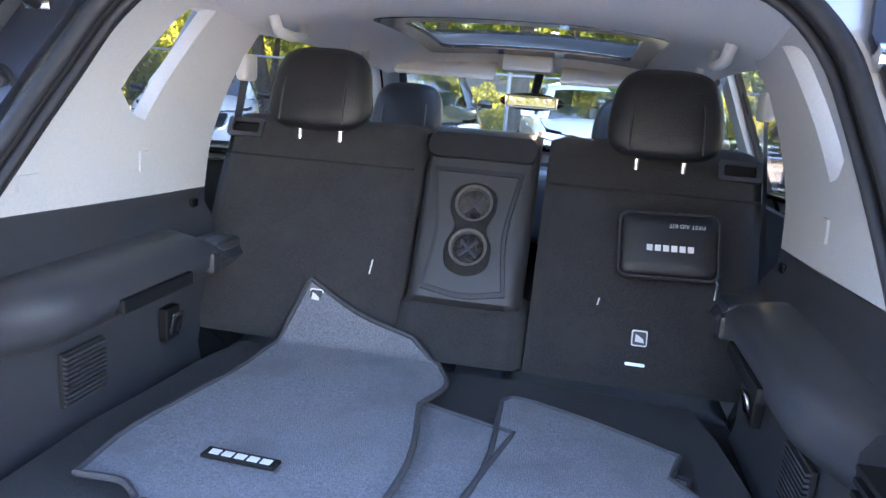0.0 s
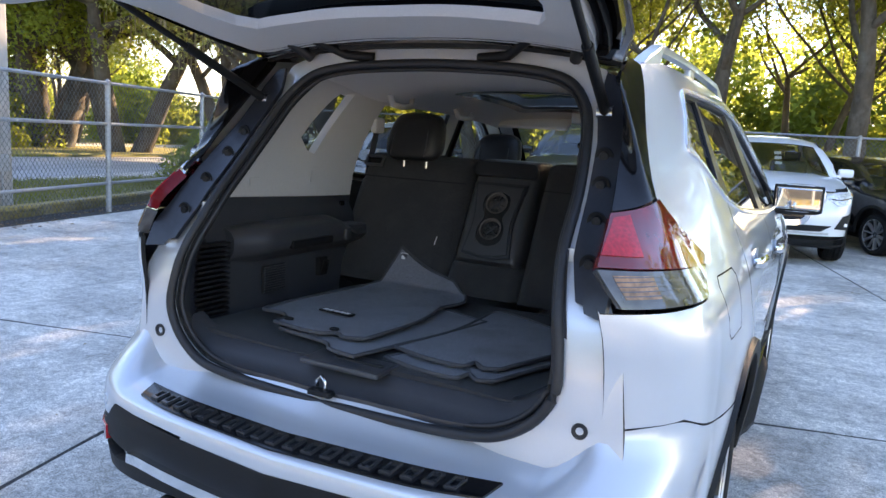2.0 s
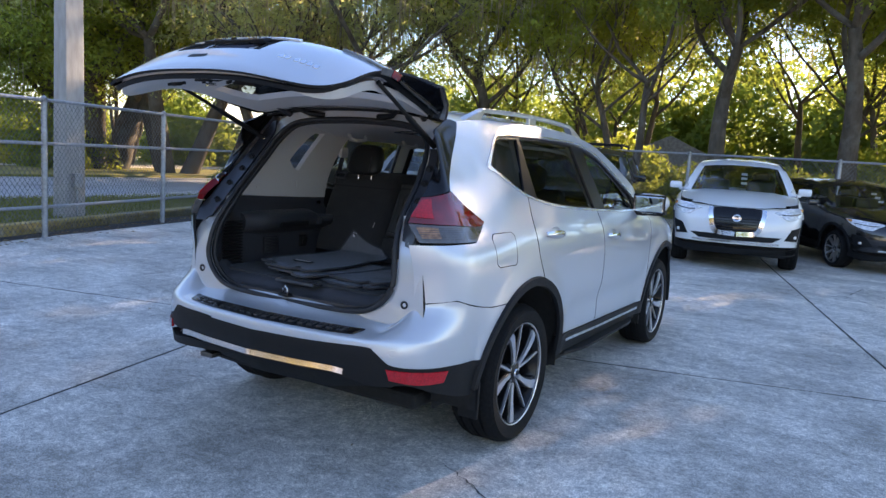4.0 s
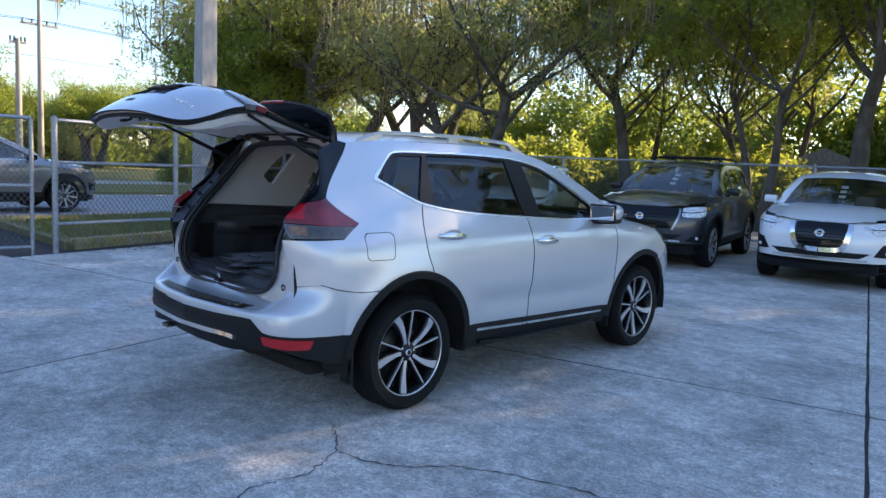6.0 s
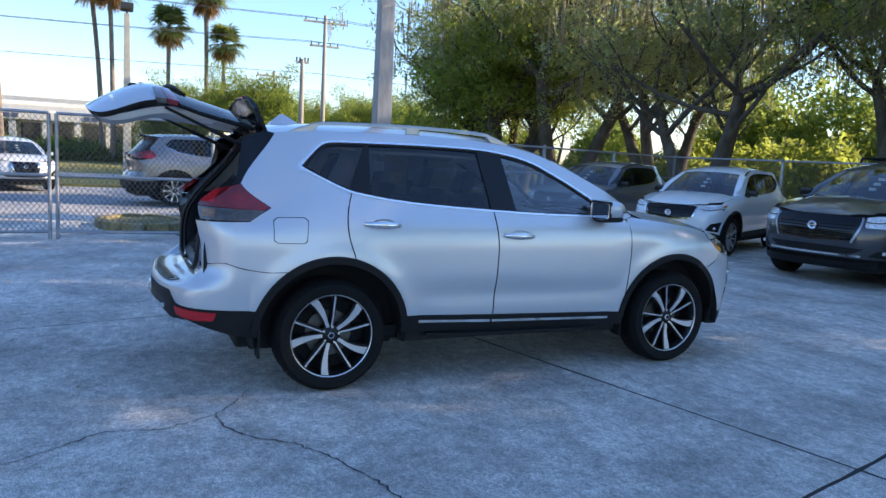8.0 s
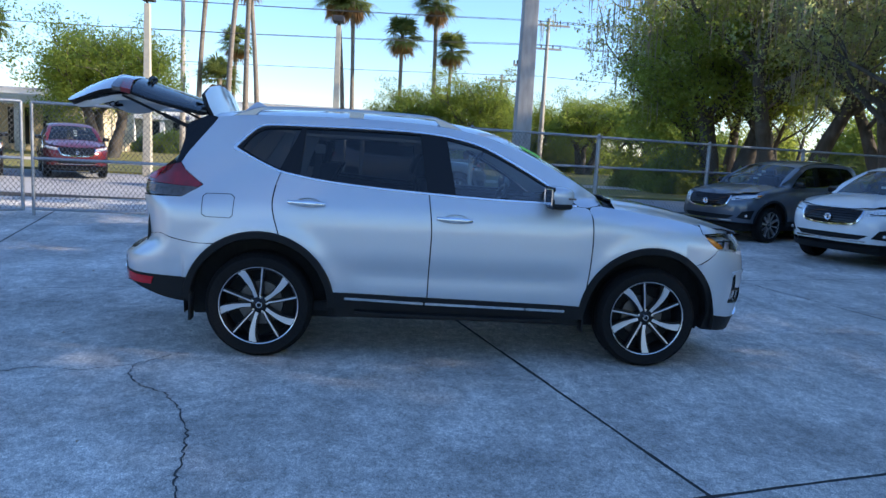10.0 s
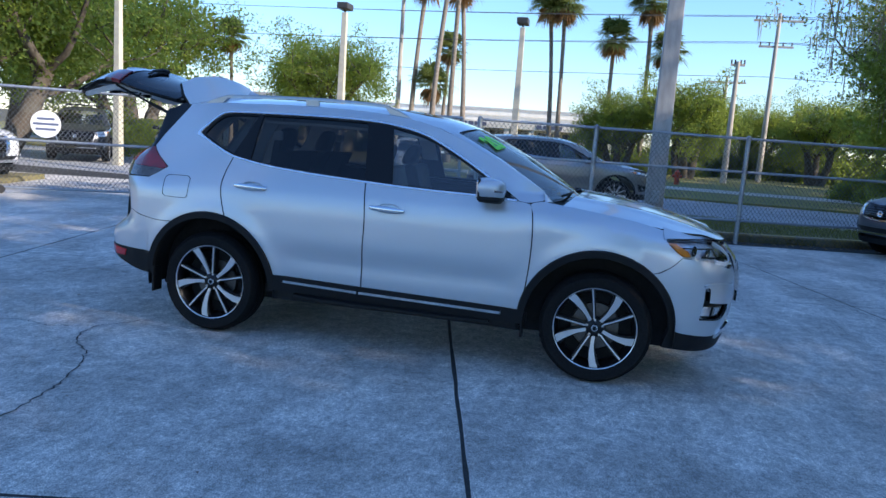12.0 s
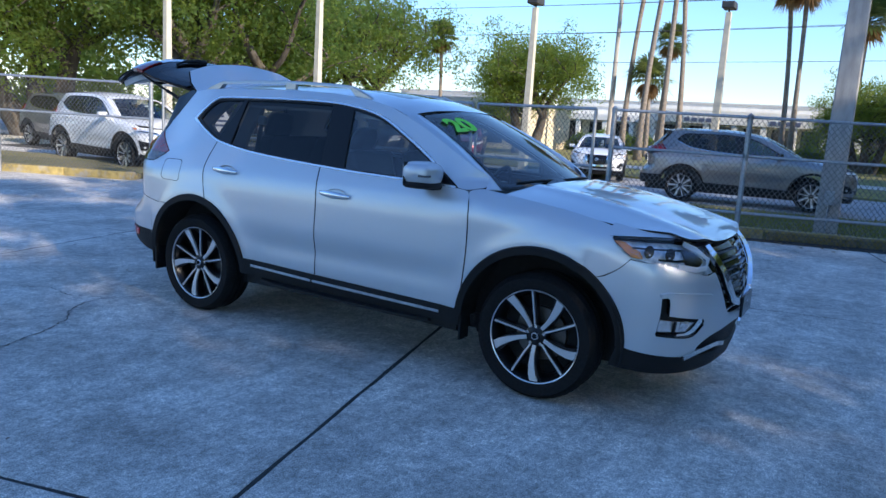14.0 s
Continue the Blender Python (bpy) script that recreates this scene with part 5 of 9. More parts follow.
bot_c = Curve1([p[0] for p in DLO_BOT][::-1], [p[1] for p in DLO_BOT][::-1])
dlo = loop2([(p[0], p[1]) for p in DLO_TOP], [(p[0], p[1]) for p in DLO_BOT], n=5)

# lower door skins
AR = 0.500
reardoor_edge = [(0.122, 1.262), (0.090, 1.16), (0.077, 1.059), (0.090, 0.965), (0.125, 0.852)]
a_end = math.degrees(math.asin((0.470 - 0.36) / AR))
rd = loop2([(u, bot_c(u) - 0.004) for u in (1.117, 0.741, 0.423, 0.221, 0.135)], [(p[0] + G, p[1]) for p in reardoor_edge], arch(0, AR + 0.002, 74, a_end), [(0.475, 0.470), (1.133 - G, 0.452)], [(1.133 - G, 0.455), (1.137 - G, 0.734), (1.140 - G, 0.927), (1.117 - G, 1.152)], n=5)
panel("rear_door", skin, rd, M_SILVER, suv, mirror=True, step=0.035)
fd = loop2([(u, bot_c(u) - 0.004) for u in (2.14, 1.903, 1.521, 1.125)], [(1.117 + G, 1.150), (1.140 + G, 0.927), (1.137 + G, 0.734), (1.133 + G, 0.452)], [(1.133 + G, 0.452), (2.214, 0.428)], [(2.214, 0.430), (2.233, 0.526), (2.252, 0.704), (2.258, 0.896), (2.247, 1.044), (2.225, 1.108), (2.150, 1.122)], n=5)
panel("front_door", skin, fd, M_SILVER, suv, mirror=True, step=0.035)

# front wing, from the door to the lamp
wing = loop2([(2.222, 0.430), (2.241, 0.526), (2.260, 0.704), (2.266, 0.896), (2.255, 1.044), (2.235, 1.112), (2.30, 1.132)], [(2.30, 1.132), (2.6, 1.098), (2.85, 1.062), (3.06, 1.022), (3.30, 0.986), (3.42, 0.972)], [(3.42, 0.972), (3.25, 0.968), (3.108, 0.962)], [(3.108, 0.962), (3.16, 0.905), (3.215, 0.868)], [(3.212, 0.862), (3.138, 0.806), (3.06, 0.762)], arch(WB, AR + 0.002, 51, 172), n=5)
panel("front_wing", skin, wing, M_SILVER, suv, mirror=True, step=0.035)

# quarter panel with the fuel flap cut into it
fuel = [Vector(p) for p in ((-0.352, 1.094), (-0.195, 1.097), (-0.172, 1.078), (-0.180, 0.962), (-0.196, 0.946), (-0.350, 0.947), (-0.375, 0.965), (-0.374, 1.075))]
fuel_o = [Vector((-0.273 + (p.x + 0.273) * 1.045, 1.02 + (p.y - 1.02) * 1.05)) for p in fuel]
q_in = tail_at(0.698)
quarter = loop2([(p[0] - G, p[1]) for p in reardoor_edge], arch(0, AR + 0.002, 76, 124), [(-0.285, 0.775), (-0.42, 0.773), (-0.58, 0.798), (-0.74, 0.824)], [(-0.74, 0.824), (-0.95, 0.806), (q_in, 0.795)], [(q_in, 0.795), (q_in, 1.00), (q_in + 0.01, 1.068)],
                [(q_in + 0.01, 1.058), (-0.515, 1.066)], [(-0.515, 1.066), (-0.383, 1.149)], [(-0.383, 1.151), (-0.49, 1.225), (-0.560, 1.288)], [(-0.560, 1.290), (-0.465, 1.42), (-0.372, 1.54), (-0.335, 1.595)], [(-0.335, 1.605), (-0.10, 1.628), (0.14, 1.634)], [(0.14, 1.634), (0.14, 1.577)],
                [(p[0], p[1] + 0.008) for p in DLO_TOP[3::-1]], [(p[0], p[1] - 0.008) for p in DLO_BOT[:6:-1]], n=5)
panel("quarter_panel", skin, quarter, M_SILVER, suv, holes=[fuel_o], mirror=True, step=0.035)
panel("fuel_flap", skin, fuel, M_SILVER, suv, step=0.035)

# roof edge and windscreen pillar
PILLAR = [(0.14, 1.634), (0.6, 1.642), (1.0, 1.634), (1.25, 1.612), (1.40, 1.588), (1.541, 1.556), (1.763, 1.470), (2.004, 1.355), (2.221, 1.240), (2.300, 1.190), (2.315, 1.145)]
pil = loop2(PILLAR, [(2.30, 1.136), (2.22, 1.120), (2.155, 1.124)], [(p[0] + 0.004, p[1] + 0.008) for p in DLO_TOP[::-1][:10]] + [(0.14, 1.579)], n=5)
panel("roof_side", skin, pil, M_SILVER, suv, mirror=True, step=0.03)

# window band: black pillars, glass, bright surround


def sunk(d):
    return lambda u, z: skin(u, z) - Vector((d, 0, d * 0.45))


def between(u0, u1, l0, l1, ins=0.016, n=8):
    """The window opening cut between two leaning lines."""
    ts = [k / n for k in range(n + 1)]
    lo, hi = [], []
    for t in ts:
        u = u0 + (u1 - u0) * t
        hi.append((u + l0 * (1 - t) + l1 * t, top_c(u + l0 * (1 - t) + l1 * t) - ins))
        lo.append((u, bot_c(u) + ins))
    return [Vector(p) for p in hi] + [Vector(p) for p in lo[::-1]]


glass_q = loop2([(-0.150, 1.410), (-0.10, 1.475), (-0.035, 1.530), (0.05, 1.548), (0.235, 1.555)], [(0.235, 1.555), (0.110, 1.280)], [(0.110, 1.280), (0.0, 1.325), (-0.15, 1.405)], n=5)
glass_r = between(0.245, 1.105, 0.02, -0.055)
glass_f = loop2([(1.235, 1.535), (1.30, 1.522), (1.48, 1.478), (1.692, 1.380), (1.88, 1.276)], [(1.88, 1.276), (1.955, 1.232), (1.965, 1.152)], [(1.96, 1.152), (1.521, 1.160), (1.300, 1.168)], n=5)
panel("window_band", sunk(0.006), dlo, M_PILLAR, suv, holes=[glass_q, glass_r, glass_f], mirror=True, step=0.03, thick=0.02)
for nm, g_, mt in (("quarter_glass", glass_q, M_GLASSD), ("rear_door_glass", glass_r, M_GLASSD), ("front_door_glass", glass_f, M_GLASSL)):
    for ob in panel(nm, sunk(0.014), g_, mt, suv, mirror=True, step=0.05, thick=0.004):
        ob.visible_shadow = False


def skin_normal(u, z, e=0.004):
    n = (skin(u, z + e) - skin(u, z - e)).cross(skin(u + e, z) - skin(u - e, z)) * -1
    n = n.normalized()
    return n if n.x > 0 else -n


def moulding(name, pts2, width, proud, mat, mirror=True, n=6, label=""):
    P = spline(pts2, n)
    ribbon(name, [skin(p.x, p.y) for p in P], [skin_normal(p.x, p.y) for p in P], width, proud, mat, suv, mirror, label)


moulding("window_chrome", DLO_TOP[::-1][1:], 0.017, 0.006, M_SATIN)
moulding("window_chrome", DLO_BOT, 0.017, 0.006, M_SATIN)
moulding("window_chrome", [DLO_BOT[-2], (-0.203, 1.404), DLO_TOP[1]], 0.017, 0.006, M_SATIN)

# cladding: arches, sills, chrome strip
moulding("arch_trim", arch(0, AR - 0.018, 4, 176, 30), 0.052, 0.012, M_CLAD, n=2)
moulding("arch_trim", arch(WB, AR - 0.018, 4, 176, 30), 0.052, 0.012, M_CLAD, n=2)
sill = loop2([(0.462, 0.468), (1.133, 0.449), (2.235, 0.424)], [(2.235, 0.424), (2.235, 0.335)], [(2.235, 0.335), (1.2, 0.345), (0.46, 0.362)], n=5)
panel("sill_cladding", skin, sill, M_CLAD, suv, mirror=True, lift=0.012, step=0.04, thick=0.04)
for sx in (1, -1):
    h = Heap()
    for k in range(13):
        y = 0.64 + 1.38 * k / 12
        wide = 0.05 * min(1.0, k / 1.5, (12 - k) / 1.5)
        x, z = skin(y, 0.36).x + 0.008, 0.342 - 0.012 * k / 12
        h.v += [(sx * (x - 0.03), y, z + 0.012), (sx * (x + wide), y, z), (sx * (x + wide), y, z - 0.016), (sx * (x - 0.03), y, z - 0.026)]
    for k in range(12):
        for j in range(4):
            h.f.append((4 * k + j, 4 * k + (j + 1) % 4, 4 * k + 4 + (j + 1) % 4, 4 * k + 4 + j))
    h.f += [(3, 2, 1, 0), (48, 49, 50, 51)]
    h.link("sill_lip", M_CLAD, suv, "black flared lip under the sill")
moulding("sill_chrome", [(0.570, 0.433), (1.108, 0.414)], 0.022, 0.022, M_CHROME)
moulding("sill_chrome", [(1.122, 0.414), (2.100, 0.394)], 0.022, 0.022, M_CHROME)
under = loop2([(0.46, 0.362), (2.24, 0.335)], [(2.24, 0.295), (0.46, 0.315)], n=2)
panel("sill_underside", sunk(0.05), under, M_CLAD, suv, mirror=True, step=0.06)

# inner shell behind the gaps, near-black to stand in for their shade
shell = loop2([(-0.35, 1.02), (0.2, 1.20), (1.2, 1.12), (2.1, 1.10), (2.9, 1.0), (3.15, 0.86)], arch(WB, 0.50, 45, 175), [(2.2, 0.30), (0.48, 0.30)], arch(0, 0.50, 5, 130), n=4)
panel("inner_shell", sunk(0.03), shell, M_WELL_SHADE, suv, mirror=True, step=0.08)
for cy in (0.0, WB):
    for sx in (1, -1):
        bm = bmesh.new()
        prev = None
        for k in range(25):
            a = radians(-8 + 196 * k / 24)
            y, z = cy + 0.49 * math.cos(a), 0.36 + 0.49 * math.sin(a)
            row = [bm.verts.new((sx * 0.885, y, z)), bm.verts.new((sx * 0.645, y, z))]
            if prev:
                bm.faces.new((prev[0], row[0], row[1], prev[1]))
            prev = row
        part("wheel_well", bm, M_WELL_SHADE, suv, smooth=True)
        bm = lathe([(0.001, 0.0), (0.50, 0.0)], 32)
        bmesh.ops.translate(bm, vec=(sx * 0.648, cy, 0.40), verts=bm.verts)
        bmesh.ops.bisect_plane(bm, geom=bm.verts[:] + bm.edges[:] + bm.faces[:], plane_co=(0, 0, 0.24), plane_no=(0, 0, -1), clear_outer=True)
        part("well_wall", bm, M_WELL_SHADE, suv)
part("underbody", boxed(-0.60, 0.60, -0.55, 3.25, 0.24, 0.32, bevel=0.02), M_WELL_SHADE, suv)
part("bulkhead", boxed(-0.62, 0.62, 2.25, 2.32, 0.3, 1.10), M_WELL_SHADE, suv)

# rear bumper
TC = -0.5 - TAIL_S[-1]


def tail_full(u, z):
    """The tail from one corner round to the other."""
    if u < TC:
        p = skin(2 * TC - u, z)
        return Vector((-p.x * LEFT, p.y, p.z))
    return skin(u, z)


def flip(pts, c_):
    return [(2 * c_ - p[0], p[1]) for p in pts[::-1]]


SHELF_Z = Curve1([0.53, 0.60, 0.635, 0.650, 0.665, 0.68, 0.72, 0.75, 0.77, 0.785, 0.80], [0.53, 0.60, 0.638, 0.652, 0.661, 0.665, 0.674, 0.681, 0.688, 0.704, 0.735])
SHELF_Y = Curve1([0.53, 0.60, 0.635, 0.650, 0.665, 0.68, 0.72, 0.75, 0.77, 0.785, 0.80], [0.0, 0.0, 0.0, 0.002, 0.010, 0.022, 0.062, 0.100, 0.150, 0.190, 0.222])


def tail_shelf(u, w):
    """The bumper's skin: a level step between the corners, whose shoulders run up to the seam."""
    v = 2 * TC - u if u < TC else u
    p = skin(v, w)
    s_ = -0.5 - v
    f_ = step01((s_ - 0.455) / 0.14)
    if f_ > 0:
        s_ = min(s_, TAIL_S[-1])
        q_ = Vector((float(np.interp(s_, TAIL_S, TAIL_A[:, 0])) * 0.99, float(np.interp(s_, TAIL_S, TAIL_A[:, 1])) + SHELF_Y(w), SHELF_Z(w)))
        p = p.lerp(q_, f_)
    return Vector((-p.x * LEFT, p.y, p.z)) if u < TC else p


top = [(-0.42, 0.767), (-0.58, 0.792), (-0.74, 0.818), (-0.86, 0.812), (-0.97, 0.800), (-1.15, 0.80), (TC, 0.80)]
low = [(-0.455, 0.53), (-0.62, 0.535), (-0.78, 0.540), (tail_at(0.715), 0.553), (tail_at(0.668), 0.578), (tail_at(0.628), 0.610), (tail_at(0.58), 0.625), (tail_at(0.3), 0.616), (TC, 0.611)]
arch_run = arch(0, AR + 0.002, 125.5, 152, 8)
rb_out = loop2(arch_run[::-1], top, flip(top, TC), [(2 * TC - a[0], a[1]) for a in arch_run], [(2 * TC + 0.455, 0.53)] + flip(low, TC)[1:], low[::-1][1:], n=4)
panel("rear_bumper", tail_shelf, rb_out, M_SILVER, suv, step=0.022)
cl_top = [(p[0], p[1] + 0.004) for p in low]
cl_low = [(-0.44, 0.365), (-0.60, 0.385), (-0.76, 0.430), (-0.90, 0.475), (-1.02, 0.462), (-1.12, 0.475), (-1.25, 0.488), (TC, 0.492)]
cl = loop2(cl_top, flip(cl_top, TC), flip(cl_low, TC), cl_low[::-1], n=4)
panel("rear_cladding", tail_full, cl, M_CLAD, suv, lift=0.004, step=0.04, thick=0.03)
val_top = [(-0.98, 0.470), (-1.10, 0.492), (-1.25, 0.500), (TC, 0.504)]
val_low = [(-0.98, 0.452), (-1.08, 0.445), (-1.2, 0.425), (-1.35, 0.402), (TC, 0.40)]
panel("rear_valance", lambda u, z: tail_full(u, z) + Vector((0, 0.012 + (0.50 - z) * 0.55, 0)), loop2(val_top, flip(val_top, TC), flip(val_low, TC), val_low[::-1], n=4), M_CLAD, suv, step=0.05, thick=0.03)
sk = [(tail_at(0.515), 0.513), (tail_at(0.44), 0.519), (tail_at(0.25), 0.516), (TC, 0.514)]
P = [Vector(p) for p in spline(sk, 8)] + [Vector((2 * TC - p.x, p.y)) for p in spline(sk, 8)[::-1][1:]]
ribbon("skid_chrome", [tail_full(p.x, p.y) + Vector((0, -0.006, 0)) for p in P], [Vector((0, -1, 0.15)).normalized()] * len(P), 0.030, 0.022, M_CHROME, suv, label="bright chrome skid strip")
for sx in (1, -1):
    f = (lambda u: u) if sx > 0 else (lambda u: 2 * TC - u)
    ref = loop2([(f(-0.70), 0.523), (f(-0.82), 0.531), (f(tail_at(0.685)), 0.543)], [(f(tail_at(0.70)), 0.497), (f(-0.85), 0.478), (f(-0.72), 0.474)], n=3)
    panel("reflector", tail_full, ref, M_REFL, suv, lift=0.010, step=0.05, label="red rear reflector")
    for us, zs in ((-0.97, 0.612), (-1.35, 0.575)):
        p = tail_full(f(us), zs)
        bm = lathe([(0.001, 0.0), (0.011, -0.001), (0.012, 0.006), (0.017, 0.006), (0.017, -0.004)], 20, axis="z")
        d = Vector((sx * (0.55 if us > -1.1 else 0.15), -1, 0)).normalized()
        bmesh.ops.transform(bm, matrix=Matrix.Translation(p - d * 0.002) @ d.to_track_quat("Z", "Y").to_matrix().to_4x4() @ pose(0, 0, 0, 180), verts=bm.verts)
        part("parking_sensor", bm, M_SILVER if us > -1.1 else M_CLAD, suv, smooth=True)
# step pad on the bumper: gloss black with embossed blocks
pe = tail_at(0.515)
st = loop2([(pe, 0.690), (tail_at(0.35), 0.679), (TC, 0.676)], [(TC, 0.676), (2 * TC - tail_at(0.35), 0.679), (2 * TC - pe, 0.690)], [(2 * TC - pe - 0.02, 0.742), (2 * TC - tail_at(0.3), 0.740), (TC, 0.740)], [(TC, 0.740), (tail_at(0.3), 0.740), (pe + 0.02, 0.742)], n=4)
panel("step_pad", tail_shelf, st, M_GLOSSB, suv, lift=0.006, step=0.025)
for k in range(19):
    u = TC + (k - 9) * 0.050
    o = loop2([(u - 0.018, 0.688 + 0.006 * abs(k - 9) / 9), (u + 0.010, 0.688 + 0.006 * abs(k - 9) / 9)], [(u + 0.018, 0.730), (u - 0.010, 0.730)], n=1)
    mz = (o[0].y + 0.730) / 2
    hin = [Vector((u + (p.x - u) * 0.66, mz + (p.y - mz) * 0.62)) for p in o]
    panel("step_rib", tail_shelf, o, M_STEPB, suv, holes=[hin], lift=0.013, step=0.02, thick=0.008)
part("tow_eye", boxed(-0.36, -0.28, -0.985, -0.85, 0.415, 0.44, bevel=0.008), M_DISC, suv)

# tail opening: painted flange, rubber seal
YR = Curve1([0.6, 0.72, 0.78, 0.88, 1.0, 1.15, 1.3, 1.45, 1.57, 1.65], [-0.79, -0.785, -0.778, -0.776, -0.758, -0.678, -0.547, -0.43, -0.365, -0.355])
CX = 0.028


def tail_plane(x, z):
    return Vector((x + CX, YR(z) + 0.10 * max(0, abs(x) - 0.42) ** 1.5, z))


open_half = [(0.0, 0.716), (0.2, 0.719), (0.37, 0.729), (0.46, 0.750), (0.53, 0.800), (0.568, 0.87), (0.566, 0.95), (0.549, 1.05), (0.530, 1.15), (0.520, 1.28), (0.500, 1.40), (0.472, 1.49), (0.41, 1.555), (0.30, 1.582), (0.15, 1.592), (0.0, 1.596)]
opening = spline(open_half[:-1] + [(-p[0], p[1]) for p in open_half[::-1][:-1]], 4, closed=True)
fl_half = [(0.0, 0.745), (0.3, 0.748), (0.50, 0.748), (0.70, 0.738), (0.722, 0.79), (0.696, 0.98), (0.655, 1.06), (0.600, 1.15), (0.583, 1.27), (0.568, 1.40), (0.548, 1.50), (0.50, 1.585), (0.40, 1.622), (0.2, 1.636), (0.0, 1.638)]
flange = [Vector(p) for p in fl_half[:-1]] + [Vector((-p[0], p[1])) for p in fl_half[::-1][:-1]]
op_in = [Vector((p.x * 0.985, 1.15 + (p.y - 1.15) * 0.985)) for p in opening]
fl_low = [Vector((p.x, p.y - (0.05 if p.y < 0.8 else 0.0))) for p in flange]
panel("tail_flange", tail_plane, fl_low, M_SILVER, suv, holes=[op_in], step=0.03, thick=0.03, inward=(0, 1, 1.1))


def tube_obj(name, path, r, mat, parent, sides=8, closed=False, label=""):
    h_ = Heap()
    pts_ = list(path) + ([path[0]] if closed else [])
    h_.tube(pts_, r, sides, cap=not closed)
    return h_.link(name, mat, parent, label, smooth=True, auto=60)


tube_obj("tail_seal", [tail_plane(p.x, p.y) + Vector((0, -0.012, 0)) for p in opening], 0.0125, M_SEAL, suv, 8, True, "black rubber tailgate seal")
tube_obj("tail_seal_lip", [tail_plane(p.x * 0.968, 1.15 + (p.y - 1.15) * 0.968) + Vector((0, 0.012, 0)) for p in opening], 0.007, M_SEAL, suv, 8, True)
for sx in (1, -1):
    b_ = tail_plane(sx * 0.625, 0.792)
    bm = lathe([(0.001, 0.0), (0.008, -0.004), (0.009, 0.002), (0.018, 0.004), (0.018, 0.0)], 18, axis="z")
    bmesh.ops.transform(bm, matrix=Matrix.Translation(b_) @ pose(0, 0, 0, 90), verts=bm.verts)
    part("buffer", bm, M_SEAL, suv, smooth=True)

# tail lamps, pillar trim
for sx in (1, -1):
    surf = skin if sx > 0 else (lambda u, z: Vector((-LEFT * skin(u, z).x, skin(u, z).y, z)))
    li = tail_at(0.735)
    red = loop2([(-0.392, 1.150), (-0.49, 1.220), (-0.562, 1.282)], [(-0.562, 1.282), (-0.68, 1.268), (li + 0.055, 1.250)], [(li + 0.055, 1.250), (li, 1.148)], [(li, 1.150), (-0.62, 1.140), (-0.44, 1.131), (-0.392, 1.148)], n=4)
    lamp = panel("tail_lamp", surf, red, M_REDL, suv, lift=0.006, step=0.03, thick=0.03, label="red and smoked tail lamp")
    smk = loop2([(-0.410, 1.129), (-0.60, 1.136), (li, 1.145)], [(li, 1.145), (li + 0.02, 1.070)], [(li + 0.02, 1.070), (-0.512, 1.070)], [(-0.512, 1.070), (-0.410, 1.131)], n=4)
    panel("indicator_lens", surf, smk, M_SMOKE, lamp, lift=0.005, step=0.03, thick=0.03, label="smoked clear indicator lens")
    inn = loop2([(li + 0.014, 1.172), (li + 0.135, 1.168)], [(li + 0.120, 1.246), (li + 0.060, 1.240)], n=1)
    panel("lens_panel", surf, inn, M_REFL, lamp, lift=0.009, step=0.03, thick=0.004, label="brighter red inner lens")
    blb = loop2([(li + 0.040, 1.088), (li + 0.145, 1.088)], [(li + 0.150, 1.132), (li + 0.030, 1.134)], n=1)
    panel("indicator_bulb", surf, blb, M_BULB, lamp, lift=0.0065, step=0.02, thick=0.004, label="amber indicator behind clear ribs")
    for k in range(6):
        z = 1.084 + 0.009 * k
        rib_ = loop2([(li + 0.03, z), (-0.50, z)], [(-0.50, z + 0.002), (li + 0.03, z + 0.002)], n=1)
        panel("lens_rib", surf, rib_, M_SMOKE, lamp, lift=0.0080, step=0.03, thick=0.003)
    trim = loop2([(-0.564, 1.290), (-0.465, 1.425), (-0.372, 1.545), (-0.335, 1.600)], [(-0.335, 1.600), (-0.38, 1.610), (-0.43, 1.60)], [(-0.42, 1.60), (-0.60, 1.52), (-0.78, 1.40), (li + 0.065, 1.262)], [(li + 0.065, 1.256), (-0.68, 1.274), (-0.564, 1.288)], n=4)
    panel("pillar_trim", surf, trim, M_GLOSSB, suv, lift=0.002, step=0.03, label="gloss black pillar trim")
    # black applique inside the closed tailgate's edge, with bolts
    app = [Vector((sx * x, z)) for x, z in ((0.585, 1.065), (0.605, 1.06), (0.612, 1.045), (0.658, 1.04), (0.662, 1.10), (0.645, 1.16), (0.635, 1.25), (0.622, 1.32), (0.597, 1.42), (0.57, 1.52), (0.54, 1.565), (0.51, 1.575), (0.50, 1.50), (0.528, 1.40), (0.545, 1.27), (0.557, 1.15))]
    a_ = panel("pillar_applique", lambda x, z: Vector((x + CX, YR(z) - 0.018 - 0.5 * max(0, abs(x) - 0.6), z)), app, M_APPL, suv, lift=0.004, step=0.04, inward=(0, 1, 1.1), label="glossy dark pillar cover with bolts")
    for x, z in ((0.596, 1.141), (0.584, 1.228), (0.568, 1.305), (0.555, 1.37)):
        bm = lathe([(0.001, 0.004), (0.010, 0.004), (0.012, 0.0), (0.013, -0.003), (0.018, 0.0), (0.021, 0.002), (0.023, -0.002)], 20, axis="z")
        bmesh.ops.transform(bm, matrix=Matrix.Translation((sx * x + CX, YR(z) - 0.026, z)) @ pose(0, 0, 0, 90), verts=bm.verts)
        part("bolt", bm, M_CLAD, a_, smooth=True)

# roof
ZC = Curve1([-0.45, -0.2, 0.2, 0.7, 1.1, 1.4, 1.56, 1.68, 1.76], [1.640, 1.676, 1.698, 1.704, 1.690, 1.655, 1.622, 1.588, 1.562])
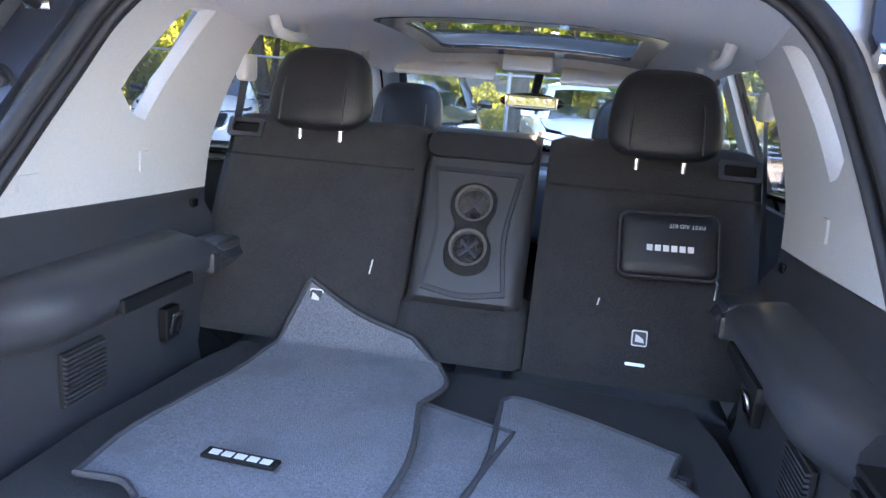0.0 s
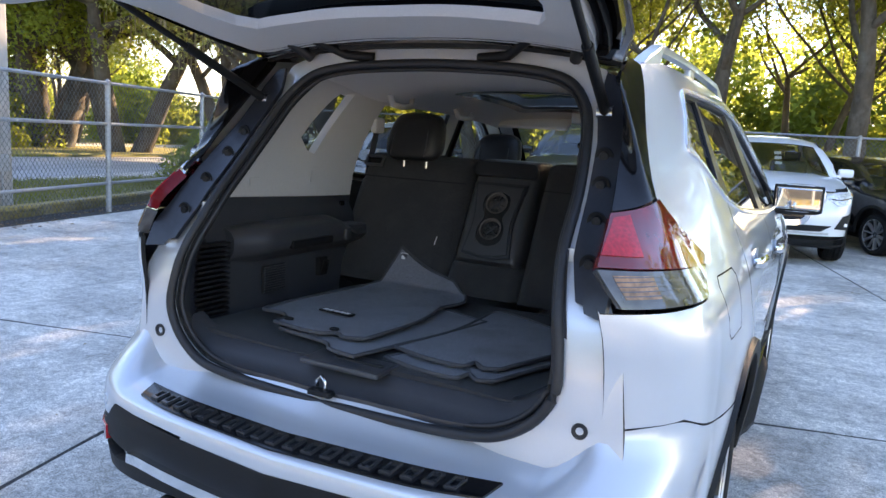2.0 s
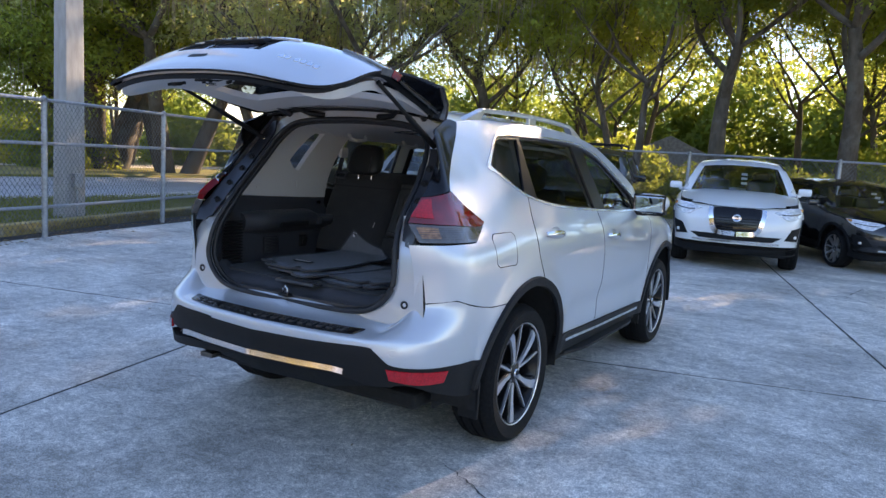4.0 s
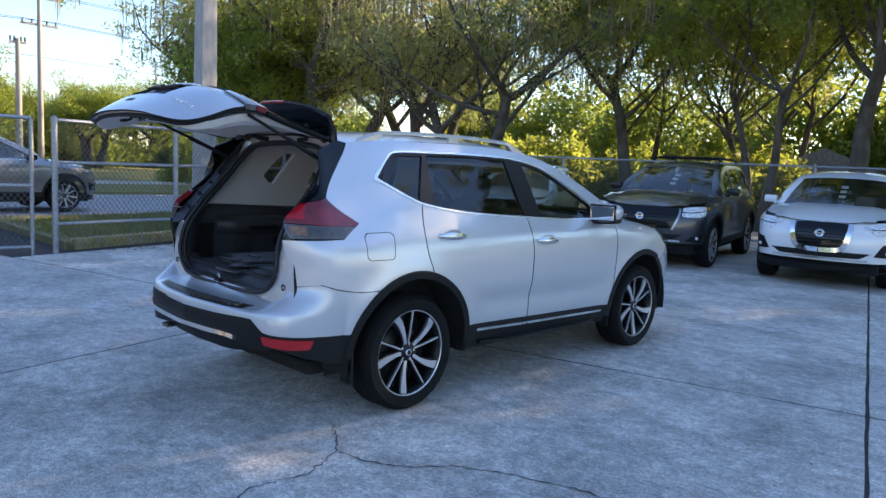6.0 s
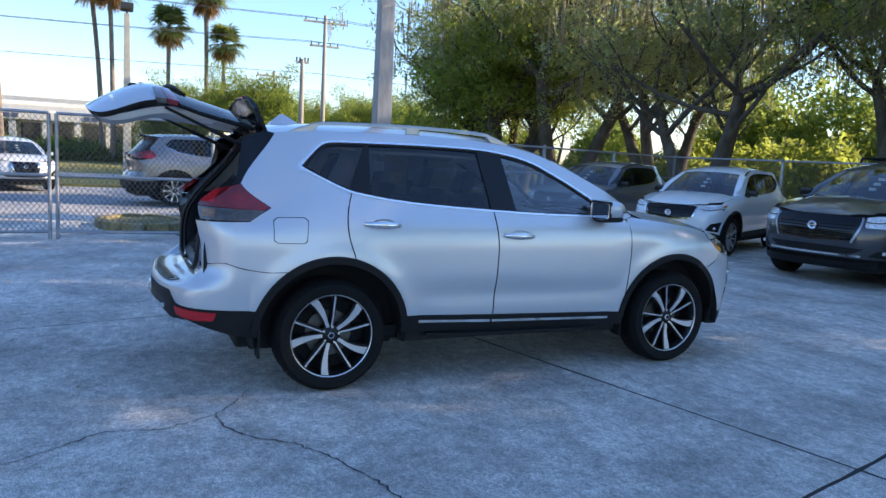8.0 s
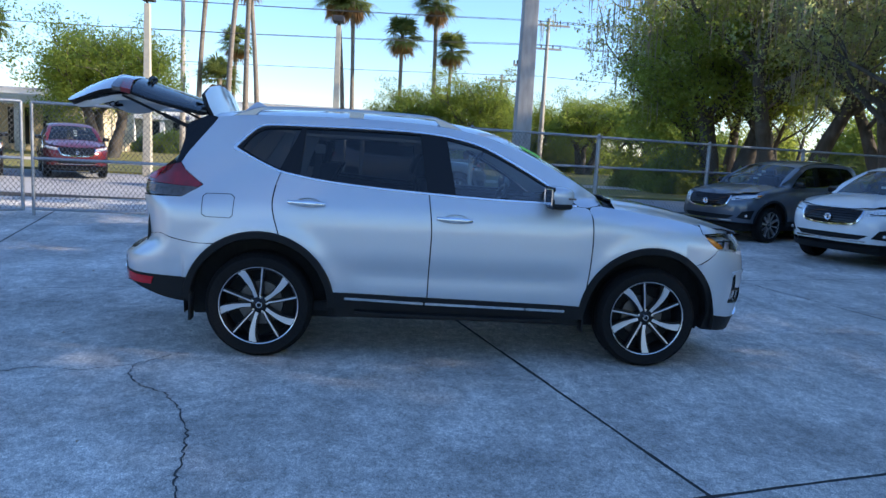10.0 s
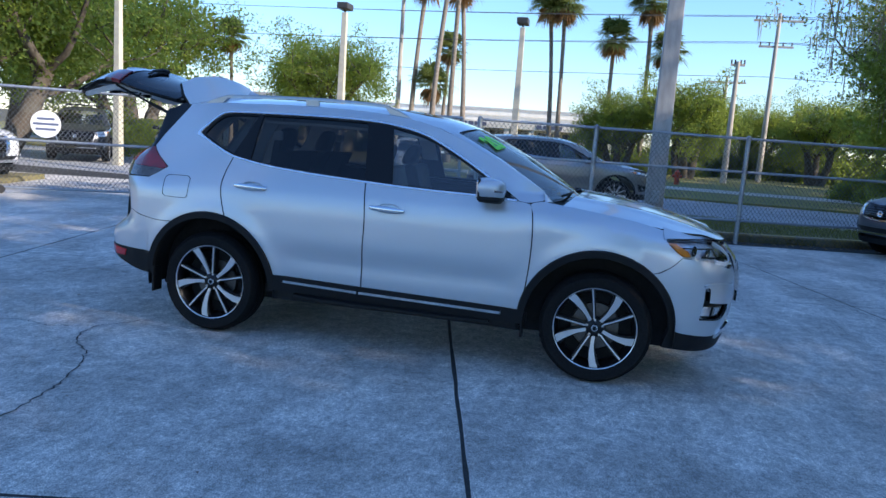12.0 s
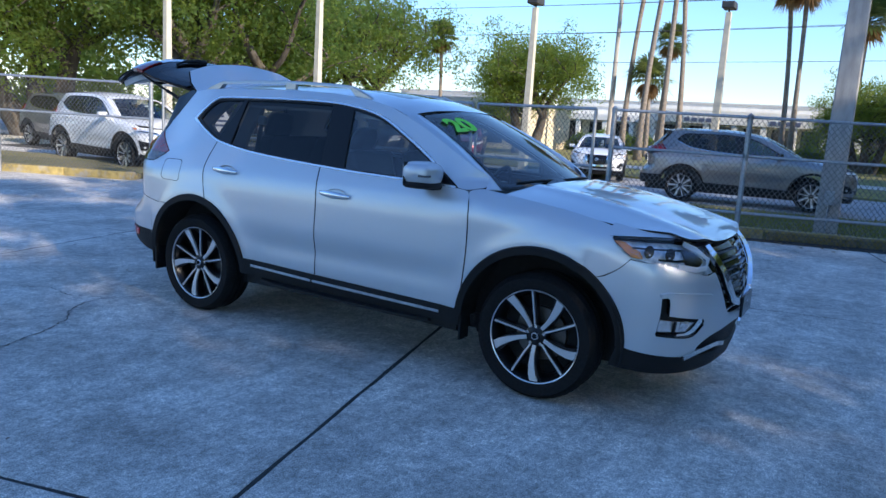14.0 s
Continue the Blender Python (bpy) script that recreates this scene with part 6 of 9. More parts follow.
ZE = Curve1([-0.45, -0.3, 0.14, 0.6, 1.0, 1.25, 1.40, 1.541, 1.763], [1.585, 1.606, 1.634, 1.642, 1.634, 1.612, 1.588, 1.556, 1.470])


def roof_x(y):
    return skin(max(y, -0.499), ZE(y)).x


def roof(x, y):
    k = min(1.0, abs(x) / roof_x(y))
    return Vector((x, y, ZC(y) - (ZC(y) - ZE(y)) * k ** 2.6))


re = [(roof_x(y) - 0.002, y) for y in (-0.37, -0.2, 0.1, 0.5, 0.9, 1.2, 1.4, 1.54, 1.67)]
fr = [(0.565, 1.682), (0.3, 1.722), (0.0, 1.735)]
bk = [(0.0, -0.40), (0.3, -0.395), (roof_x(-0.4) - 0.01, -0.375)]
rf = loop2(bk, re, fr, [(-p[0] * LEFT, p[1]) for p in fr[::-1]], [(-p[0] * LEFT, p[1]) for p in re[::-1]], [(-p[0] * LEFT, p[1]) for p in bk[::-1]], n=4)
sr = rounded(0.40, 0.55, 0.06, 5, 0.0, 0.92)
panel("roof", roof, rf, M_SILVER, suv, holes=[sr], step=0.05)
sg_ = panel("sunroof_glass", roof, [Vector((p.x * 0.99, 0.92 + (p.y - 0.92) * 0.99)) for p in sr], M_GLASSR, suv, step=0.08, lift=-0.003)
sg_.visible_shadow = False
for sx in (1, -1):
    ys = np.linspace(-0.24, 1.34, 34)
    h = Heap()
    for k, y in enumerate(ys):
        e = min(k, 33 - k)
        p = roof(sx * (roof_x(y) - 0.04), y)
        up = 0.056 * min(1.0, e / 4) ** 0.8
        low = -0.012 if e < 4 else up - 0.024
        w = 0.020 if e < 5 else 0.015
        h.v += [p + Vector(d) for d in ((-w, 0, low), (-w * 0.8, 0, up - 0.002), (w * 0.8, 0, up - 0.002), (w, 0, up - 0.008 if e > 0 else -0.004), (w, 0, low))]
    for k in range(33):
        for j in range(5):
            h.f.append((5 * k + j, 5 * k + (j + 1) % 5, 5 * k + 5 + (j + 1) % 5, 5 * k + 5 + j))
    h.f += [(4, 3, 2, 1, 0), (165, 166, 167, 168, 169)]
    rail = h.link("roof_rail", M_RAIL, suv, "satin silver roof rail with flared ends", smooth=True, auto=30)
    b_ = roof(sx * (roof_x(0.6) - 0.04), 0.6)
    part("rail_foot", boxed(b_.x - 0.012, b_.x + 0.012, 0.55, 0.65, b_.z - 0.01, b_.z + 0.046, bevel=0.008), M_RAIL, rail)
# fin aerial
bm = bmesh.new()
o = [(-0.26, 1.676), (-0.18, 1.745), (-0.155, 1.748), (-0.13, 1.735), (-0.06, 1.695), (-0.03, 1.684)]
vv = []
for y, z in o:
    base = ZC(y) - 0.006
    t = max(0.0, (z - base) / 0.07)
    wd = 0.034 * (1 - 0.8 * t)
    vv.append([bm.verts.new((-0.034, y, base)), bm.verts.new((-wd * 0.7, y, z)), bm.verts.new((wd * 0.7, y, z)), bm.verts.new((0.034, y, base))])
for a, b in zip(vv, vv[1:]):
    for k in range(3):
        bm.faces.new((a[k], a[k + 1], b[k + 1], b[k]))
bm.faces.new(vv[0])
bm.faces.new(vv[-1][::-1])
part("aerial_fin", bm, M_SILVER, suv, smooth=True, auto=50)

# windscreen
def screen(s, t):
    """s across from -1 to 1, t up from the cowl to the roof."""
    e = Vector((0.715 - 0.147 * t, 2.355 - 0.670 * t + 0.03 * math.sin(math.pi * t), 1.130 + 0.396 * t + 0.012 * math.sin(math.pi * t)))
    bow = 1 - s * s
    return Vector((e.x * s, e.y + (0.165 - 0.112 * t) * bow, e.z + (0.012 + 0.034 * t) * bow))


def pillar_strip(parent):
    """The body-coloured face of the pillar between the side and the windscreen."""
    for sx in (1, -1):
        h = Heap()
        line = [(1.650, 1.516), (1.763, 1.470), (1.88, 1.416), (2.004, 1.355), (2.11, 1.300), (2.221, 1.240), (2.300, 1.190), (2.318, 1.125)]
        for k, (y, z) in enumerate(line):
            a, c = skin(y, z), screen(1.0, 1.02 - 1.04 * k / 7)
            for j in range(5):
                p = a.lerp(c, j / 4) + Vector((0.006, 0.004, 0.008)) * math.sin(math.pi * j / 4)
                h.v.append((sx * p.x, p.y, p.z))
        for k in range(7):
            for j in range(4):
                h.f.append((5 * k + j, 5 * k + j + 1, 5 * k + j + 6, 5 * k + j + 5))
        h.link("screen_pillar", M_SILVER, parent, smooth=True)


pillar_strip(suv)
ws = panel("windscreen", screen, [Vector(p) for p in ((-0.985, 0.02), (0.985, 0.02), (0.985, 0.985), (-0.985, 0.985))], M_GLASSL, suv, step=0.06, thick=0.004, inward=(0, 1, 1.0))
ws.visible_shadow = False
o = [Vector(p) for p in ((-1.0, 0.0), (1.0, 0.0), (1.0, 1.0), (-1.0, 1.0))]
hl = rounded(0.945, 0.44, 0.06, 5, 0, 0.50)
panel("screen_border", screen, o, M_GLOSSB, suv, holes=[hl], step=0.06, lift=-0.004, thick=0.004, inward=(0, 1, 1.0))
cowl = [Vector(p) for p in ((-0.80, 2.33), (0.80, 2.33), (0.76, 2.47), (0.4, 2.56), (0, 2.59), (-0.4, 2.56), (-0.76, 2.47))]
HC = Curve1([2.2, 2.5, 2.75, 3.0, 3.25, 3.42, 3.52], [1.190, 1.172, 1.148, 1.106, 1.042, 0.985, 0.940])


def hood(x, y):
    edge = FTOP(y) - 0.006
    k = min(1.2, abs(x) / 0.80)
    ridge = 0.010 * math.exp(-((abs(x) - 0.50) / 0.07) ** 2)
    return Vector((x, y, HC(y) - (HC(y) - edge) * k ** 2.4 + ridge))


panel("cowl", lambda x, y: hood(x, y) - Vector((0, 0, 0.035)), cowl, M_CLAD, suv, step=0.06)


def wing_x(y):
    """How far out the wing's top edge lies at y."""
    a, b = 2.2, 2.95 + NOSE_S[-1] * 0.9
    for _ in range(24):
        m = (a + b) / 2
        a, b = (m, b) if skin(m, FTOP(y) - 0.006).y < y else (a, m)
    return skin(a, FTOP(y) - 0.006).x - 0.003


hx = [(wing_x(y), y) for y in (2.43, 2.6, 2.85, 3.05, 3.20, 3.32)]
hf = [hx[-1], (0.62, 3.42), (0.45, 3.485), (0.25, 3.515), (0.0, 3.525)]
hb_ = [(0.0, 2.53), (0.4, 2.505), (0.7, 2.45), hx[0]]
ho = loop2(hb_, hx, hf, [(-p[0], p[1]) for p in hf[::-1]], [(-p[0], p[1]) for p in hx[::-1]], [(-p[0], p[1]) for p in hb_[::-1]], n=4)
panel("bonnet", hood, ho, M_SILVER, suv, step=0.05)
for x0, x1, y0 in ((0.62, 0.05, 2.43), (0.10, -0.45, 2.47)):
    path = [screen(0, 0) * 0 + Vector((x0 + (x1 - x0) * k / 10, y0 - 0.02 + 0.05 * math.sin(3.14 * k / 10), 1.165 + 0.012 * math.sin(3.14 * k / 10))) for k in range(11)]
    tube_obj("wiper", path, 0.009, M_CLAD, suv, 6, label="black windscreen wiper")

# nose: bumper, grille, lamps
NC = 2.95 + NOSE_S[-1]


def nose_full(u, z):
    if u > NC:
        p = skin(2 * NC - u, z)
        return Vector((-p.x * LEFT, p.y, p.z))
    return skin(u, z)


def n_u(y):
    """u on the nose for a given y of its plan."""
    return 2.95 + float(np.interp(y, NOSE_A[:, 1], NOSE_S))


bt = [(3.068, 0.758), (3.138, 0.800), (3.215, 0.860)]
bt2 = [(3.215, 0.860), (n_u(3.41), 0.836), (nose_at(0.60), 0.790), (nose_at(0.50), 0.800)]
bt3 = [(nose_at(0.50), 0.800), (nose_at(0.44), 0.70), (nose_at(0.36), 0.585), (nose_at(0.28), 0.555), (NC, 0.55)]
bl = [(3.165, 0.400), (3.30, 0.375), (nose_at(0.70), 0.352), (nose_at(0.62), 0.36)]
bl2 = [(nose_at(0.62), 0.36), (nose_at(0.52), 0.44), (nose_at(0.3), 0.475), (NC, 0.48)]
fogo = loop2([(nose_at(0.800), 0.672), (nose_at(0.802), 0.575), (nose_at(0.807), 0.478)], [(nose_at(0.807), 0.478), (nose_at(0.66), 0.470), (nose_at(0.585), 0.532), (nose_at(0.588), 0.558)], [(nose_at(0.588), 0.558), (nose_at(0.772), 0.583)], [(nose_at(0.772), 0.585), (nose_at(0.775), 0.672), (nose_at(0.800), 0.675)], n=3)
fogm = [Vector((2 * NC - p.x, p.y)) for p in fogo]
fb = loop2(arch(WB, AR + 0.002, 5, 50.5, 10), bt, bt2, bt3, flip(bt3, NC), flip(bt2, NC), flip(bt, NC), [(2 * NC - a[0], a[1]) for a in arch(WB, AR + 0.002, 5, 50.5, 10)[::-1]], flip(bl, NC), flip(bl2, NC), bl2[::-1], bl[::-1], n=4)
panel("front_bumper", nose_full, fb, M_SILVER, suv, holes=[fogo, fogm], step=0.035)
lipt = [(3.165, 0.397), (3.30, 0.372), (nose_at(0.70), 0.350), (nose_at(0.5), 0.345), (NC, 0.345)]
lipl = [(3.14, 0.285), (3.3, 0.27), (nose_at(0.70), 0.255), (NC, 0.25)]
panel("front_lip", nose_full, loop2(lipt, flip(lipt, NC), flip(lipl, NC), lipl[::-1], n=4), M_CLAD, suv, lift=0.004, step=0.05, thick=0.05)
gr = loop2([(nose_at(0.52), 0.935), (nose_at(0.3), 0.945), (NC, 0.945)], [(NC, 0.945), (2 * NC - nose_at(0.3), 0.945), (2 * NC - nose_at(0.52), 0.935)], [(2 * NC - nose_at(0.50), 0.79), (2 * NC - nose_at(0.36), 0.58), (NC, 0.55)], [(NC, 0.55), (nose_at(0.36), 0.58), (nose_at(0.50), 0.79)], n=3)
grille = panel("grille", nose_full, gr, M_GLOSSB, suv, lift=-0.03, step=0.05, label="gloss black grille with a chrome vee")
for k in range(7):
    z = 0.60 + 0.047 * k
    hw_ = 0.30 + 0.19 * (k / 6)
    P = [Vector((nose_at(hw_) + (2 * NC - 2 * nose_at(hw_)) * j / 16, z)) for j in range(17)]
    ribbon("grille_bar", [nose_full(p.x, p.y) + Vector((0, -0.03, 0)) for p in P], [Vector((0, 1, 0))] * 17, 0.016, 0.012, M_GLOSSB, grille)
for sx in (1, -1):
    f = (lambda u: u) if sx > 0 else (lambda u: 2 * NC - u)
    P = spline([(f(nose_at(0.50)), 0.935), (f(nose_at(0.45)), 0.83), (f(nose_at(0.36)), 0.69), (f(nose_at(0.25)), 0.615), (f(NC), 0.595)], 6)
    ribbon("grille_vee", [nose_full(p.x, p.y) for p in P], [Vector((sx * 0.35, 1, 0.1)).normalized()] * len(P), 0.048, 0.022, M_CHROME, suv, label="chrome vee around the grille")
    lo = loop2([(f(nose_at(0.62)), 0.355), (f(nose_at(0.52)), 0.43), (f(nose_at(0.3)), 0.468), (f(NC), 0.472)], [(f(NC), 0.35), (f(nose_at(0.62)), 0.352)], n=3)
    panel("lower_grille", nose_full, lo, M_CLAD, suv, lift=-0.012, step=0.05)
    P = spline([(f(nose_at(0.665)), 0.345), (f(nose_at(0.58)), 0.375), (f(nose_at(0.42)), 0.395), (f(nose_at(0.28)), 0.375)], 6)
    ribbon("skid_chrome", [nose_full(p.x, p.y) for p in P], [Vector((sx * 0.4, 1, 0)).normalized()] * len(P), 0.03, 0.016, M_CHROME, suv)
    fg = panel("fog_bezel", nose_full, fogo if sx > 0 else fogm, M_CLAD, suv, lift=-0.035, step=0.04)
    P = spline([(f(nose_at(0.804)), 0.474), (f(nose_at(0.66)), 0.466), (f(nose_at(0.585)), 0.528)], 6)
    ribbon("fog_chrome", [nose_full(p.x, p.y) for p in P], [Vector((sx * 0.6, 1, 0)).normalized()] * len(P), 0.008, 0.004, M_GLOSSB, fg)
    fl = loop2([(f(nose_at(0.797)), 0.552), (f(nose_at(0.635)), 0.538)], [(f(nose_at(0.675)), 0.487), (f(nose_at(0.80)), 0.490)], n=2)
    panel("fog_lamp", nose_full, fl, M_LAMPIN, fg, lift=-0.02, step=0.03, label="clear fog lamp")
    fl = loop2([(f(nose_at(0.715)), 0.542), (f(nose_at(0.665)), 0.534)], [(f(nose_at(0.685)), 0.497), (f(nose_at(0.715)), 0.497)], n=2)
    panel("fog_reflector", nose_full, fl if sx > 0 else fl[::-1], M_CHROME, fg, lift=-0.012, step=0.03)
    P = [Vector((f(nose_at(0.735)), 0.552 - 0.031 * j)) for j in range(3)]
    ribbon("fog_divider", [nose_full(p.x, p.y) + Vector((0, -0.014, 0)) for p in P], [Vector((sx * 0.6, 1, 0)).normalized()] * 3, 0.012, 0.008, M_CLAD, fg)
    P = spline([(f(nose_at(0.806)), 0.690), (f(nose_at(0.775)), 0.699), (f(nose_at(0.66)), 0.694), (f(nose_at(0.55)), 0.684)], 6)
    ribbon("bumper_crease", [nose_full(p.x, p.y) for p in P], [Vector((sx * 0.6, 1, 0)).normalized()] * len(P), 0.020, 0.012, M_SILVER, suv)
    # headlamp
    hlo = loop2([(f(3.110), 0.962), (f(3.25), 0.965), (f(nose_at(0.72)), 0.962), (f(nose_at(0.56)), 0.945)], [(f(nose_at(0.56)), 0.945), (f(nose_at(0.47)), 0.800)], [(f(nose_at(0.47)), 0.800), (f(nose_at(0.60)), 0.795), (f(n_u(3.41)), 0.842), (f(3.22), 0.868)], [(f(3.22), 0.868), (f(3.15), 0.91), (f(3.110), 0.960)], n=4)
    if sx < 0:
        hlo = hlo[::-1]
    hlamp = panel("headlamp", nose_full, hlo, M_LAMPW, suv, lift=-0.030, step=0.03, thick=0.03, label="clear headlamp with amber corner and chrome edge")
    ln = panel("lens", nose_full, hlo, M_LENS, hlamp, lift=0.004, step=0.03, thick=0.004)
    ln.visible_shadow = False
    am = loop2([(f(3.125), 0.955), (f(3.20), 0.950)], [(f(3.285), 0.905), (f(3.29), 0.872), (f(3.225), 0.876)], n=2)
    panel("amber_corner", nose_full, am, M_AMBER, hlamp, lift=-0.010, step=0.03, label="amber side marker")
    dk = loop2([(f(nose_at(0.665)), 0.925), (f(nose_at(0.60)), 0.905)], [(f(nose_at(0.555)), 0.868), (f(nose_at(0.60)), 0.838), (f(nose_at(0.68)), 0.845)], n=2)
    panel("lamp_mask", nose_full, dk, M_GLOSSB, hlamp, lift=-0.012, step=0.03)
    for us, z in ((nose_at(0.81), 0.902), (nose_at(0.735), 0.890)):
        p = nose_full(f(us), z)
        d = Vector((sx * 0.5, 0.86, 0))
        bm = lathe([(0.001, -0.012), (0.018, -0.006), (0.030, 0.006), (0.034, 0.0)], 20, axis="z")
        bmesh.ops.transform(bm, matrix=Matrix.Translation(p - d * 0.020) @ d.to_track_quat("Z", "Y").to_matrix().to_4x4(), verts=bm.verts)
        part("projector", bm, M_GLOSSB, hlamp, smooth=True)
    P = spline([(f(nose_at(0.85)), 0.920), (f(nose_at(0.76)), 0.915), (f(nose_at(0.68)), 0.912)], 4)
    ribbon("lamp_blade", [nose_full(p.x, p.y) + Vector((0, -0.010, 0)) for p in P], [Vector((sx * 0.5, 1, 0)).normalized()] * len(P), 0.010, 0.004, M_GLOSSB, hlamp)
    P = spline([(f(nose_at(0.79)), 0.868), (f(nose_at(0.72)), 0.862), (f(nose_at(0.66)), 0.866)], 4)
    ribbon("lamp_blade", [nose_full(p.x, p.y) + Vector((0, -0.010, 0)) for p in P], [Vector((sx * 0.5, 1, 0)).normalized()] * len(P), 0.012, 0.004, M_GLOSSB, hlamp)
    P = [Vector(p) for p in ((f(nose_at(0.65)), 0.944), (f(nose_at(0.585)), 0.912), (f(nose_at(0.525)), 0.866), (f(nose_at(0.565)), 0.826), (f(nose_at(0.64)), 0.820), (f(nose_at(0.73)), 0.838))]
    ribbon("daylight_strip", [nose_full(p.x, p.y) for p in P], [Vector((sx * 0.4, 1, 0)).normalized()] * len(P), 0.030, 0.002, M_SIGN, hlamp)
    P = spline([(f(3.115), 0.966), (f(3.25), 0.968), (f(nose_at(0.72)), 0.965), (f(nose_at(0.55)), 0.948)], 5)
    ribbon("lamp_gasket", [nose_full(p.x, p.y) for p in P], [Vector((sx * 0.7, 0.5, 0.4)).normalized()] * len(P), 0.014, 0.004, M_GLOSSB, hlamp)
# the bonnet's rolled front edge, down to the lamps
us = [3.09 + (nose_at(0.50) - 3.09) * k / 9 for k in range(10)]
for sx in (1, -1):
    f = (lambda u: u) if sx > 0 else (lambda u: 2 * NC - u)
    edge = [(f(u), max(0.953, FTOP(skin(u, 0.97).y) + 0.004)) for u in us]
    base = [(f(u), 0.969 - 0.018 * max(0, (u - 3.3) / 0.5)) for u in us]
    panel("bonnet_edge", nose_full, [Vector(p) for p in base + edge[::-1]], M_SILVER, suv, lift=0.003, step=0.03)
pl = boxed(-0.155, 0.155, 3.640, 3.656, 0.505, 0.625, bevel=0.004)
fp = part("front_plate", pl, M_GLOSSB, suv, "dark front number plate holder")
bm = bmesh.new()
bm = lathe([(0.035, 0.0), (0.05, 0.006), (0.06, 0.0)], 32, axis="z")
bmesh.ops.transform(bm, matrix=pose(0, 3.625, 0.735, -90), verts=bm.verts)
part("front_badge", bm, M_CHROME, suv, "plain round chrome badge", smooth=True)

# door handles and mirrors
for u0, u1, z0, z1 in ((0.178, 0.425, 1.067, 1.058), (1.172, 1.415, 1.002, 0.992)):
    for sx in (1, -1):
        um, zm = (u0 + u1) / 2 + 0.01, (z0 + z1) / 2
        p0 = skin(um, zm)
        cup = lathe([(0.001, -0.020), (0.034, -0.017), (0.056, -0.002), (0.062, 0.0025)], 24)
        for v in cup.verts:
            v.co = Vector((sx * (p0.x + v.co.x), p0.y + v.co.y * 1.35, p0.z + v.co.z * 0.62))
        hd = part("door_handle", cup, M_SILVER, suv, smooth=True)
        path = [skin(u0 + (u1 - u0) * k / 12, z0 + (z1 - z0) * k / 12) + Vector((0.006 + 0.026 * math.sin(math.pi * k / 12) ** 0.5, 0, 0)) for k in range(13)]
        v, f_ = [], []
        for k, p in enumerate(path):
            hh = 0.012 + 0.010 * math.sin(math.pi * k / 12)
            for dx, dz in ((0, hh), (0.010, hh * 0.6), (0.010, -hh * 0.6), (0, -hh)):
                v.append((sx * (p.x + dx), p.y, p.z + dz))
        for k in range(12):
            for j in range(3):
                f_.append((4 * k + j, 4 * k + j + 1, 4 * k + j + 5, 4 * k + j + 4))
        link("grip", v, f_, M_CHROME, hd, "chrome door grip", smooth=True)
for sx in (1, -1):
    mb = bmesh.new()
    bmesh.ops.create_uvsphere(mb, u_segments=24, v_segments=14, radius=1.0)
    for v in mb.verts:
        v.co = Vector((abs(v.co.x) ** 0.55 * math.copysign(1, v.co.x), abs(v.co.y) ** 0.85 * math.copysign(1, v.co.y), abs(v.co.z) ** 0.6 * math.copysign(1, v.co.z)))
        y = v.co.y
        v.co = Vector((sx * (0.966 + v.co.x * 0.125 * (1 - 0.12 * (v.co.z < 0))), 1.965 + max(y, -0.42) * 0.112, 1.186 + v.co.z * (0.078 if v.co.z > 0 else 0.068)))
    mir = part("door_mirror", mb, M_SILVER, suv, smooth=True, auto=60)
    part("mirror_glass", boxed(sx * 0.963 - 0.106, sx * 0.963 + 0.106, 1.913, 1.917, 1.132, 1.246, bevel=0.01), M_MIRROR, mir, "mirror glass")
    part("mirror_base", boxed(min(sx * 0.80, sx * 0.95), max(sx * 0.80, sx * 0.95), 1.94, 2.05, 1.100, 1.145, bevel=0.015), M_CLAD, mir)
    part("mirror_rim", boxed(sx * 0.963 - 0.117, sx * 0.963 + 0.117, 1.916, 1.930, 1.122, 1.258, bevel=0.008), M_CLAD, mir)
    lo_m = bmesh.new()
    bmesh.ops.create_uvsphere(lo_m, u_segments=24, v_segments=10, radius=1.0)
    for v in lo_m.verts:
        c_ = Vector([math.copysign(abs(a_) ** 0.6, a_) for a_ in v.co])
        v.co = Vector((sx * (0.962 + c_.x * 0.116), 1.965 + max(c_.y, -0.38) * 0.106, 1.134 + c_.z * 0.026))
    part("mirror_lower", lo_m, M_CLAD, mir, smooth=True, auto=60)
    part("mirror_light", boxed(min(sx * 0.93, sx * 1.086), max(sx * 0.93, sx * 1.086), 2.02, 2.072, 1.180, 1.193, bevel=0.004), M_SMOKE, mir)
    for cy in (0.0, WB):
        fl_ = boxed(min(sx * 0.78, sx * 0.885), max(sx * 0.78, sx * 0.885), cy - 0.462 if cy == 0 else cy - 0.474, cy - 0.446 if cy == 0 else cy - 0.46, 0.24, 0.42, bevel=0.006)
        part("mud_flap", fl_, M_CLAD, suv)

W_HERO = wheel_pattern("wheel")
W_HERO.parent = suv
W_HERO.matrix_world = pose(0.778, 0, R_T, 26)
for x, y, rx, rz in ((0.778, WB, 38, 0), (-0.778, 0, 20, 180), (-0.778, WB, 0, 180)):
    copy_thing(W_HERO, pose(x, y, R_T, rx, 0, rz))

# the "20" on the screen
tx = bpy.data.curves.new("year_sticker", "FONT")
tx.body, tx.size, tx.extrude, tx.align_x = "20", 0.220, 0.001, "CENTER"
tx.offset = 0.010
tx.materials.append(M_GREENP)
p0, px_, pz_ = screen(0.68, 0.78), screen(0.73, 0.78), screen(0.68, 0.83)
ux = (p0 - px_).normalized()
uz = (pz_ - p0).normalized()
nz = ux.cross(uz).normalized()
m = Matrix(((ux.x, uz.x, nz.x, p0.x), (ux.y, uz.y, nz.y, p0.y), (ux.z, uz.z, nz.z, p0.z), (0, 0, 0, 1)))
ys = new("year_sticker", tx)
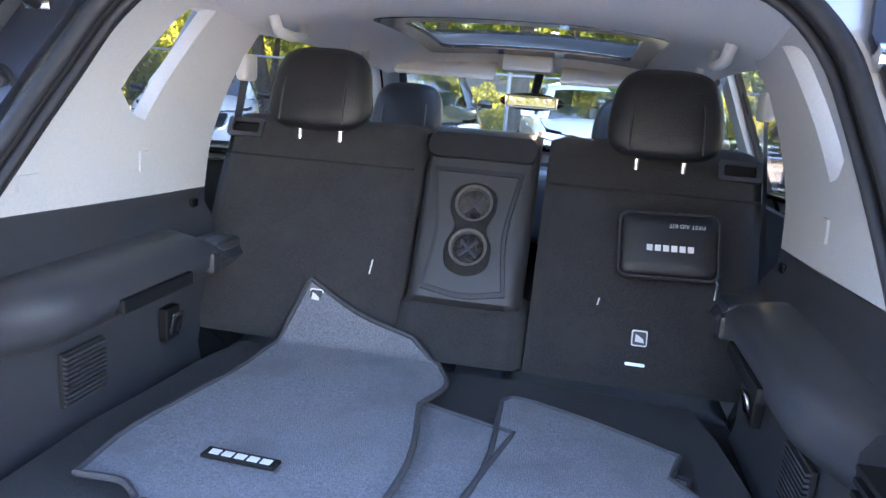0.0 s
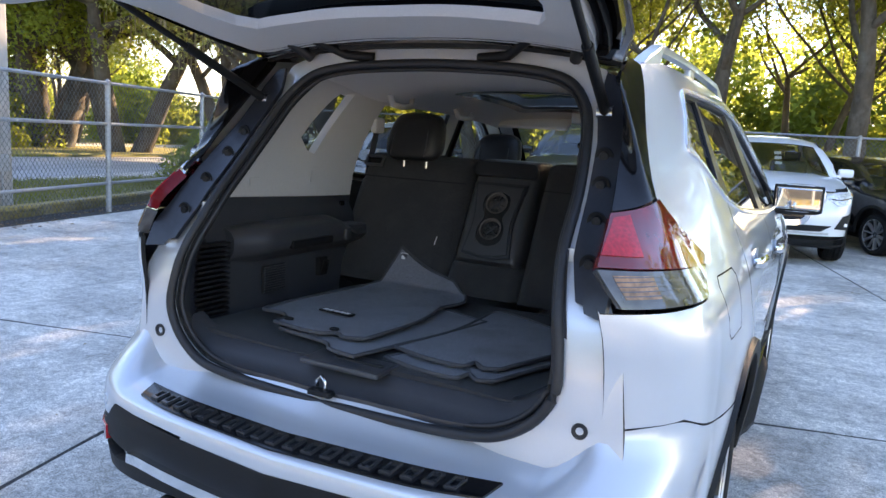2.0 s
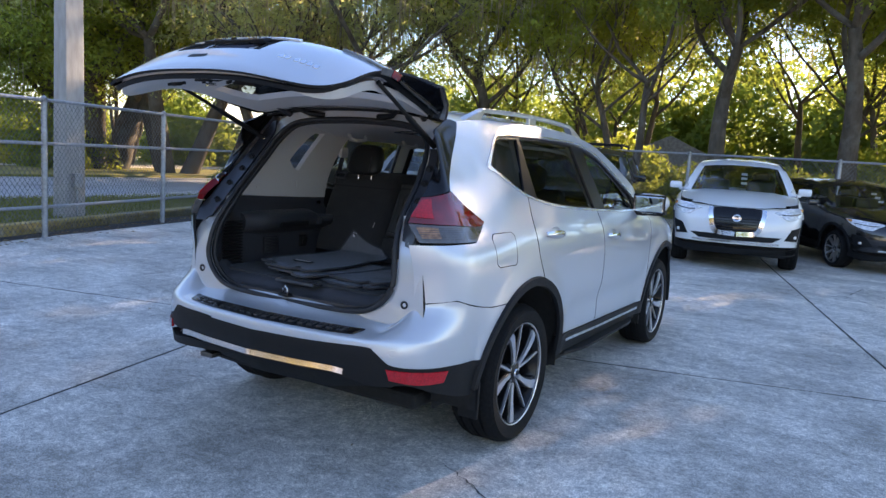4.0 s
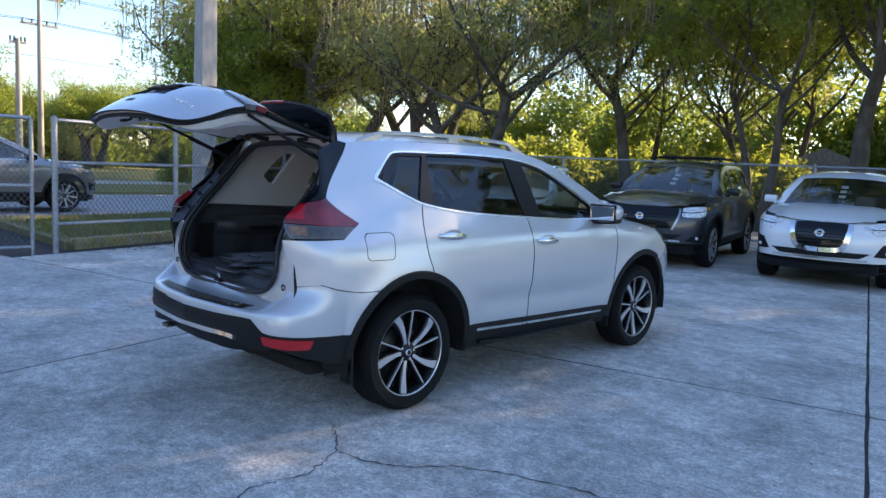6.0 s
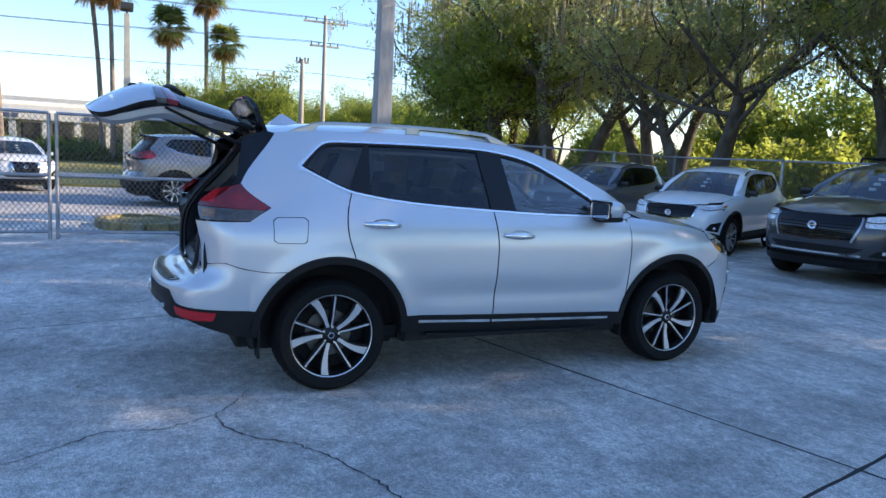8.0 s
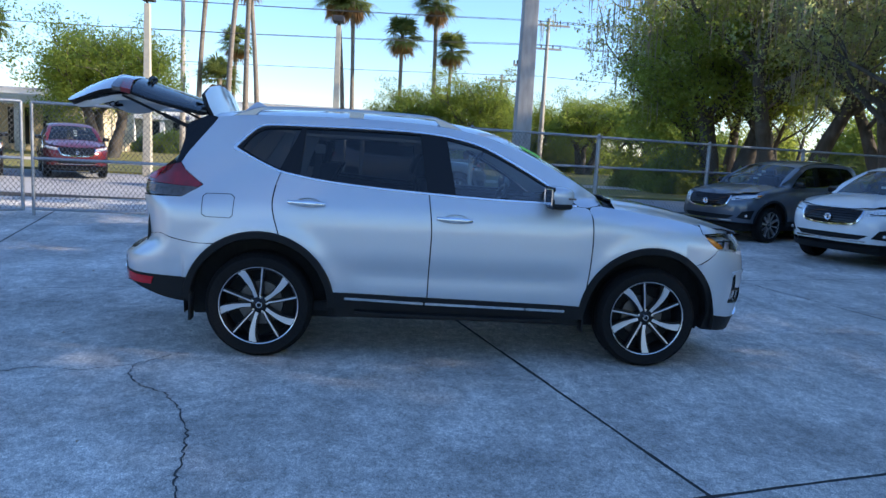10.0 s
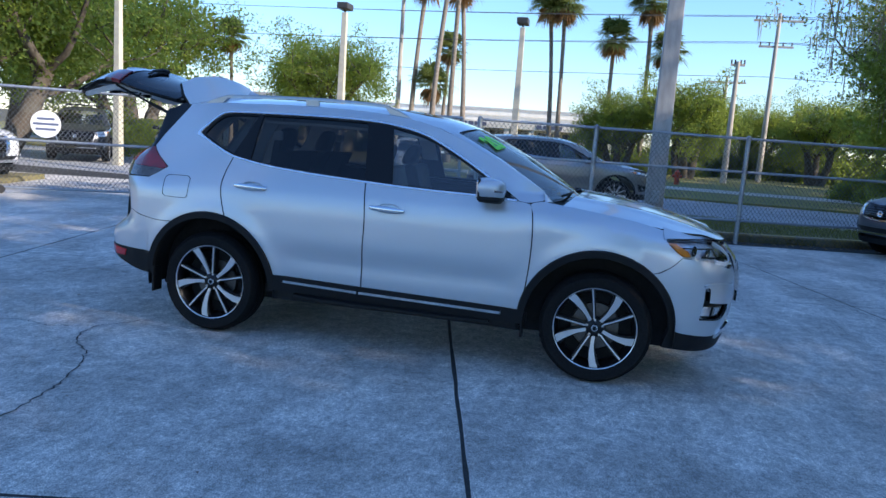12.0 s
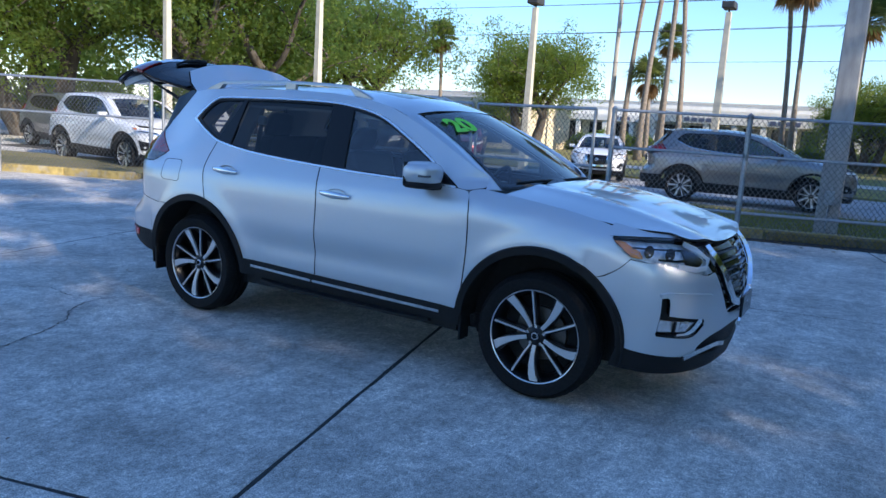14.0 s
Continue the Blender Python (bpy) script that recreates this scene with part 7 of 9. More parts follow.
ys.matrix_world = m @ pose(0, -0.06, 0.008)
ys.parent = suv
tagged(ys, "bright green painted figures on the windscreen")


# ---- tailgate: built shut, then swung up about its hinges ----
HINGE = Vector((0, -0.38, 1.62))
SWING = -64.0
gate_m = Matrix.Translation(HINGE) @ pose(0, 0, 0, SWING) @ Matrix.Translation(-HINGE)
tailgate = new("tailgate")
tailgate.parent = suv
tagged(tailgate, "raised silver tailgate with dark rear window")
GY = Curve1([0.72, 0.76, 0.80, 0.86, 0.95, 1.02, 1.10, 1.17, 1.22, 1.30, 1.45, 1.58, 1.66], [-0.905, -0.920, -0.925, -0.930, -0.935, -0.932, -0.915, -0.880, -0.835, -0.757, -0.625, -0.505, -0.42])

GI = Curve1([0.72, 0.76, 0.80, 0.86, 0.95, 1.1, 1.25, 1.45, 1.60, 1.66], [-0.89, -0.872, -0.845, -0.825, -0.81, -0.775, -0.69, -0.545, -0.43, -0.385])


def gate_skin(x, z):
    return gate_m @ Vector((x, GY(z) + 0.16 * (abs(x) / 0.7) ** 2.6 - 0.0, z))


def gate_in(x, z, d=0.075):
    return gate_m @ Vector((x, GI(z) + 0.13 * (abs(x) / 0.7) ** 2.6 + d - 0.075, z))


def mirrored(half):
    return [Vector(p) for p in half] + [Vector((-p[0], p[1])) for p in half[::-1]]


def gpanel(name, fn, outline, mat, parent, ref=(0, -1.4, 1.2), **k):
    c_ = gate_m @ (Vector((0, 0.6, 1.1)) if k.get("thick", 0.01) > 0 else Vector((0, -2.5, 1.1)))
    k["thick"] = abs(k.get("thick", 0.012))
    return panel(name, fn, outline, mat, parent, inward=tuple(c_), **k)


lower = [(0.0, 0.735), (0.25, 0.738), (0.47, 0.752), (0.585, 0.80), (0.640, 0.90), (0.655, 1.02), (0.66, 1.085)]
lower_o = [Vector(p) for p in spline(lower, 5)] + [Vector(p) for p in ((0.655, 1.10), (0.44, 1.125), (0.44, 1.195), (0.0, 1.205))]
lower_o += [Vector((-p.x, p.y)) for p in lower_o[::-1] if p.x > 0]
recess = [Vector(p) for p in ((0.235, 0.915), (0.255, 1.075), (-0.255, 1.075), (-0.235, 0.915))]
gpanel("outer_panel", gate_skin, lower_o, M_SILVER, tailgate, holes=[recess], step=0.035)
gpanel("plate_recess", lambda x, z: gate_m @ Vector((x, GY(z) + 0.035, z)), [Vector((p.x * 1.04, p.y + (0.01 if p.y > 1 else -0.01))) for p in recess], M_SILVER, tailgate, step=0.05)
P = [Vector((-0.30 + 0.6 * k / 20, 1.088)) for k in range(21)]
ribbon("lamp_bar", [gate_skin(p.x, p.y) for p in P], [(gate_skin(p.x, 1.088) - gate_m @ Vector((p.x, -0.3, 1.0))).normalized() for p in P], 0.022, 0.008, M_SILVER, tailgate)
pk = gpanel("lamp_panel", lambda x, z: gate_m @ Vector((x, GY(z) - 0.004, z)), [Vector(p) for p in ((-0.17, 1.02), (0.17, 1.02), (0.17, 1.065), (0.06, 1.068), (0.045, 1.08), (-0.045, 1.08), (-0.06, 1.068), (-0.17, 1.065))], M_CLAD, tailgate, step=0.05)
for x in (-0.10, 0.10):
    gpanel("plate_lamp", lambda xx, z: gate_m @ Vector((xx, GY(z) - 0.010, z)), rounded(0.026, 0.012, 0.004, 3, x, 1.043), M_SMOKE, pk, step=0.03)
gpanel("camera_eye", lambda xx, z: gate_m @ Vector((xx, GY(z) - 0.012, z)), rounded(0.012, 0.012, 0.011, 4, -0.02, 1.045), M_GLOSSB, pk, step=0.03)
plate = gpanel("number_plate", lambda x, z: gate_m @ Vector((x, GY(0.97) + 0.028, z)), rounded(0.155, 0.078, 0.01, 3, 0, 0.965), M_PLATE, tailgate, step=0.08, label="dealer plate in a dark frame")
fr_o = rounded(0.162, 0.085, 0.012, 3, 0, 0.965)
gpanel("plate_frame", lambda x, z: gate_m @ Vector((x, GY(0.97) + 0.024, z)), fr_o, M_GLOSSB, plate, holes=[rounded(0.145, 0.06, 0.006, 3, 0, 0.965)], step=0.08)
for z, w in ((0.985, 0.10), (0.945, 0.085), (1.026, 0.11)):
    gpanel("print_bar", lambda x, zz: gate_m @ Vector((x, GY(0.97) + 0.020, zz)), rounded(w, 0.012, 0.002, 2, 0, z), M_INK, plate, step=0.08)
gpanel("pull_cup", lambda x, z: gate_skin(x, z), rounded(0.05, 0.014, 0.012, 4, -0.03, 0.845), M_CLAD, tailgate, lift=0.001, step=0.04)
bd = gpanel("rear_badge", gate_skin, rounded(0.045, 0.045, 0.044, 6, 0, 1.15), M_CHROME, tailgate, holes=[rounded(0.034, 0.034, 0.033, 6, 0, 1.15)], lift=0.004, step=0.03, label="plain round chrome badge")
gpanel("badge_bar", gate_skin, rounded(0.055, 0.011, 0.004, 3, 0, 1.15), M_CHROME, bd, lift=0.007, step=0.03)
for k in range(6):
    gpanel("letter_bar", gate_skin, rounded(0.010, 0.012, 0.002, 2, 0.36 + 0.028 * k + (0.015 if k > 1 else 0), 0.895), M_CHROME, tailgate, lift=0.003, step=0.03)
# lamps on the gate
for sx in (1, -1):
    rl = [Vector((sx * x, z)) for x, z in ((0.44, 1.20), (0.66, 1.205), (0.665, 1.155), (0.455, 1.160))]
    sl = [Vector((sx * x, z)) for x, z in ((0.455, 1.157), (0.665, 1.152), (0.655, 1.102), (0.47, 1.12))]
    gl_ = gpanel("gate_lamp", gate_skin, rl, M_REDL, tailgate, lift=0.012, step=0.04, thick=0.03, label="red lamp on the tailgate")
    gpanel("reverse_lens", gate_skin, sl, M_SMOKE, gl_, lift=0.011, step=0.04, thick=0.03)
gl = [(0.0, 1.21), (0.3, 1.209), (0.66, 1.212), (0.655, 1.30), (0.63, 1.43), (0.59, 1.55), (0.4, 1.575), (0.0, 1.585)]
gw = gpanel("rear_window", gate_skin, mirrored(gl), M_GLASSD, tailgate, step=0.06, thick=0.005)
gw.visible_shadow = False
gb_in = [(0.0, 1.245), (0.3, 1.243), (0.56, 1.245), (0.565, 1.33), (0.545, 1.45), (0.51, 1.53), (0.3, 1.548), (0.0, 1.552)]
gpanel("window_border", gate_skin, mirrored(gl), M_GLOSSB, tailgate, holes=[mirrored(gb_in)], step=0.06, lift=-0.006)
wp = lambda x, z, d: gate_m @ Vector((x, GY(z) + 0.16 * (abs(x) / 0.7) ** 2.6 - d, z))
wip = tube_obj("rear_wiper", [wp(0.0, 1.235, 0.02), wp(0.10, 1.243, 0.03), wp(0.26, 1.262, 0.028), wp(0.36, 1.275, 0.018)], [0.020, 0.016, 0.012, 0.007], M_CLAD, tailgate, 8, label="black rear wiper arm")
tube_obj("wiper_blade", [wp(0.04, 1.250, 0.014), wp(0.22, 1.272, 0.014), wp(0.37, 1.288, 0.012)], 0.008, M_RUBBER, wip, 6)
# spoiler


def spoil(x, t):
    y = -0.40 - 0.21 * t
    z = 1.655 + 0.012 * t - 0.035 * (abs(x) / 0.6) ** 2.2
    return gate_m @ Vector((x, y + 0.06 * (abs(x) / 0.6) ** 2, z))


gpanel("spoiler", spoil, mirrored([(0.0, 0.0), (0.3, 0.0), (0.57, 0.04), (0.60, 0.45), (0.585, 0.85), (0.4, 0.97), (0.0, 1.0)]), M_SILVER, tailgate, step=0.05, thick=0.02)
gpanel("spoiler_underside", lambda x, t: spoil(x, t) + (gate_m.to_3x3() @ Vector((0, 0.0, -0.035 + 0.02 * t))), mirrored([(0.0, 0.1), (0.3, 0.1), (0.55, 0.12), (0.585, 0.45), (0.57, 0.85), (0.4, 0.95), (0.0, 0.985)]), M_GLOSSB, tailgate, step=0.06)
gpanel("high_brake_lamp", lambda x, z: spoil(x, 1.0) + gate_m.to_3x3() @ Vector((0, -0.006, z)), rounded(0.12, 0.010, 0.006, 3, 0, -0.014), M_REFL, tailgate, step=0.05)
# inner trim: pale lower panel, dark surround
it = [(0.0, 0.750), (0.25, 0.753), (0.45, 0.768), (0.545, 0.82), (0.585, 0.92), (0.575, 1.05), (0.57, 1.17), (0.0, 1.18)]
gpanel("inner_panel", gate_in, mirrored([tuple(q) for q in spline(it[:-1], 4)] + it[-1:]), M_TRIMG, tailgate, step=0.05, thick=-0.04, label="pale grey inner panel")
fr_ = [(0.0, 1.17), (0.57, 1.17), (0.565, 1.35), (0.545, 1.47), (0.50, 1.565), (0.3, 1.60), (0.0, 1.607)]
gpanel("inner_frame", gate_in, mirrored(fr_[:1] + [tuple(q) for q in spline(fr_[1:], 4)]), M_TRIMG, tailgate, holes=[mirrored([(0.0, 1.25), (0.3, 1.25), (0.48, 1.255), (0.48, 1.33), (0.455, 1.41), (0.42, 1.455), (0.3, 1.468), (0.0, 1.472)])], step=0.05, thick=-0.03)
rim_o = [(0.0, 0.742), (0.25, 0.745), (0.46, 0.760), (0.570, 0.81), (0.615, 0.91), (0.625, 1.05), (0.62, 1.2), (0.61, 1.35), (0.585, 1.48), (0.53, 1.57), (0.3, 1.60), (0.0, 1.607)]
gpanel("gate_edge", lambda x, z: gate_m @ Vector((x, GY(z) + 0.15 * (abs(x) / 0.7) ** 2.6 + 0.03, z)), mirrored([tuple(q) for q in spline(rim_o, 4)]), M_CLAD, tailgate, holes=[mirrored([(p[0] * 0.965, 1.18 + (p[1] - 1.18) * 0.978) for p in spline(rim_o, 4)])], step=0.05, thick=0.02)
lt = gpanel("latch", lambda x, z: gate_in(x, z, 0.082), [Vector(p) for p in ((-0.045, 0.80), (0.035, 0.80), (0.055, 0.83), (0.03, 0.875), (-0.045, 0.875))], M_CLAD, tailgate, step=0.03, thick=-0.03, label="black tailgate latch")
gpanel("latch_claw", lambda x, z: gate_in(x, z, 0.088), rounded(0.008, 0.022, 0.004, 3, 0, 0.838), M_STEEL, lt, step=0.02)
gpanel("grab_cup", lambda x, z: gate_in(x, z, 0.079), rounded(0.062, 0.024, 0.012, 4, 0.20, 0.845), M_CLAD, tailgate, holes=[rounded(0.05, 0.016, 0.008, 4, 0.20, 0.845)], step=0.03)
gpanel("grab_hollow", lambda x, z: gate_in(x, z, 0.072), rounded(0.052, 0.018, 0.008, 4, 0.20, 0.845), M_WELL_SHADE, tailgate, step=0.03)
gpanel("close_button", lambda x, z: gate_in(x, z, 0.08), rounded(0.034, 0.024, 0.010, 4, -0.21, 0.845), M_CLAD, tailgate, step=0.03)
gpanel("button_cap", lambda x, z: gate_in(x, z, 0.083), rounded(0.018, 0.012, 0.005, 4, -0.21, 0.845), M_GLOSSB, tailgate, step=0.03)
for x, z in ((-0.075, 0.87), (-0.06, 0.89), (0.06, 0.885), (0.075, 0.86)):
    gpanel("screw_cap", lambda xx, zz: gate_in(xx, zz, 0.08), rounded(0.008, 0.008, 0.0075, 4, x, z), M_CLAD, tailgate, step=0.02)
# hinges and power struts
for sx in (1, -1):
    a = Vector((sx * 0.26, -0.37, 1.618))
    b = gate_m @ Vector((sx * 0.46, -0.50, 1.53))
    tube_obj("hinge_arm", [Vector((sx * 0.17, -0.36, 1.612)), a, a.lerp(b, 0.5) + Vector((0, 0, 0.01)), b], 0.014, M_CLAD, suv, 8)
    s0 = Vector((sx * 0.540 + 0.013, -0.425, 1.475))
    s1 = gate_in(sx * 0.60, 1.13, 0.03)
    stt = tube_obj("gate_strut", [s0, s0.lerp(s1, 0.52)], 0.0135, M_CLAD, suv, 10, label="black power strut")
    tube_obj("strut_rod", [s0.lerp(s1, 0.5), s1], 0.009, M_CLAD, stt, 10)
    tube_obj("strut_joint", [s0 + Vector((-sx * 0.02, 0, 0)), s0 + Vector((sx * 0.02, 0, 0))], 0.018, M_STEEL, stt, 10)
    tube_obj("cable_boot", [tail_plane(sx * 0.42, 1.60) + Vector((0, -0.01, 0.01)), tail_plane(sx * 0.45, 1.62) + Vector((0, -0.09, 0.03)), gate_in(sx * 0.49, 1.54, 0.04)], 0.017, M_SEAL, suv, 8)

# ---- load bay ----
SB = lambda z: 0.156 + (z - 0.93) * 0.49
FLOOR_Z = 0.800
cf = [Vector(p) for p in ((-0.54, -0.70), (0.54, -0.70), (0.56, -0.30), (0.53, 0.0), (0.50, 0.14), (-0.50, 0.14), (-0.53, 0.0), (-0.56, -0.30))]
panel("load_floor", lambda x, y: Vector((x, y, FLOOR_Z + 0.004 * math.sin(x * 9) * math.sin(y * 7))), cf, M_CARPET, suv, step=0.06, thick=0.03, inward=(0, -0.3, 0.2))
sc = [Vector(p) for p in ((-0.50, -0.765), (-0.3, -0.782), (0, -0.788), (0.34, -0.782), (0.55, -0.765), (0.585, -0.70), (0.585, -0.66), (-0.54, -0.66), (-0.54, -0.70))]
panel("sill_plate", lambda x, y: Vector((x, y, 0.745 + 0.05 * step01((y + 0.79) / 0.1) + 0.06 * step01((abs(x) - 0.45) / 0.14))), sc, M_TRIMB, suv, step=0.03, thick=0.04, inward=(0, -0.7, 0.2), label="charcoal plastic load sill")
lid = part("floor_lid", boxed(-0.10, 0.14, -0.765, -0.655, 0.792, 0.808, bevel=0.008), M_TRIMB, suv, "charcoal lid with a pull slot")
part("lid_slot", boxed(-0.02, 0.12, -0.715, -0.700, 0.807, 0.812, bevel=0.002), M_WELL_SHADE, lid)
h = Heap()
h.tube([(-0.012, -0.80, 0.735), (-0.012, -0.80, 0.775), (0.0, -0.80, 0.787), (0.012, -0.80, 0.775), (0.012, -0.80, 0.735)], 0.005, 8)
h.link("striker", M_STEEL, suv, "bright steel striker loop", smooth=True)
part("striker_cup", boxed(-0.035, 0.035, -0.815, -0.785, 0.735, 0.752, bevel=0.008), M_CLAD, suv)


def inner(k0):
    """Lining of the load bay's side: k0 is the sign of x."""
    XI = Curve1([0.74, 0.82, 0.95, 1.04, 1.12, 1.2, 1.35, 1.5, 1.58], [0.575, 0.59, 0.60, 0.605, 0.655, 0.655, 0.63, 0.575, 0.53])

    OX = Curve1([0.70, 0.75, 0.80, 0.87, 0.95, 1.05, 1.15, 1.28, 1.40, 1.49, 1.555, 1.59], [0.30, 0.46, 0.53, 0.568, 0.566, 0.549, 0.530, 0.520, 0.500, 0.472, 0.41, 0.30])

    def fn(y, z):
        # the lining draws in to meet the tail opening
        t = step01((YR(z) + 0.16 - y) / 0.13)
        return Vector((k0 * (XI(z) * (1 - t) + (max(0.47, OX(z)) - 0.006) * t) + CX * t, y, z))
    return fn


for sx in (-1, 1):
    fn = inner(sx)
    rearline = [(YR(z) + 0.004, z) for z in (1.135, 1.25, 1.35, 1.45, 1.53, 1.565)]
    up = loop2([(YR(1.135) + 0.004, 1.165), (-0.45, 1.158), (0.0, 1.142), (0.25, 1.136)], [(0.25, 1.136), (0.285, 1.30), (0.325, 1.42), (0.385, 1.565)], [(0.385, 1.57), (0.0, 1.578), (-0.29, 1.568)], rearline[::-1], n=4)
    qh = loop2([(-0.11, 1.36), (-0.075, 1.415), (-0.01, 1.495), (0.03, 1.525)], [(0.03, 1.525), (0.12, 1.53)], [(0.12, 1.53), (0.06, 1.42), (-0.015, 1.30)], [(-0.015, 1.30), (-0.06, 1.315), (-0.11, 1.36)], n=4)
    panel("pillar_lining", fn, up, M_TRIMG, suv, holes=[qh], step=0.04, thick=0.03, inward=(sx * 3, 0, 1.3), label="pale grey pillar lining")
    dn = loop2([(YR(1.0) + 0.004, 0.76), (YR(1.0) + 0.004, 1.0), (YR(1.135) + 0.004, 1.163)], [(YR(1.135) + 0.004, 1.163), (-0.45, 1.156), (0.0, 1.140), (0.25, 1.134)], [(0.25, 1.134), (0.20, 1.0), (0.10, 0.80)], [(0.10, 0.76), (-0.4, 0.76)], n=4)
    lw = panel("lower_lining", fn, dn, M_TRIMB, suv, step=0.04, thick=0.02, inward=(sx * 3, 0, 1.0), label="charcoal plastic side lining")
    # wheelhouse shelf with a rounded lip
    prof = [(0.66, 1.075), (0.60, 1.072), (0.545, 1.060), (0.52, 1.035), (0.522, 1.000), (0.545, 0.972), (0.585, 0.955), (0.60, 0.94)]
    bm = bmesh.new()
    rows = []
    for k in range(22):
        y = -0.50 + 0.70 * k / 21
        ease = 0.62 + 0.38 * step01((y + 0.50) / 0.14)
        drop = 0.035 * step01((y - 0.02) / 0.1)
        rows.append([bm.verts.new((sx * (0.66 - (0.66 - px2) * ease), y, pz2 - drop * (pz2 > 1.0) - 0.012 * (1 - ease))) for px2, pz2 in prof])
    for a, b in zip(rows, rows[1:]):
        for j in range(len(prof) - 1):
            bm.faces.new((a[j], a[j + 1], b[j + 1], b[j]))
    bm.faces.new(rows[0])
    bm.faces.new(rows[-1][::-1])
    sh = part("wheelhouse_shelf", bm, M_TRIMB, suv, "moulded charcoal shelf over the wheel", smooth=True, auto=50)
    part("shelf_notch", boxed(min(sx * 0.512, sx * 0.535), max(sx * 0.512, sx * 0.535), -0.28, -0.05, 0.985, 1.012, bevel=0.006), M_CLAD, sh)
    part("bag_hook", boxed(min(sx * 0.512, sx * 0.545), max(sx * 0.512, sx * 0.545), 0.03, 0.065, 0.985, 1.03, bevel=0.008), M_TRIMB, sh)
    part("shelf_end", boxed(min(sx * 0.535, sx * 0.64), max(sx * 0.535, sx * 0.64), 0.10, 0.22, 0.99, 1.035, bevel=0.015), M_TRIMB, sh)
    # vent grille slats
    vg = part("vent_grille", boxed(min(sx * 0.585, sx * 0.593), max(sx * 0.585, sx * 0.593), -0.345, -0.235, 0.828, 0.925, bevel=0.002), M_WELL_SHADE, lw)
    for k in range(11):
        part("vent_slat", boxed(min(sx * 0.577, sx * 0.589), max(sx * 0.577, sx * 0.589), -0.343, -0.237, 0.831 + 0.0085 * k, 0.8355 + 0.0085 * k), M_TRIMB, lw)
    for k in range(15):
        part("ribbed_slat", boxed(min(sx * 0.560, sx * 0.592), max(sx * 0.560, sx * 0.592), -0.66, -0.53, 0.80 + 0.016 * k, 0.807 + 0.016 * k), M_CLAD, lw)
    # lashing loop
    h = Heap()
    h.tube([(sx * 0.575, -0.035, 0.865), (sx * 0.565, -0.035, 0.905), (sx * 0.565, -0.005, 0.905), (sx * 0.575, -0.005, 0.865)], 0.005, 8)
    h.link("lashing_loop", M_STEEL, lw, "bright lashing loop", smooth=True)
    part("loop_cup", boxed(min(sx * 0.575, sx * 0.597), max(sx * 0.575, sx * 0.597), -0.045, 0.005, 0.85, 0.92, bevel=0.005), M_CLAD, lw)
    for nm, y0, z0, hw_, hh_ in (("coat_hook", 0.0, 1.215, 0.017, 0.022), ("trim_cap", -0.32, 1.205, 0.028, 0.013)):
        panel(nm, lambda y, z: fn(y, z) - Vector((sx * 0.005, 0, 0)), rounded(hw_, hh_, 0.006, 3, y0, z0), M_TRIMG, suv, step=0.03, inward=(sx * 3, 0, 1.3))
    part("socket", boxed(min(sx * 0.642, sx * 0.652), max(sx * 0.642, sx * 0.652), 0.17, 0.20, 1.095, 1.115, bevel=0.004), M_GLOSSB, lw)
    # seat belt
    a, b = Vector((sx * 0.605, 0.36, 1.42)), Vector((sx * 0.65, 0.30, 1.00))
    h = Heap()
    w = Vector((0, 0.024, 0.008))
    h.quads(np.array([[tuple(a - w), tuple(a + w), tuple(b + w), tuple(b - w)]]))
    sbelt = h.link("seat_belt", M_TRIMB, suv, "dark grey seat belt")
    part("belt_guide", boxed(a.x - 0.015, a.x + 0.015, a.y - 0.035, a.y + 0.035, a.z - 0.03, a.z + 0.035, bevel=0.012), M_TRIMG, sbelt)
    # cabin side lining further forward, with door openings for the glass
    cab = loop2([(0.26, 1.136), (1.0, 1.135), (2.1, 1.11)], [(2.1, 0.4), (0.56, 0.4)], arch(0, 0.545, 8, 66, 8), n=3)
    panel("door_lining", lambda y, z, k=sx: Vector((k * (skin(y, z).x - 0.075), y, z)), cab, M_TRIMB, suv, step=0.10, inward=(sx * 3, 1, 0.8))
    bp = [Vector(p) for p in ((1.13, 1.12), (1.27, 1.12), (1.19, 1.57), (1.05, 1.57))]
    panel("centre_pillar", lambda y, z, k=sx: Vector((k * (skin(y, z).x - 0.05), y, z)), bp, M_TRIMG, suv, step=0.06, thick=0.02, inward=(sx * 3, 1, 1.3))
    bp = [Vector(p) for p in ((0.13, 1.24), (0.24, 1.24), (0.275, 1.56), (0.20, 1.56))]
    panel("rear_pillar", lambda y, z, k=sx: Vector((k * (skin(y, z).x - 0.04), y, z)), bp, M_TRIMG, suv, step=0.06, thick=0.02, inward=(sx * 3, 1, 1.3))
    # roof edge lining
    bp = loop2([(0.2, 1.545), (1.0, 1.545), (1.45, 1.49), (1.9, 1.265), (2.2, 1.12)], [(2.26, 1.16), (1.98, 1.33), (1.50, 1.56), (1.0, 1.60), (0.2, 1.60)], n=4)
    panel("roof_edge_lining", lambda y, z, k=sx: Vector((k * (skin(y, z).x - 0.035), y, z)), bp, M_TRIMG, suv, step=0.06, thick=0.015, inward=(sx * 3, 1, 1.3))

# headliner with the sunroof opening
hln = [Vector(p) for p in ((-0.52, -0.30), (0.52, -0.30), (0.60, 0.0), (0.60, 1.2), (0.56, 1.50), (0, 1.56), (-0.56, 1.50), (-0.60, 1.2), (-0.60, 0.0))]
sro = rounded(0.345, 0.36, 0.05, 5, 0.03, 0.90)


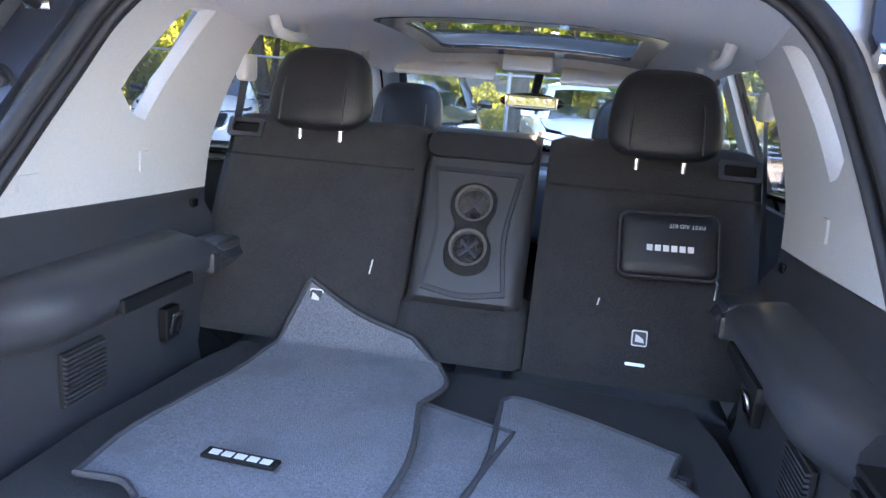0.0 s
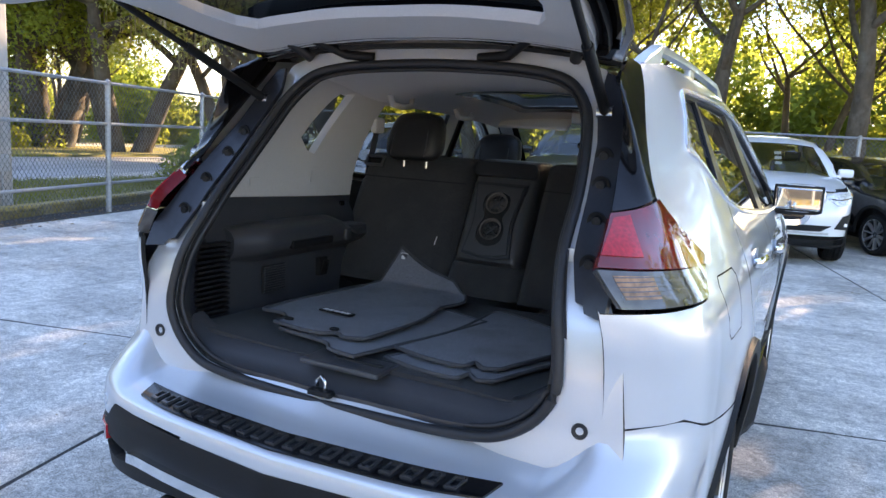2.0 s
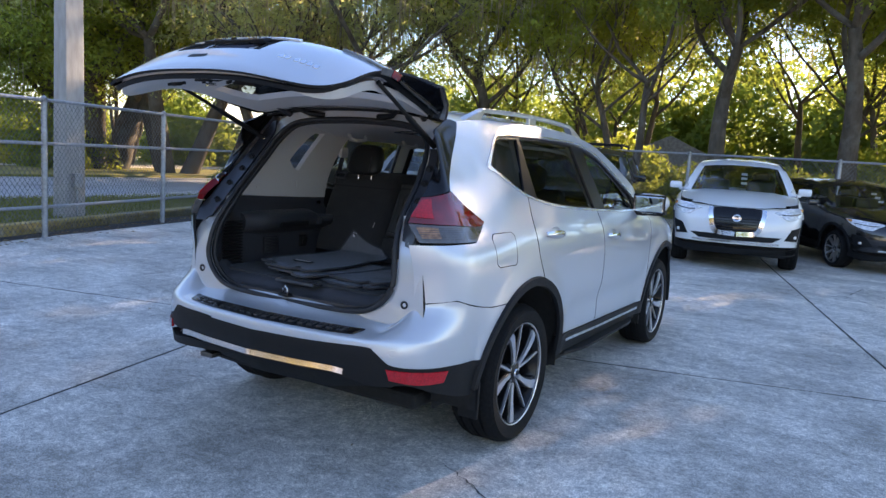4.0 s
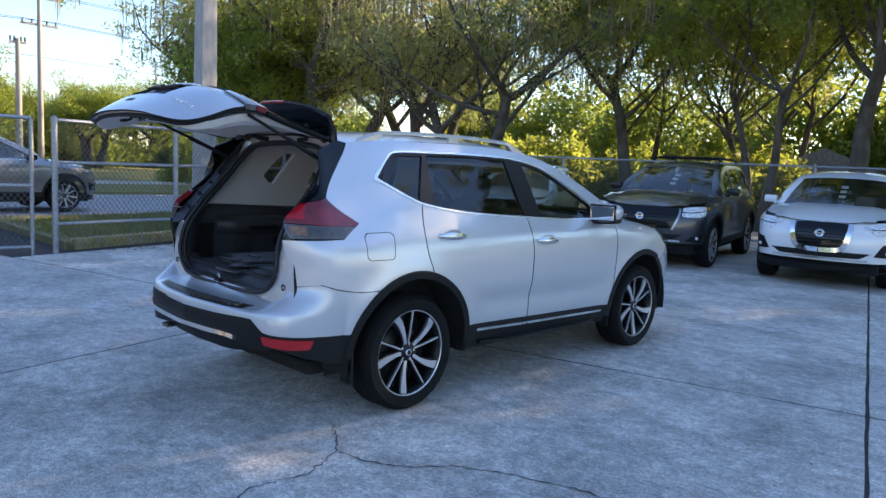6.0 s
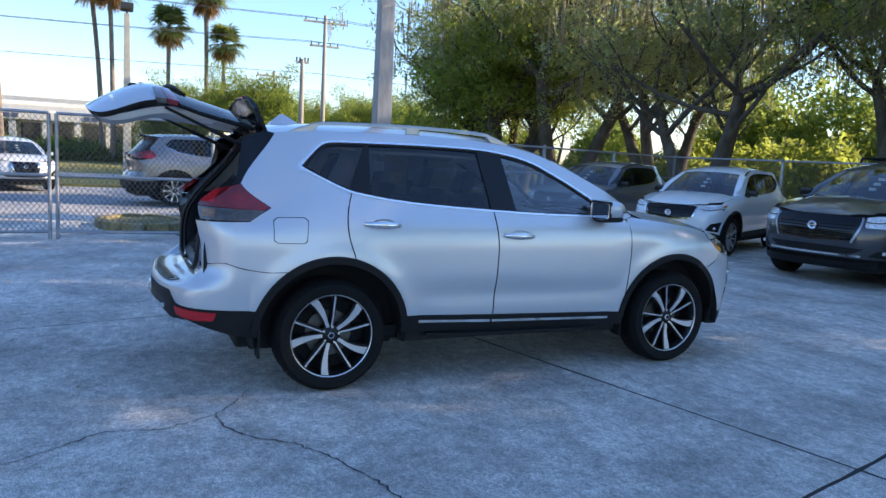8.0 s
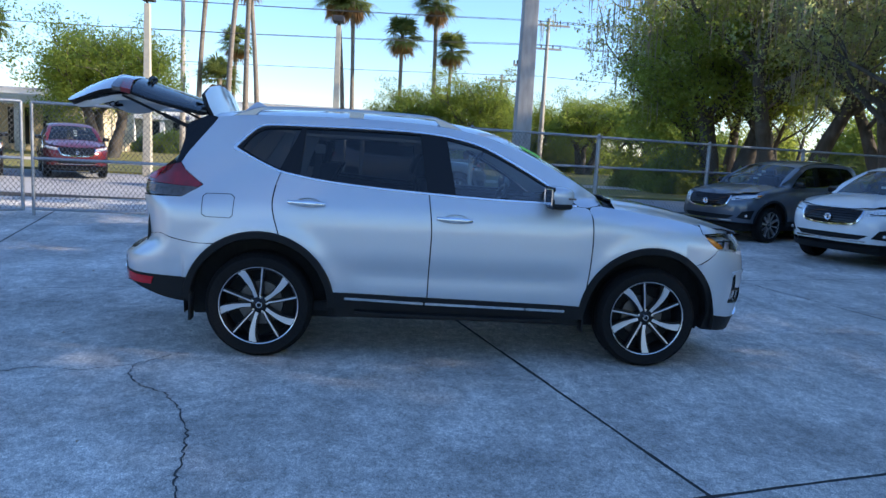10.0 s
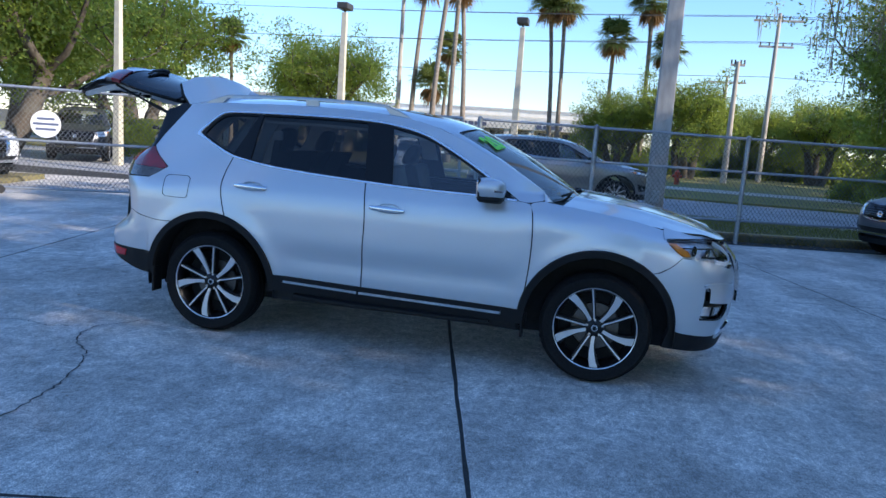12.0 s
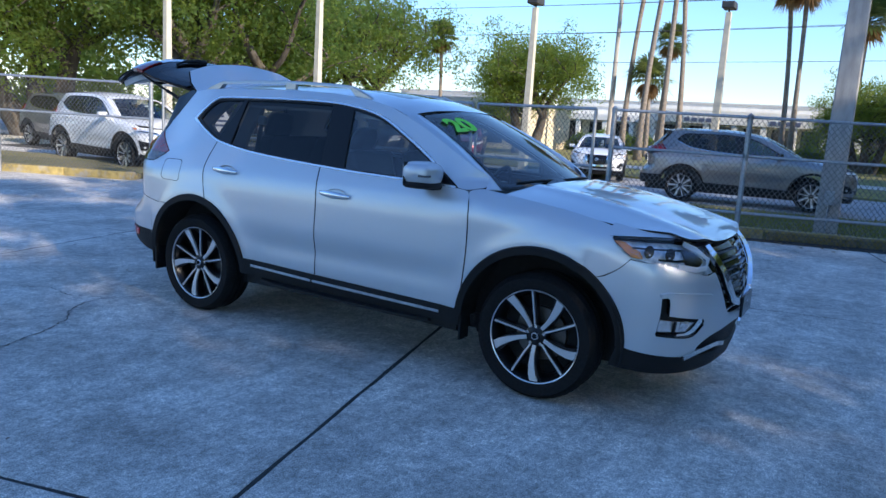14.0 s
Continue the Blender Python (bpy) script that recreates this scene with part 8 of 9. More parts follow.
def ceil_in(x, y):
    return roof(x, y) - Vector((0, 0, 0.05 + 0.068 * step01((y + 0.25) / 0.6) + 0.02 * (abs(x) / 0.6) ** 4))


panel("headliner", ceil_in, hln, M_LINER, suv, holes=[sro], step=0.07, thick=0.02, inward=(0, 0.5, 3), label="pale grey roof lining")
fro = rounded(0.375, 0.40, 0.05, 5, 0.03, 0.90)
panel("sunroof_frame", lambda x, y: ceil_in(x, y) + Vector((0, 0, -0.003)), fro, M_GLOSSB, suv, holes=[rounded(0.315, 0.30, 0.04, 5, 0.03, 0.91)], step=0.07, inward=(0, 0.5, 3))
for y in (0.62, 0.66, 0.70):
    part("blind_slat", boxed(-0.30, 0.34, y, y + 0.03, 1.612, 1.618), M_GLOSSB, suv)
for x, y in ((-0.50, 0.36), (0.50, 0.36), (-0.535, 1.02), (0.535, 1.02)):
    z = ceil_in(x, y).z
    h = Heap()
    h.tube([(x, y - 0.09, z + 0.01), (x * 0.985, y - 0.075, z - 0.03), (x * 0.98, y, z - 0.036), (x * 0.985, y + 0.075, z - 0.03), (x, y + 0.09, z + 0.01)], 0.013, 8)
    h.link("grab_handle", M_TRIMG, suv, "pale grey grab handle", smooth=True)
for x in (-0.31, 0.31):
    bm = boxed(-0.19, 0.19, -0.008, 0.008, -0.075, 0.075, bevel=0.007)
    bmesh.ops.transform(bm, matrix=pose(x, 1.44, 1.500, -62), verts=bm.verts)
    part("sun_visor", bm, M_LINER, suv, "pale grey sun visor")
part("roof_console", boxed(-0.09, 0.09, 1.33, 1.50, 1.495, 1.55, bevel=0.012), M_TRIMG, suv)
bm = bmesh.new()
bmesh.ops.create_uvsphere(bm, u_segments=20, v_segments=12, radius=1)
for v in bm.verts:
    v.co = Vector((v.co.x * 0.125, v.co.y * 0.025, v.co.z * 0.034))
bmesh.ops.transform(bm, matrix=pose(0.015, 1.53, 1.390, -5), verts=bm.verts)
rm = part("rear_view_mirror", bm, M_GLOSSB, suv, smooth=True)
part("mirror_face", boxed(-0.085, 0.115, 1.502, 1.505, 1.366, 1.414, bevel=0.008), M_MIRROR, rm)
h = Heap()
h.tube([(0.02, 1.54, 1.40), (0.03, 1.62, 1.50), (0.03, 1.68, 1.53)], 0.018, 8)
h.link("mirror_stem", M_GLOSSB, rm)


# ---- seats ----
def seat_block(name, x0, x1, ztop, mat, label, y_off=0.0, thick=0.13, zb=0.825):
    """A folding seat back seen from behind, with rounded edges and a slight belly."""
    bm = bmesh.new()
    nx, nz = 14, 16
    grid = []
    for i in range(nz + 1):
        z = zb + (ztop - zb) * i / nz
        row = []
        for j in range(nx + 1):
            s = j / nx
            x = x0 + (x1 - x0) * s
            edge = min(s, 1 - s, i / nz * 1.6, (1 - i / nz) * 1.1)
            inset = 0.030 * (1 - min(1, edge / 0.06)) ** 2
            pinch = 0.0
            row.append(bm.verts.new((x, SB(z) + y_off + inset - 0.006 * math.sin(math.pi * s), z - 0.012 * (1 - min(1, min(s, 1 - s) / 0.08)) ** 2 * (i > nz * 0.8))))
        grid.append(row)
    back = [[bm.verts.new(v.co + Vector((0, thick - 0.02, 0))) for v in r] for r in grid]
    for a, flip_ in ((grid, False), (back, True)):
        for r0, r1 in zip(a, a[1:]):
            for j in range(nx):
                q = (r0[j], r0[j + 1], r1[j + 1], r1[j])
                bm.faces.new(q[::-1] if flip_ else q)
    ring = lambda g: g[0] + [r[-1] for r in g[1:]] + g[-1][::-1][1:] + [r[0] for r in g[::-1][1:-1]]
    ra, rb2 = ring(grid), ring(back)
    for k in range(len(ra)):
        k2 = (k + 1) % len(ra)
        bm.faces.new((ra[k2], ra[k], rb2[k], rb2[k2]))
    return part(name, bm, mat, suv, label, smooth=True, auto=60)


sl_ = seat_block("seat_back", -0.640, -0.142, 1.312, M_CARPET, "black carpet-backed folded seat back")
seat_block("seat_back_centre", -0.142, 0.145, 0.945, M_CARPET, "black carpet-backed seat back", 0.004)
sr_ = seat_block("seat_back", 0.150, 0.620, 1.318, M_CARPET, "black carpet-backed folded seat back")
arm = seat_block("armrest", -0.128, 0.128, 1.318, M_VINYL, "black leather armrest with two cup holders", -0.004, 0.12, 0.935)


def on_seat(x, z, d=0.0):
    return Vector((x, SB(z) - d, z))


def sp(name, outline, mat, parent, d, holes=(), thick=0.006, step=0.03, label=""):
    return panel(name, lambda x, z: on_seat(x, z, d), outline, mat, parent, holes=holes, thick=thick, step=step, label=label, inward=(0, 2, 1))


ai = loop2([(-0.085, 0.99), (0.0, 0.978), (0.085, 0.99)], [(0.085, 0.99), (0.072, 1.10), (0.092, 1.225)], [(0.092, 1.225), (-0.092, 1.225)], [(-0.092, 1.225), (-0.072, 1.10), (-0.085, 0.99)], n=4)
sp("armrest_panel", ai, M_VINYL, arm, 0.026, holes=[spline([(-0.045, 1.03), (0.0, 1.012), (0.045, 1.03), (0.052, 1.075), (0.036, 1.112), (0.052, 1.15), (0.045, 1.19), (0.0, 1.207), (-0.045, 1.19), (-0.052, 1.15), (-0.036, 1.112), (-0.052, 1.075)], 4, closed=True)], thick=0.03)
sp("armrest_piping", [Vector((p.x * 1.12, 1.11 + (p.y - 1.11) * 1.09)) for p in ai], M_LEATHER, arm, 0.019, holes=[ai], thick=0.015)
sp("top_pad", rounded(0.125, 0.026, 0.022, 5, 0, 1.285), M_LEATHER, arm, 0.022, thick=0.03)
sp("cup_floor", rounded(0.060, 0.105, 0.05, 5, 0, 1.11), M_WELL_SHADE, arm, 0.012)
for z in (1.066, 1.158):
    bm = lathe([(0.001, 0.0), (0.034, 0.0), (0.037, 0.012), (0.043, 0.014)], 24, axis="z")
    nrm = Vector((0, -1, 0.49)).normalized()
    bmesh.ops.transform(bm, matrix=Matrix.Translation(on_seat(0, z, 0.012)) @ nrm.to_track_quat("Z", "Y").to_matrix().to_4x4(), verts=bm.verts)
    cup = part("cup_holder", bm, M_CUP, arm, "brown-grey ribbed cup mat", smooth=True)
    for a in (45, 135):
        bm = boxed(-0.026, 0.026, -0.003, 0.003, 0.0, 0.003)
        bmesh.ops.transform(bm, matrix=Matrix.Translation(on_seat(0, z, 0.012)) @ nrm.to_track_quat("Z", "Y").to_matrix().to_4x4() @ pose(0, 0, 0, 0, 0, a), verts=bm.verts)
        part("cup_rib", bm, M_TRIMB, cup)
for xs, xe, seat in ((-0.640, -0.142, sl_), (0.150, 0.620, sr_)):
    sp("seam_fold", [Vector(p) for p in ((xs + 0.01, 1.218), (xe - 0.01, 1.218), (xe - 0.01, 1.222), (xs + 0.01, 1.222))], M_WELL_SHADE, seat, 0.008, thick=0.002)
for x, seat in ((-0.585, sl_), (0.565, sr_)):
    rl = sp("release_bezel", rounded(0.045, 0.021, 0.006, 3, x, 1.283), M_TRIMB, seat, 0.012, holes=[rounded(0.034, 0.012, 0.004, 3, x, 1.283)], thick=0.012)
    sp("release_lever", rounded(0.034, 0.012, 0.003, 3, x, 1.283), M_GLOSSB, rl, 0.004)
for x in (-0.325, 0.384):
    tg = sp("anchor_tag", rounded(0.016, 0.015, 0.004, 3, x, 0.932), M_PRINT, sl_ if x < 0 else sr_, 0.012, thick=0.004, label="small white anchor tag")
    sp("tag_mark", rounded(0.0135, 0.0125, 0.003, 3, x, 0.932), M_TRIMB, tg, 0.0135, thick=0.001)
    sp("tag_figure", [Vector((x + a, 0.932 + b)) for a, b in ((-0.009, -0.006), (0.009, -0.008), (0.008, -0.001), (-0.003, 0.006), (-0.008, 0.008))], M_PRINT, tg, 0.0150, thick=0.001)
    if x > 0:
        sp("anchor_slot", rounded(0.020, 0.003, 0.002, 2, x - 0.005, 0.882), M_STEEL, sr_, 0.012, thick=0.004)
for x, z, hgt in ((-0.215, 0.99, 0.030), (0.29, 0.985, 0.014)):
    sp("thread_mark", [Vector(p) for p in ((x, z), (x + 0.003, z), (x + 0.006, z + hgt), (x + 0.003, z + hgt))], M_PRINT, sl_ if x < 0 else sr_, 0.011, thick=0.001)


def headrest(x, y, z, w, hgt, mat, label, parent, deep=0.055):
    bm = bmesh.new()
    bmesh.ops.create_uvsphere(bm, u_segments=28, v_segments=18, radius=1)
    for v in bm.verts:
        c_ = v.co.copy()
        for a in range(3):
            c_[a] = math.copysign(abs(c_[a]) ** (0.55, 0.8, 0.6)[a], c_[a])
        taper = 1 - 0.10 * c_.z
        v.co = Vector((c_.x * w * taper, c_.y * deep + 0.03 * c_.z, c_.z * hgt))
    bmesh.ops.translate(bm, vec=(x, y, z), verts=bm.verts)
    hr = part("headrest", bm, mat, parent, label, smooth=True, auto=80)
    for dx in (-w * 0.42, w * 0.42):
        tube_obj("headrest_post", [(x + dx, y - 0.005, z - hgt - 0.025), (x + dx, y - 0.005, z - hgt + 0.03)], 0.007, M_STEEL, hr, 8)
    for dx in (-w * 0.62, w * 0.62):
        tube_obj("stitch", [(x + dx * 1.02, y - deep * 0.92 - 0.025, z - hgt * 0.78), (x + dx, y - deep * 0.99, z), (x + dx * 0.9, y - deep * 0.8 + 0.028, z + hgt * 0.72)], 0.0022, M_TRIMB, hr, 5)
    return hr


headrest(-0.395, 0.325, 1.386, 0.120, 0.096, M_LEATHER, "black leather headrest", sl_)
headrest(0.395, 0.325, 1.388, 0.120, 0.098, M_LEATHER, "black leather headrest", sr_)
for sx in (-1, 1):
    fs = new("front_seat")
    fs.parent = suv
    tagged(fs, "black leather front seat")
    bm = boxed(-0.24, 0.24, -0.07, 0.07, -0.33, 0.33, bevel=0.05)
    bmesh.ops.transform(bm, matrix=pose(sx * 0.37, 1.20, 0.94, 14), verts=bm.verts)
    part("backrest", bm, M_LEATHER, fs, smooth=True, auto=60)
    part("seat_pad", boxed(sx * 0.37 - 0.25, sx * 0.37 + 0.25, 1.22, 1.75, 0.52, 0.68, bevel=0.05), M_LEATHER, fs, smooth=True, auto=60)
    headrest(sx * 0.37, 1.10, 1.335, 0.118, 0.088, M_LEATHER, "", fs)
    part("rear_cushion", boxed(sx * 0.36 - 0.28, sx * 0.36 + 0.28, 0.28, 0.80, 0.52, 0.72, bevel=0.06), M_LEATHER, suv, smooth=True, auto=60)
part("dashboard", boxed(-0.70, 0.70, 1.92, 2.30, 0.75, 1.085, bevel=0.07), M_TRIMB, suv, "charcoal dashboard", smooth=True, auto=60)
bm = lathe([(0.165, -0.014), (0.180, -0.014), (0.194, 0.0), (0.180, 0.014), (0.165, 0.014), (0.165, -0.014)], 32, axis="z")
bmesh.ops.transform(bm, matrix=pose(-0.37, 1.78, 1.03, 66), verts=bm.verts)
sw = part("steering_wheel", bm, M_LEATHER, suv, "black steering wheel", smooth=True)
part("wheel_boss", boxed(-0.45, -0.29, 1.79, 1.85, 0.97, 1.09, bevel=0.03), M_TRIMB, sw)
part("cabin_floor", boxed(-0.72, 0.72, 0.2, 2.25, 0.30, 0.36), M_CARPET, suv)
part("bay_underside", boxed(-0.60, 0.60, -0.76, 0.2, 0.60, 0.74), M_WELL_SHADE, suv)

# ---- loose things in the load bay ----
def floor_mat(outline, z, tilt, label, holes=(), seed=0):
    t = thing("floor_mat", (0, 0, 0), label, "floor mat", "carpet floor mats")
    rnd = random.Random(seed)
    f1, f2 = rnd.uniform(3, 6), rnd.uniform(3, 6)

    def fn(x, y):
        zz = z + tilt * max(0.0, y + 0.05) + 0.004 * math.sin(f1 * x + 2) * math.sin(f2 * y)
        yy = y
        lim = 0.085
        if y > lim:
            over = y - lim
            yy = lim + over * 0.50
            zz = z + tilt * (lim + 0.05) + over * 0.80
        return Vector((x, yy, zz))

    panel("carpet", fn, outline, M_MAT, t, step=0.03, thick=0.006, inward=(0, -0.3, -3), holes=holes)
    P = [fn(p.x, p.y) + Vector((0, 0, 0.0)) for p in dense(outline, 0.02)]
    tube_obj("binding", P, 0.0055, M_MATEDGE, t, 6, True, "stitched dark edge binding")
    for hh in holes:
        tube_obj("eyelet", [fn(p.x, p.y) + Vector((0, 0, 0.002)) for p in hh], 0.004, M_CLAD, t, 6, True)
    return t


mA = loop2([(-0.345, 0.245), (-0.22, 0.175), (-0.09, 0.135)], [(-0.09, 0.135), (-0.02, 0.07)], [(-0.02, 0.07), (0.012, -0.02), (-0.02, -0.12)], [(-0.02, -0.12), (0.01, -0.33), (-0.005, -0.60)], [(-0.005, -0.60), (-0.06, -0.622), (-0.10, -0.598), (-0.135, -0.63), (-0.22, -0.628), (-0.31, -0.610)], [(-0.31, -0.610), (-0.318, -0.548)], [(-0.318, -0.548), (-0.36, -0.518), (-0.43, -0.520)], [(-0.43, -0.520), (-0.44, -0.36), (-0.40, -0.1), (-0.385, 0.08), (-0.345, 0.245)], n=4)
floor_mat(mA, 0.835, 0.02, "grey carpet floor mat lying on another mat", [rounded(0.011, 0.009, 0.008, 3, -0.295, -0.565), rounded(0.011, 0.009, 0.008, 3, -0.125, -0.575)], 1)
mB = loop2([(-0.10, -0.05), (0.04, -0.105), (0.160, -0.152)], [(0.160, -0.152), (0.10, -0.42), (0.035, -0.715)], [(0.035, -0.715), (-0.05, -0.70), (-0.10, -0.655), (-0.28, -0.62)], [(-0.28, -0.62), (-0.26, -0.30), (-0.10, -0.05)], n=4)
floor_mat(mB, 0.820, 0.0, "grey carpet floor mat beneath another mat", [], 2)
mC = loop2([(0.125, -0.02), (0.16, 0.0), (0.30, -0.06), (0.445, -0.150)], [(0.445, -0.150), (0.420, -0.235)], [(0.420, -0.235), (0.482, -0.320)], [(0.482, -0.320), (0.43, -0.45), (0.385, -0.575)], [(0.385, -0.575), (0.345, -0.59), (0.310, -0.562), (0.290, -0.61), (0.18, -0.60), (0.065, -0.565)], [(0.065, -0.565), (0.125, -0.30), (0.125, -0.02)], n=4)
floor_mat(mC, 0.822, 0.0, "smaller grey carpet floor mat on top of its pair", [], 3)
mD = [Vector((0.27 + (p.x - 0.27) * 0.99 + 0.012, -0.30 + (p.y + 0.30) * 1.0 - 0.062)) for p in mC]
floor_mat(mD, 0.810, 0.0, "smaller grey carpet floor mat beneath its pair", [], 4)
bg = thing("mat_badge", pose(-0.228, -0.419, 0.8405, 0, 0, -3), "black woven badge with pale bars on the mat", "badge")
part("patch", boxed(-0.060, 0.060, -0.014, 0.014, -0.003, 0.002, bevel=0.001), M_CLAD, bg)
for k in range(5):
    part("letter_bar", boxed(-0.050 + 0.021 * k, -0.034 + 0.021 * k, -0.007, 0.007, 0.0015, 0.003), M_PRINT, bg)

# first-aid pouch stuck to the seat back
kn = Vector((0, -1, 0.49)).normalized()
kx = Vector((1, 0, 0))
ky_ = kn.cross(kx)
kc = on_seat(0.423, 1.108, 0.012)
km = Matrix(((kx.x, ky_.x, kn.x, kc.x), (kx.y, ky_.y, kn.y, kc.y), (kx.z, ky_.z, kn.z, kc.z), (0, 0, 0, 1))) @ pose(0, 0, 0, 0, 0, 2)
kit = thing("first_aid_pouch", km, "black leather first aid pouch fixed upside down to the seat", "pouch")
bm = bmesh.new()
o1 = rounded(0.100, 0.069, 0.018, 5)
prev = None
for zz, k in ((0.0, 0.97), (0.012, 1.0), (0.026, 1.0), (0.036, 0.97), (0.043, 0.88), (0.046, 0.6)):
    ring = [bm.verts.new((p.x * k, p.y * k, zz)) for p in o1]
    if prev:
        for j in range(len(ring)):
            bm.faces.new((prev[j], prev[(j + 1) % len(ring)], ring[(j + 1) % len(ring)], ring[j]))
    else:
        bm.faces.new(ring[::-1])
    prev = ring
bm.faces.new(prev)
part("pouch_body", bm, M_LEATHER, kit, smooth=True, auto=60)
tube_obj("piping", [Vector((p.x * 1.01, p.y * 1.01, 0.034)) for p in o1], 0.003, M_TRIMB, kit, 6, True)
tube_obj("zip", [Vector((p.x * 1.01, p.y * 1.01, 0.018)) for p in o1], 0.0028, M_SEAL, kit, 6, True)
h = Heap()
h.tube([(0.096, -0.06, 0.02), (0.102, -0.075, 0.022), (0.098, -0.105, 0.018)], 0.003, 6)
h.link("zip_pull", M_STEEL, kit)
for k in range(6):
    part("logo_bar", boxed(-0.046 + 0.0165 * k, -0.034 + 0.0165 * k, -0.016, -0.003, 0.0455, 0.0468), M_PRINT, kit)
tx = bpy.data.curves.new("pouch_text", "FONT")
tx.body, tx.size, tx.extrude, tx.align_x, tx.align_y = "FIRST AID KIT", 0.0120, 0.0004, "CENTER", "CENTER"
tx.materials.append(M_PRINT)
tt = new("pouch_text", tx)
tt.parent = kit
tt.matrix_local = pose(0.034, 0.040, 0.0475, 0, 0, 180)


# ---- parked cars ----
def parked_pattern(style):
    """A parked car in the same frame as the SUV: rear axle at y = 0, nose to +y. Paint slots are set by the caller."""
    c = new("parked_car")
    S_ = 0.09
    side = loop2([(2.30, 1.128), (2.6, 1.095), (3.06, 1.02), (3.25, 0.975)], [(3.25, 0.975), (3.15, 0.90), (3.25, 0.86)], [(3.25, 0.86), (3.25, 0.42), (3.17, 0.40)], arch(WB, AR, 5, 175), [(2.2, 0.44), (0.48, 0.47)], arch(0, AR, 12, 150), [(-0.46, 0.55), (-0.70, 0.55), (-0.70, 1.06)], [(-0.70, 1.06), (-0.40, 1.15), (-0.52, 1.32)], [(-0.52, 1.32), (-0.33, 1.55), (-0.30, 1.61)], [(-0.30, 1.61), (0.14, 1.634), (1.0, 1.634), (1.40, 1.588), (1.763, 1.470), (2.221, 1.240), (2.315, 1.145)], n=4)
    panel("body_side", skin, side, M_SILVER, c, holes=[dlo], mirror=True, step=S_)
    for nm, g_, mt in (("side_glass", glass_q, M_GLASSD), ("side_glass", glass_r, M_GLASSD), ("side_glass", glass_f, M_GLASSL)):
        panel(nm, sunk(0.014), g_, mt, c, mirror=True, step=0.12, thick=0.004)
    panel("window_band", sunk(0.006), dlo, M_GLOSSB, c, holes=[glass_q, glass_r, glass_f], mirror=True, step=0.08)
    moulding_to(c, "window_chrome", DLO_BOT, 0.018, 0.006, M_CHROME)
    for cy in (0.0, WB):
        moulding_to(c, "arch_trim", arch(cy, AR - 0.02, 4, 176, 20), 0.055, 0.012, M_CLAD)
    panel("sill_cladding", skin, sill, M_CLAD, c, mirror=True, lift=0.012, step=S_, thick=0.04)
    panel("roof", roof, rf, M_SILVER, c, step=0.12)
    panel("bonnet", hood, ho, M_SILVER, c, step=0.09)
    panel("windscreen", screen, [Vector(p) for p in ((-1, 0), (1, 0), (1, 1), (-1, 1))], M_GLASSL, c, step=0.12, inward=(0, 1, 1.0))
    pillar_strip(c)
    panel("cowl", lambda x, y: hood(x, y) - Vector((0, 0, 0.03)), cowl, M_CLAD, c, step=0.12)
    part("cabin", boxed(-0.66, 0.66, -0.4, 2.25, 0.3, 1.10, bevel=0.05), M_TRIMB, c)
    for sx in (-1, 1):
        for y in (0.35, 1.15):
            part("seat_back", boxed(sx * 0.36 - 0.22, sx * 0.36 + 0.22, y, y + 0.14, 1.0, 1.32, bevel=0.04), M_LEATHER, c)
            part("headrest", boxed(sx * 0.36 - 0.12, sx * 0.36 + 0.12, y - 0.02, y + 0.09, 1.33, 1.47, bevel=0.04), M_LEATHER, c)
    part("underbody", boxed(-0.70, 0.70, -0.8, 3.3, 0.22, 0.40), M_WELL_SHADE, c)
    for zz in (1.24, 1.30, 1.36):
        q = screen(-0.06, (zz - 1.13) / 0.36)
        part("paper_on_screen", boxed(-0.11, -0.02, q.y - 0.06, q.y - 0.05, q.z - 0.02, q.z + 0.02), M_PRINT, c)
    # nose
    nt = [(3.25, 0.972), (nose_at(0.74), 0.962), (nose_at(0.5), 0.950), (nose_at(0.3), 0.948), (NC, 0.947)]
    nl = [(3.165, 0.42), (3.30, 0.40), (nose_at(0.70), 0.40), (NC, 0.40)]
    panel("front_bumper", nose_full, loop2([(3.165, 0.42), (3.25, 0.972)], nt, flip(nt, NC), [(2 * NC - 3.25, 0.972), (2 * NC - 3.165, 0.42)], flip(nl, NC), nl[::-1], n=4), M_SILVER, c, step=0.07)
    panel("front_lip", nose_full, loop2(lipt, flip(lipt, NC), flip(lipl, NC), lipl[::-1], n=4), M_CLAD, c, lift=0.004, step=0.1)
    gw_, gb = {"vee": (0.36, 0.56), "wide": (0.56, 0.60), "small": (0.50, 0.68)}[style]
    gro = loop2([(nose_at(gw_), 0.92), (NC, 0.93)], [(NC, 0.93), (2 * NC - nose_at(gw_), 0.92)], [(2 * NC - nose_at(gw_ * 0.82), gb + 0.03), (NC, gb)], [(NC, gb), (nose_at(gw_ * 0.82), gb + 0.03)], n=3)
    gr_ = panel("grille", nose_full, gro, M_GLOSSB, c, lift=0.012, step=0.08)
    for k in range(5):
        z = gb + 0.06 + 0.04 * k
        P = [Vector((nose_at(gw_ * 0.85) + (2 * NC - 2 * nose_at(gw_ * 0.85)) * j / 10, z)) for j in range(11)]
        ribbon("grille_bar", [nose_full(p.x, p.y) for p in P], [Vector((0, 1, 0))] * 11, 0.012, 0.02, M_CLAD, gr_)
    bm = lathe([(0.030, 0.0), (0.048, 0.008), (0.058, 0.0)], 24, axis="z")
    bmesh.ops.transform(bm, matrix=pose(0, 3.655, 0.785, -90), verts=bm.verts)
    part("round_badge", bm, M_CHROME, c, smooth=True)
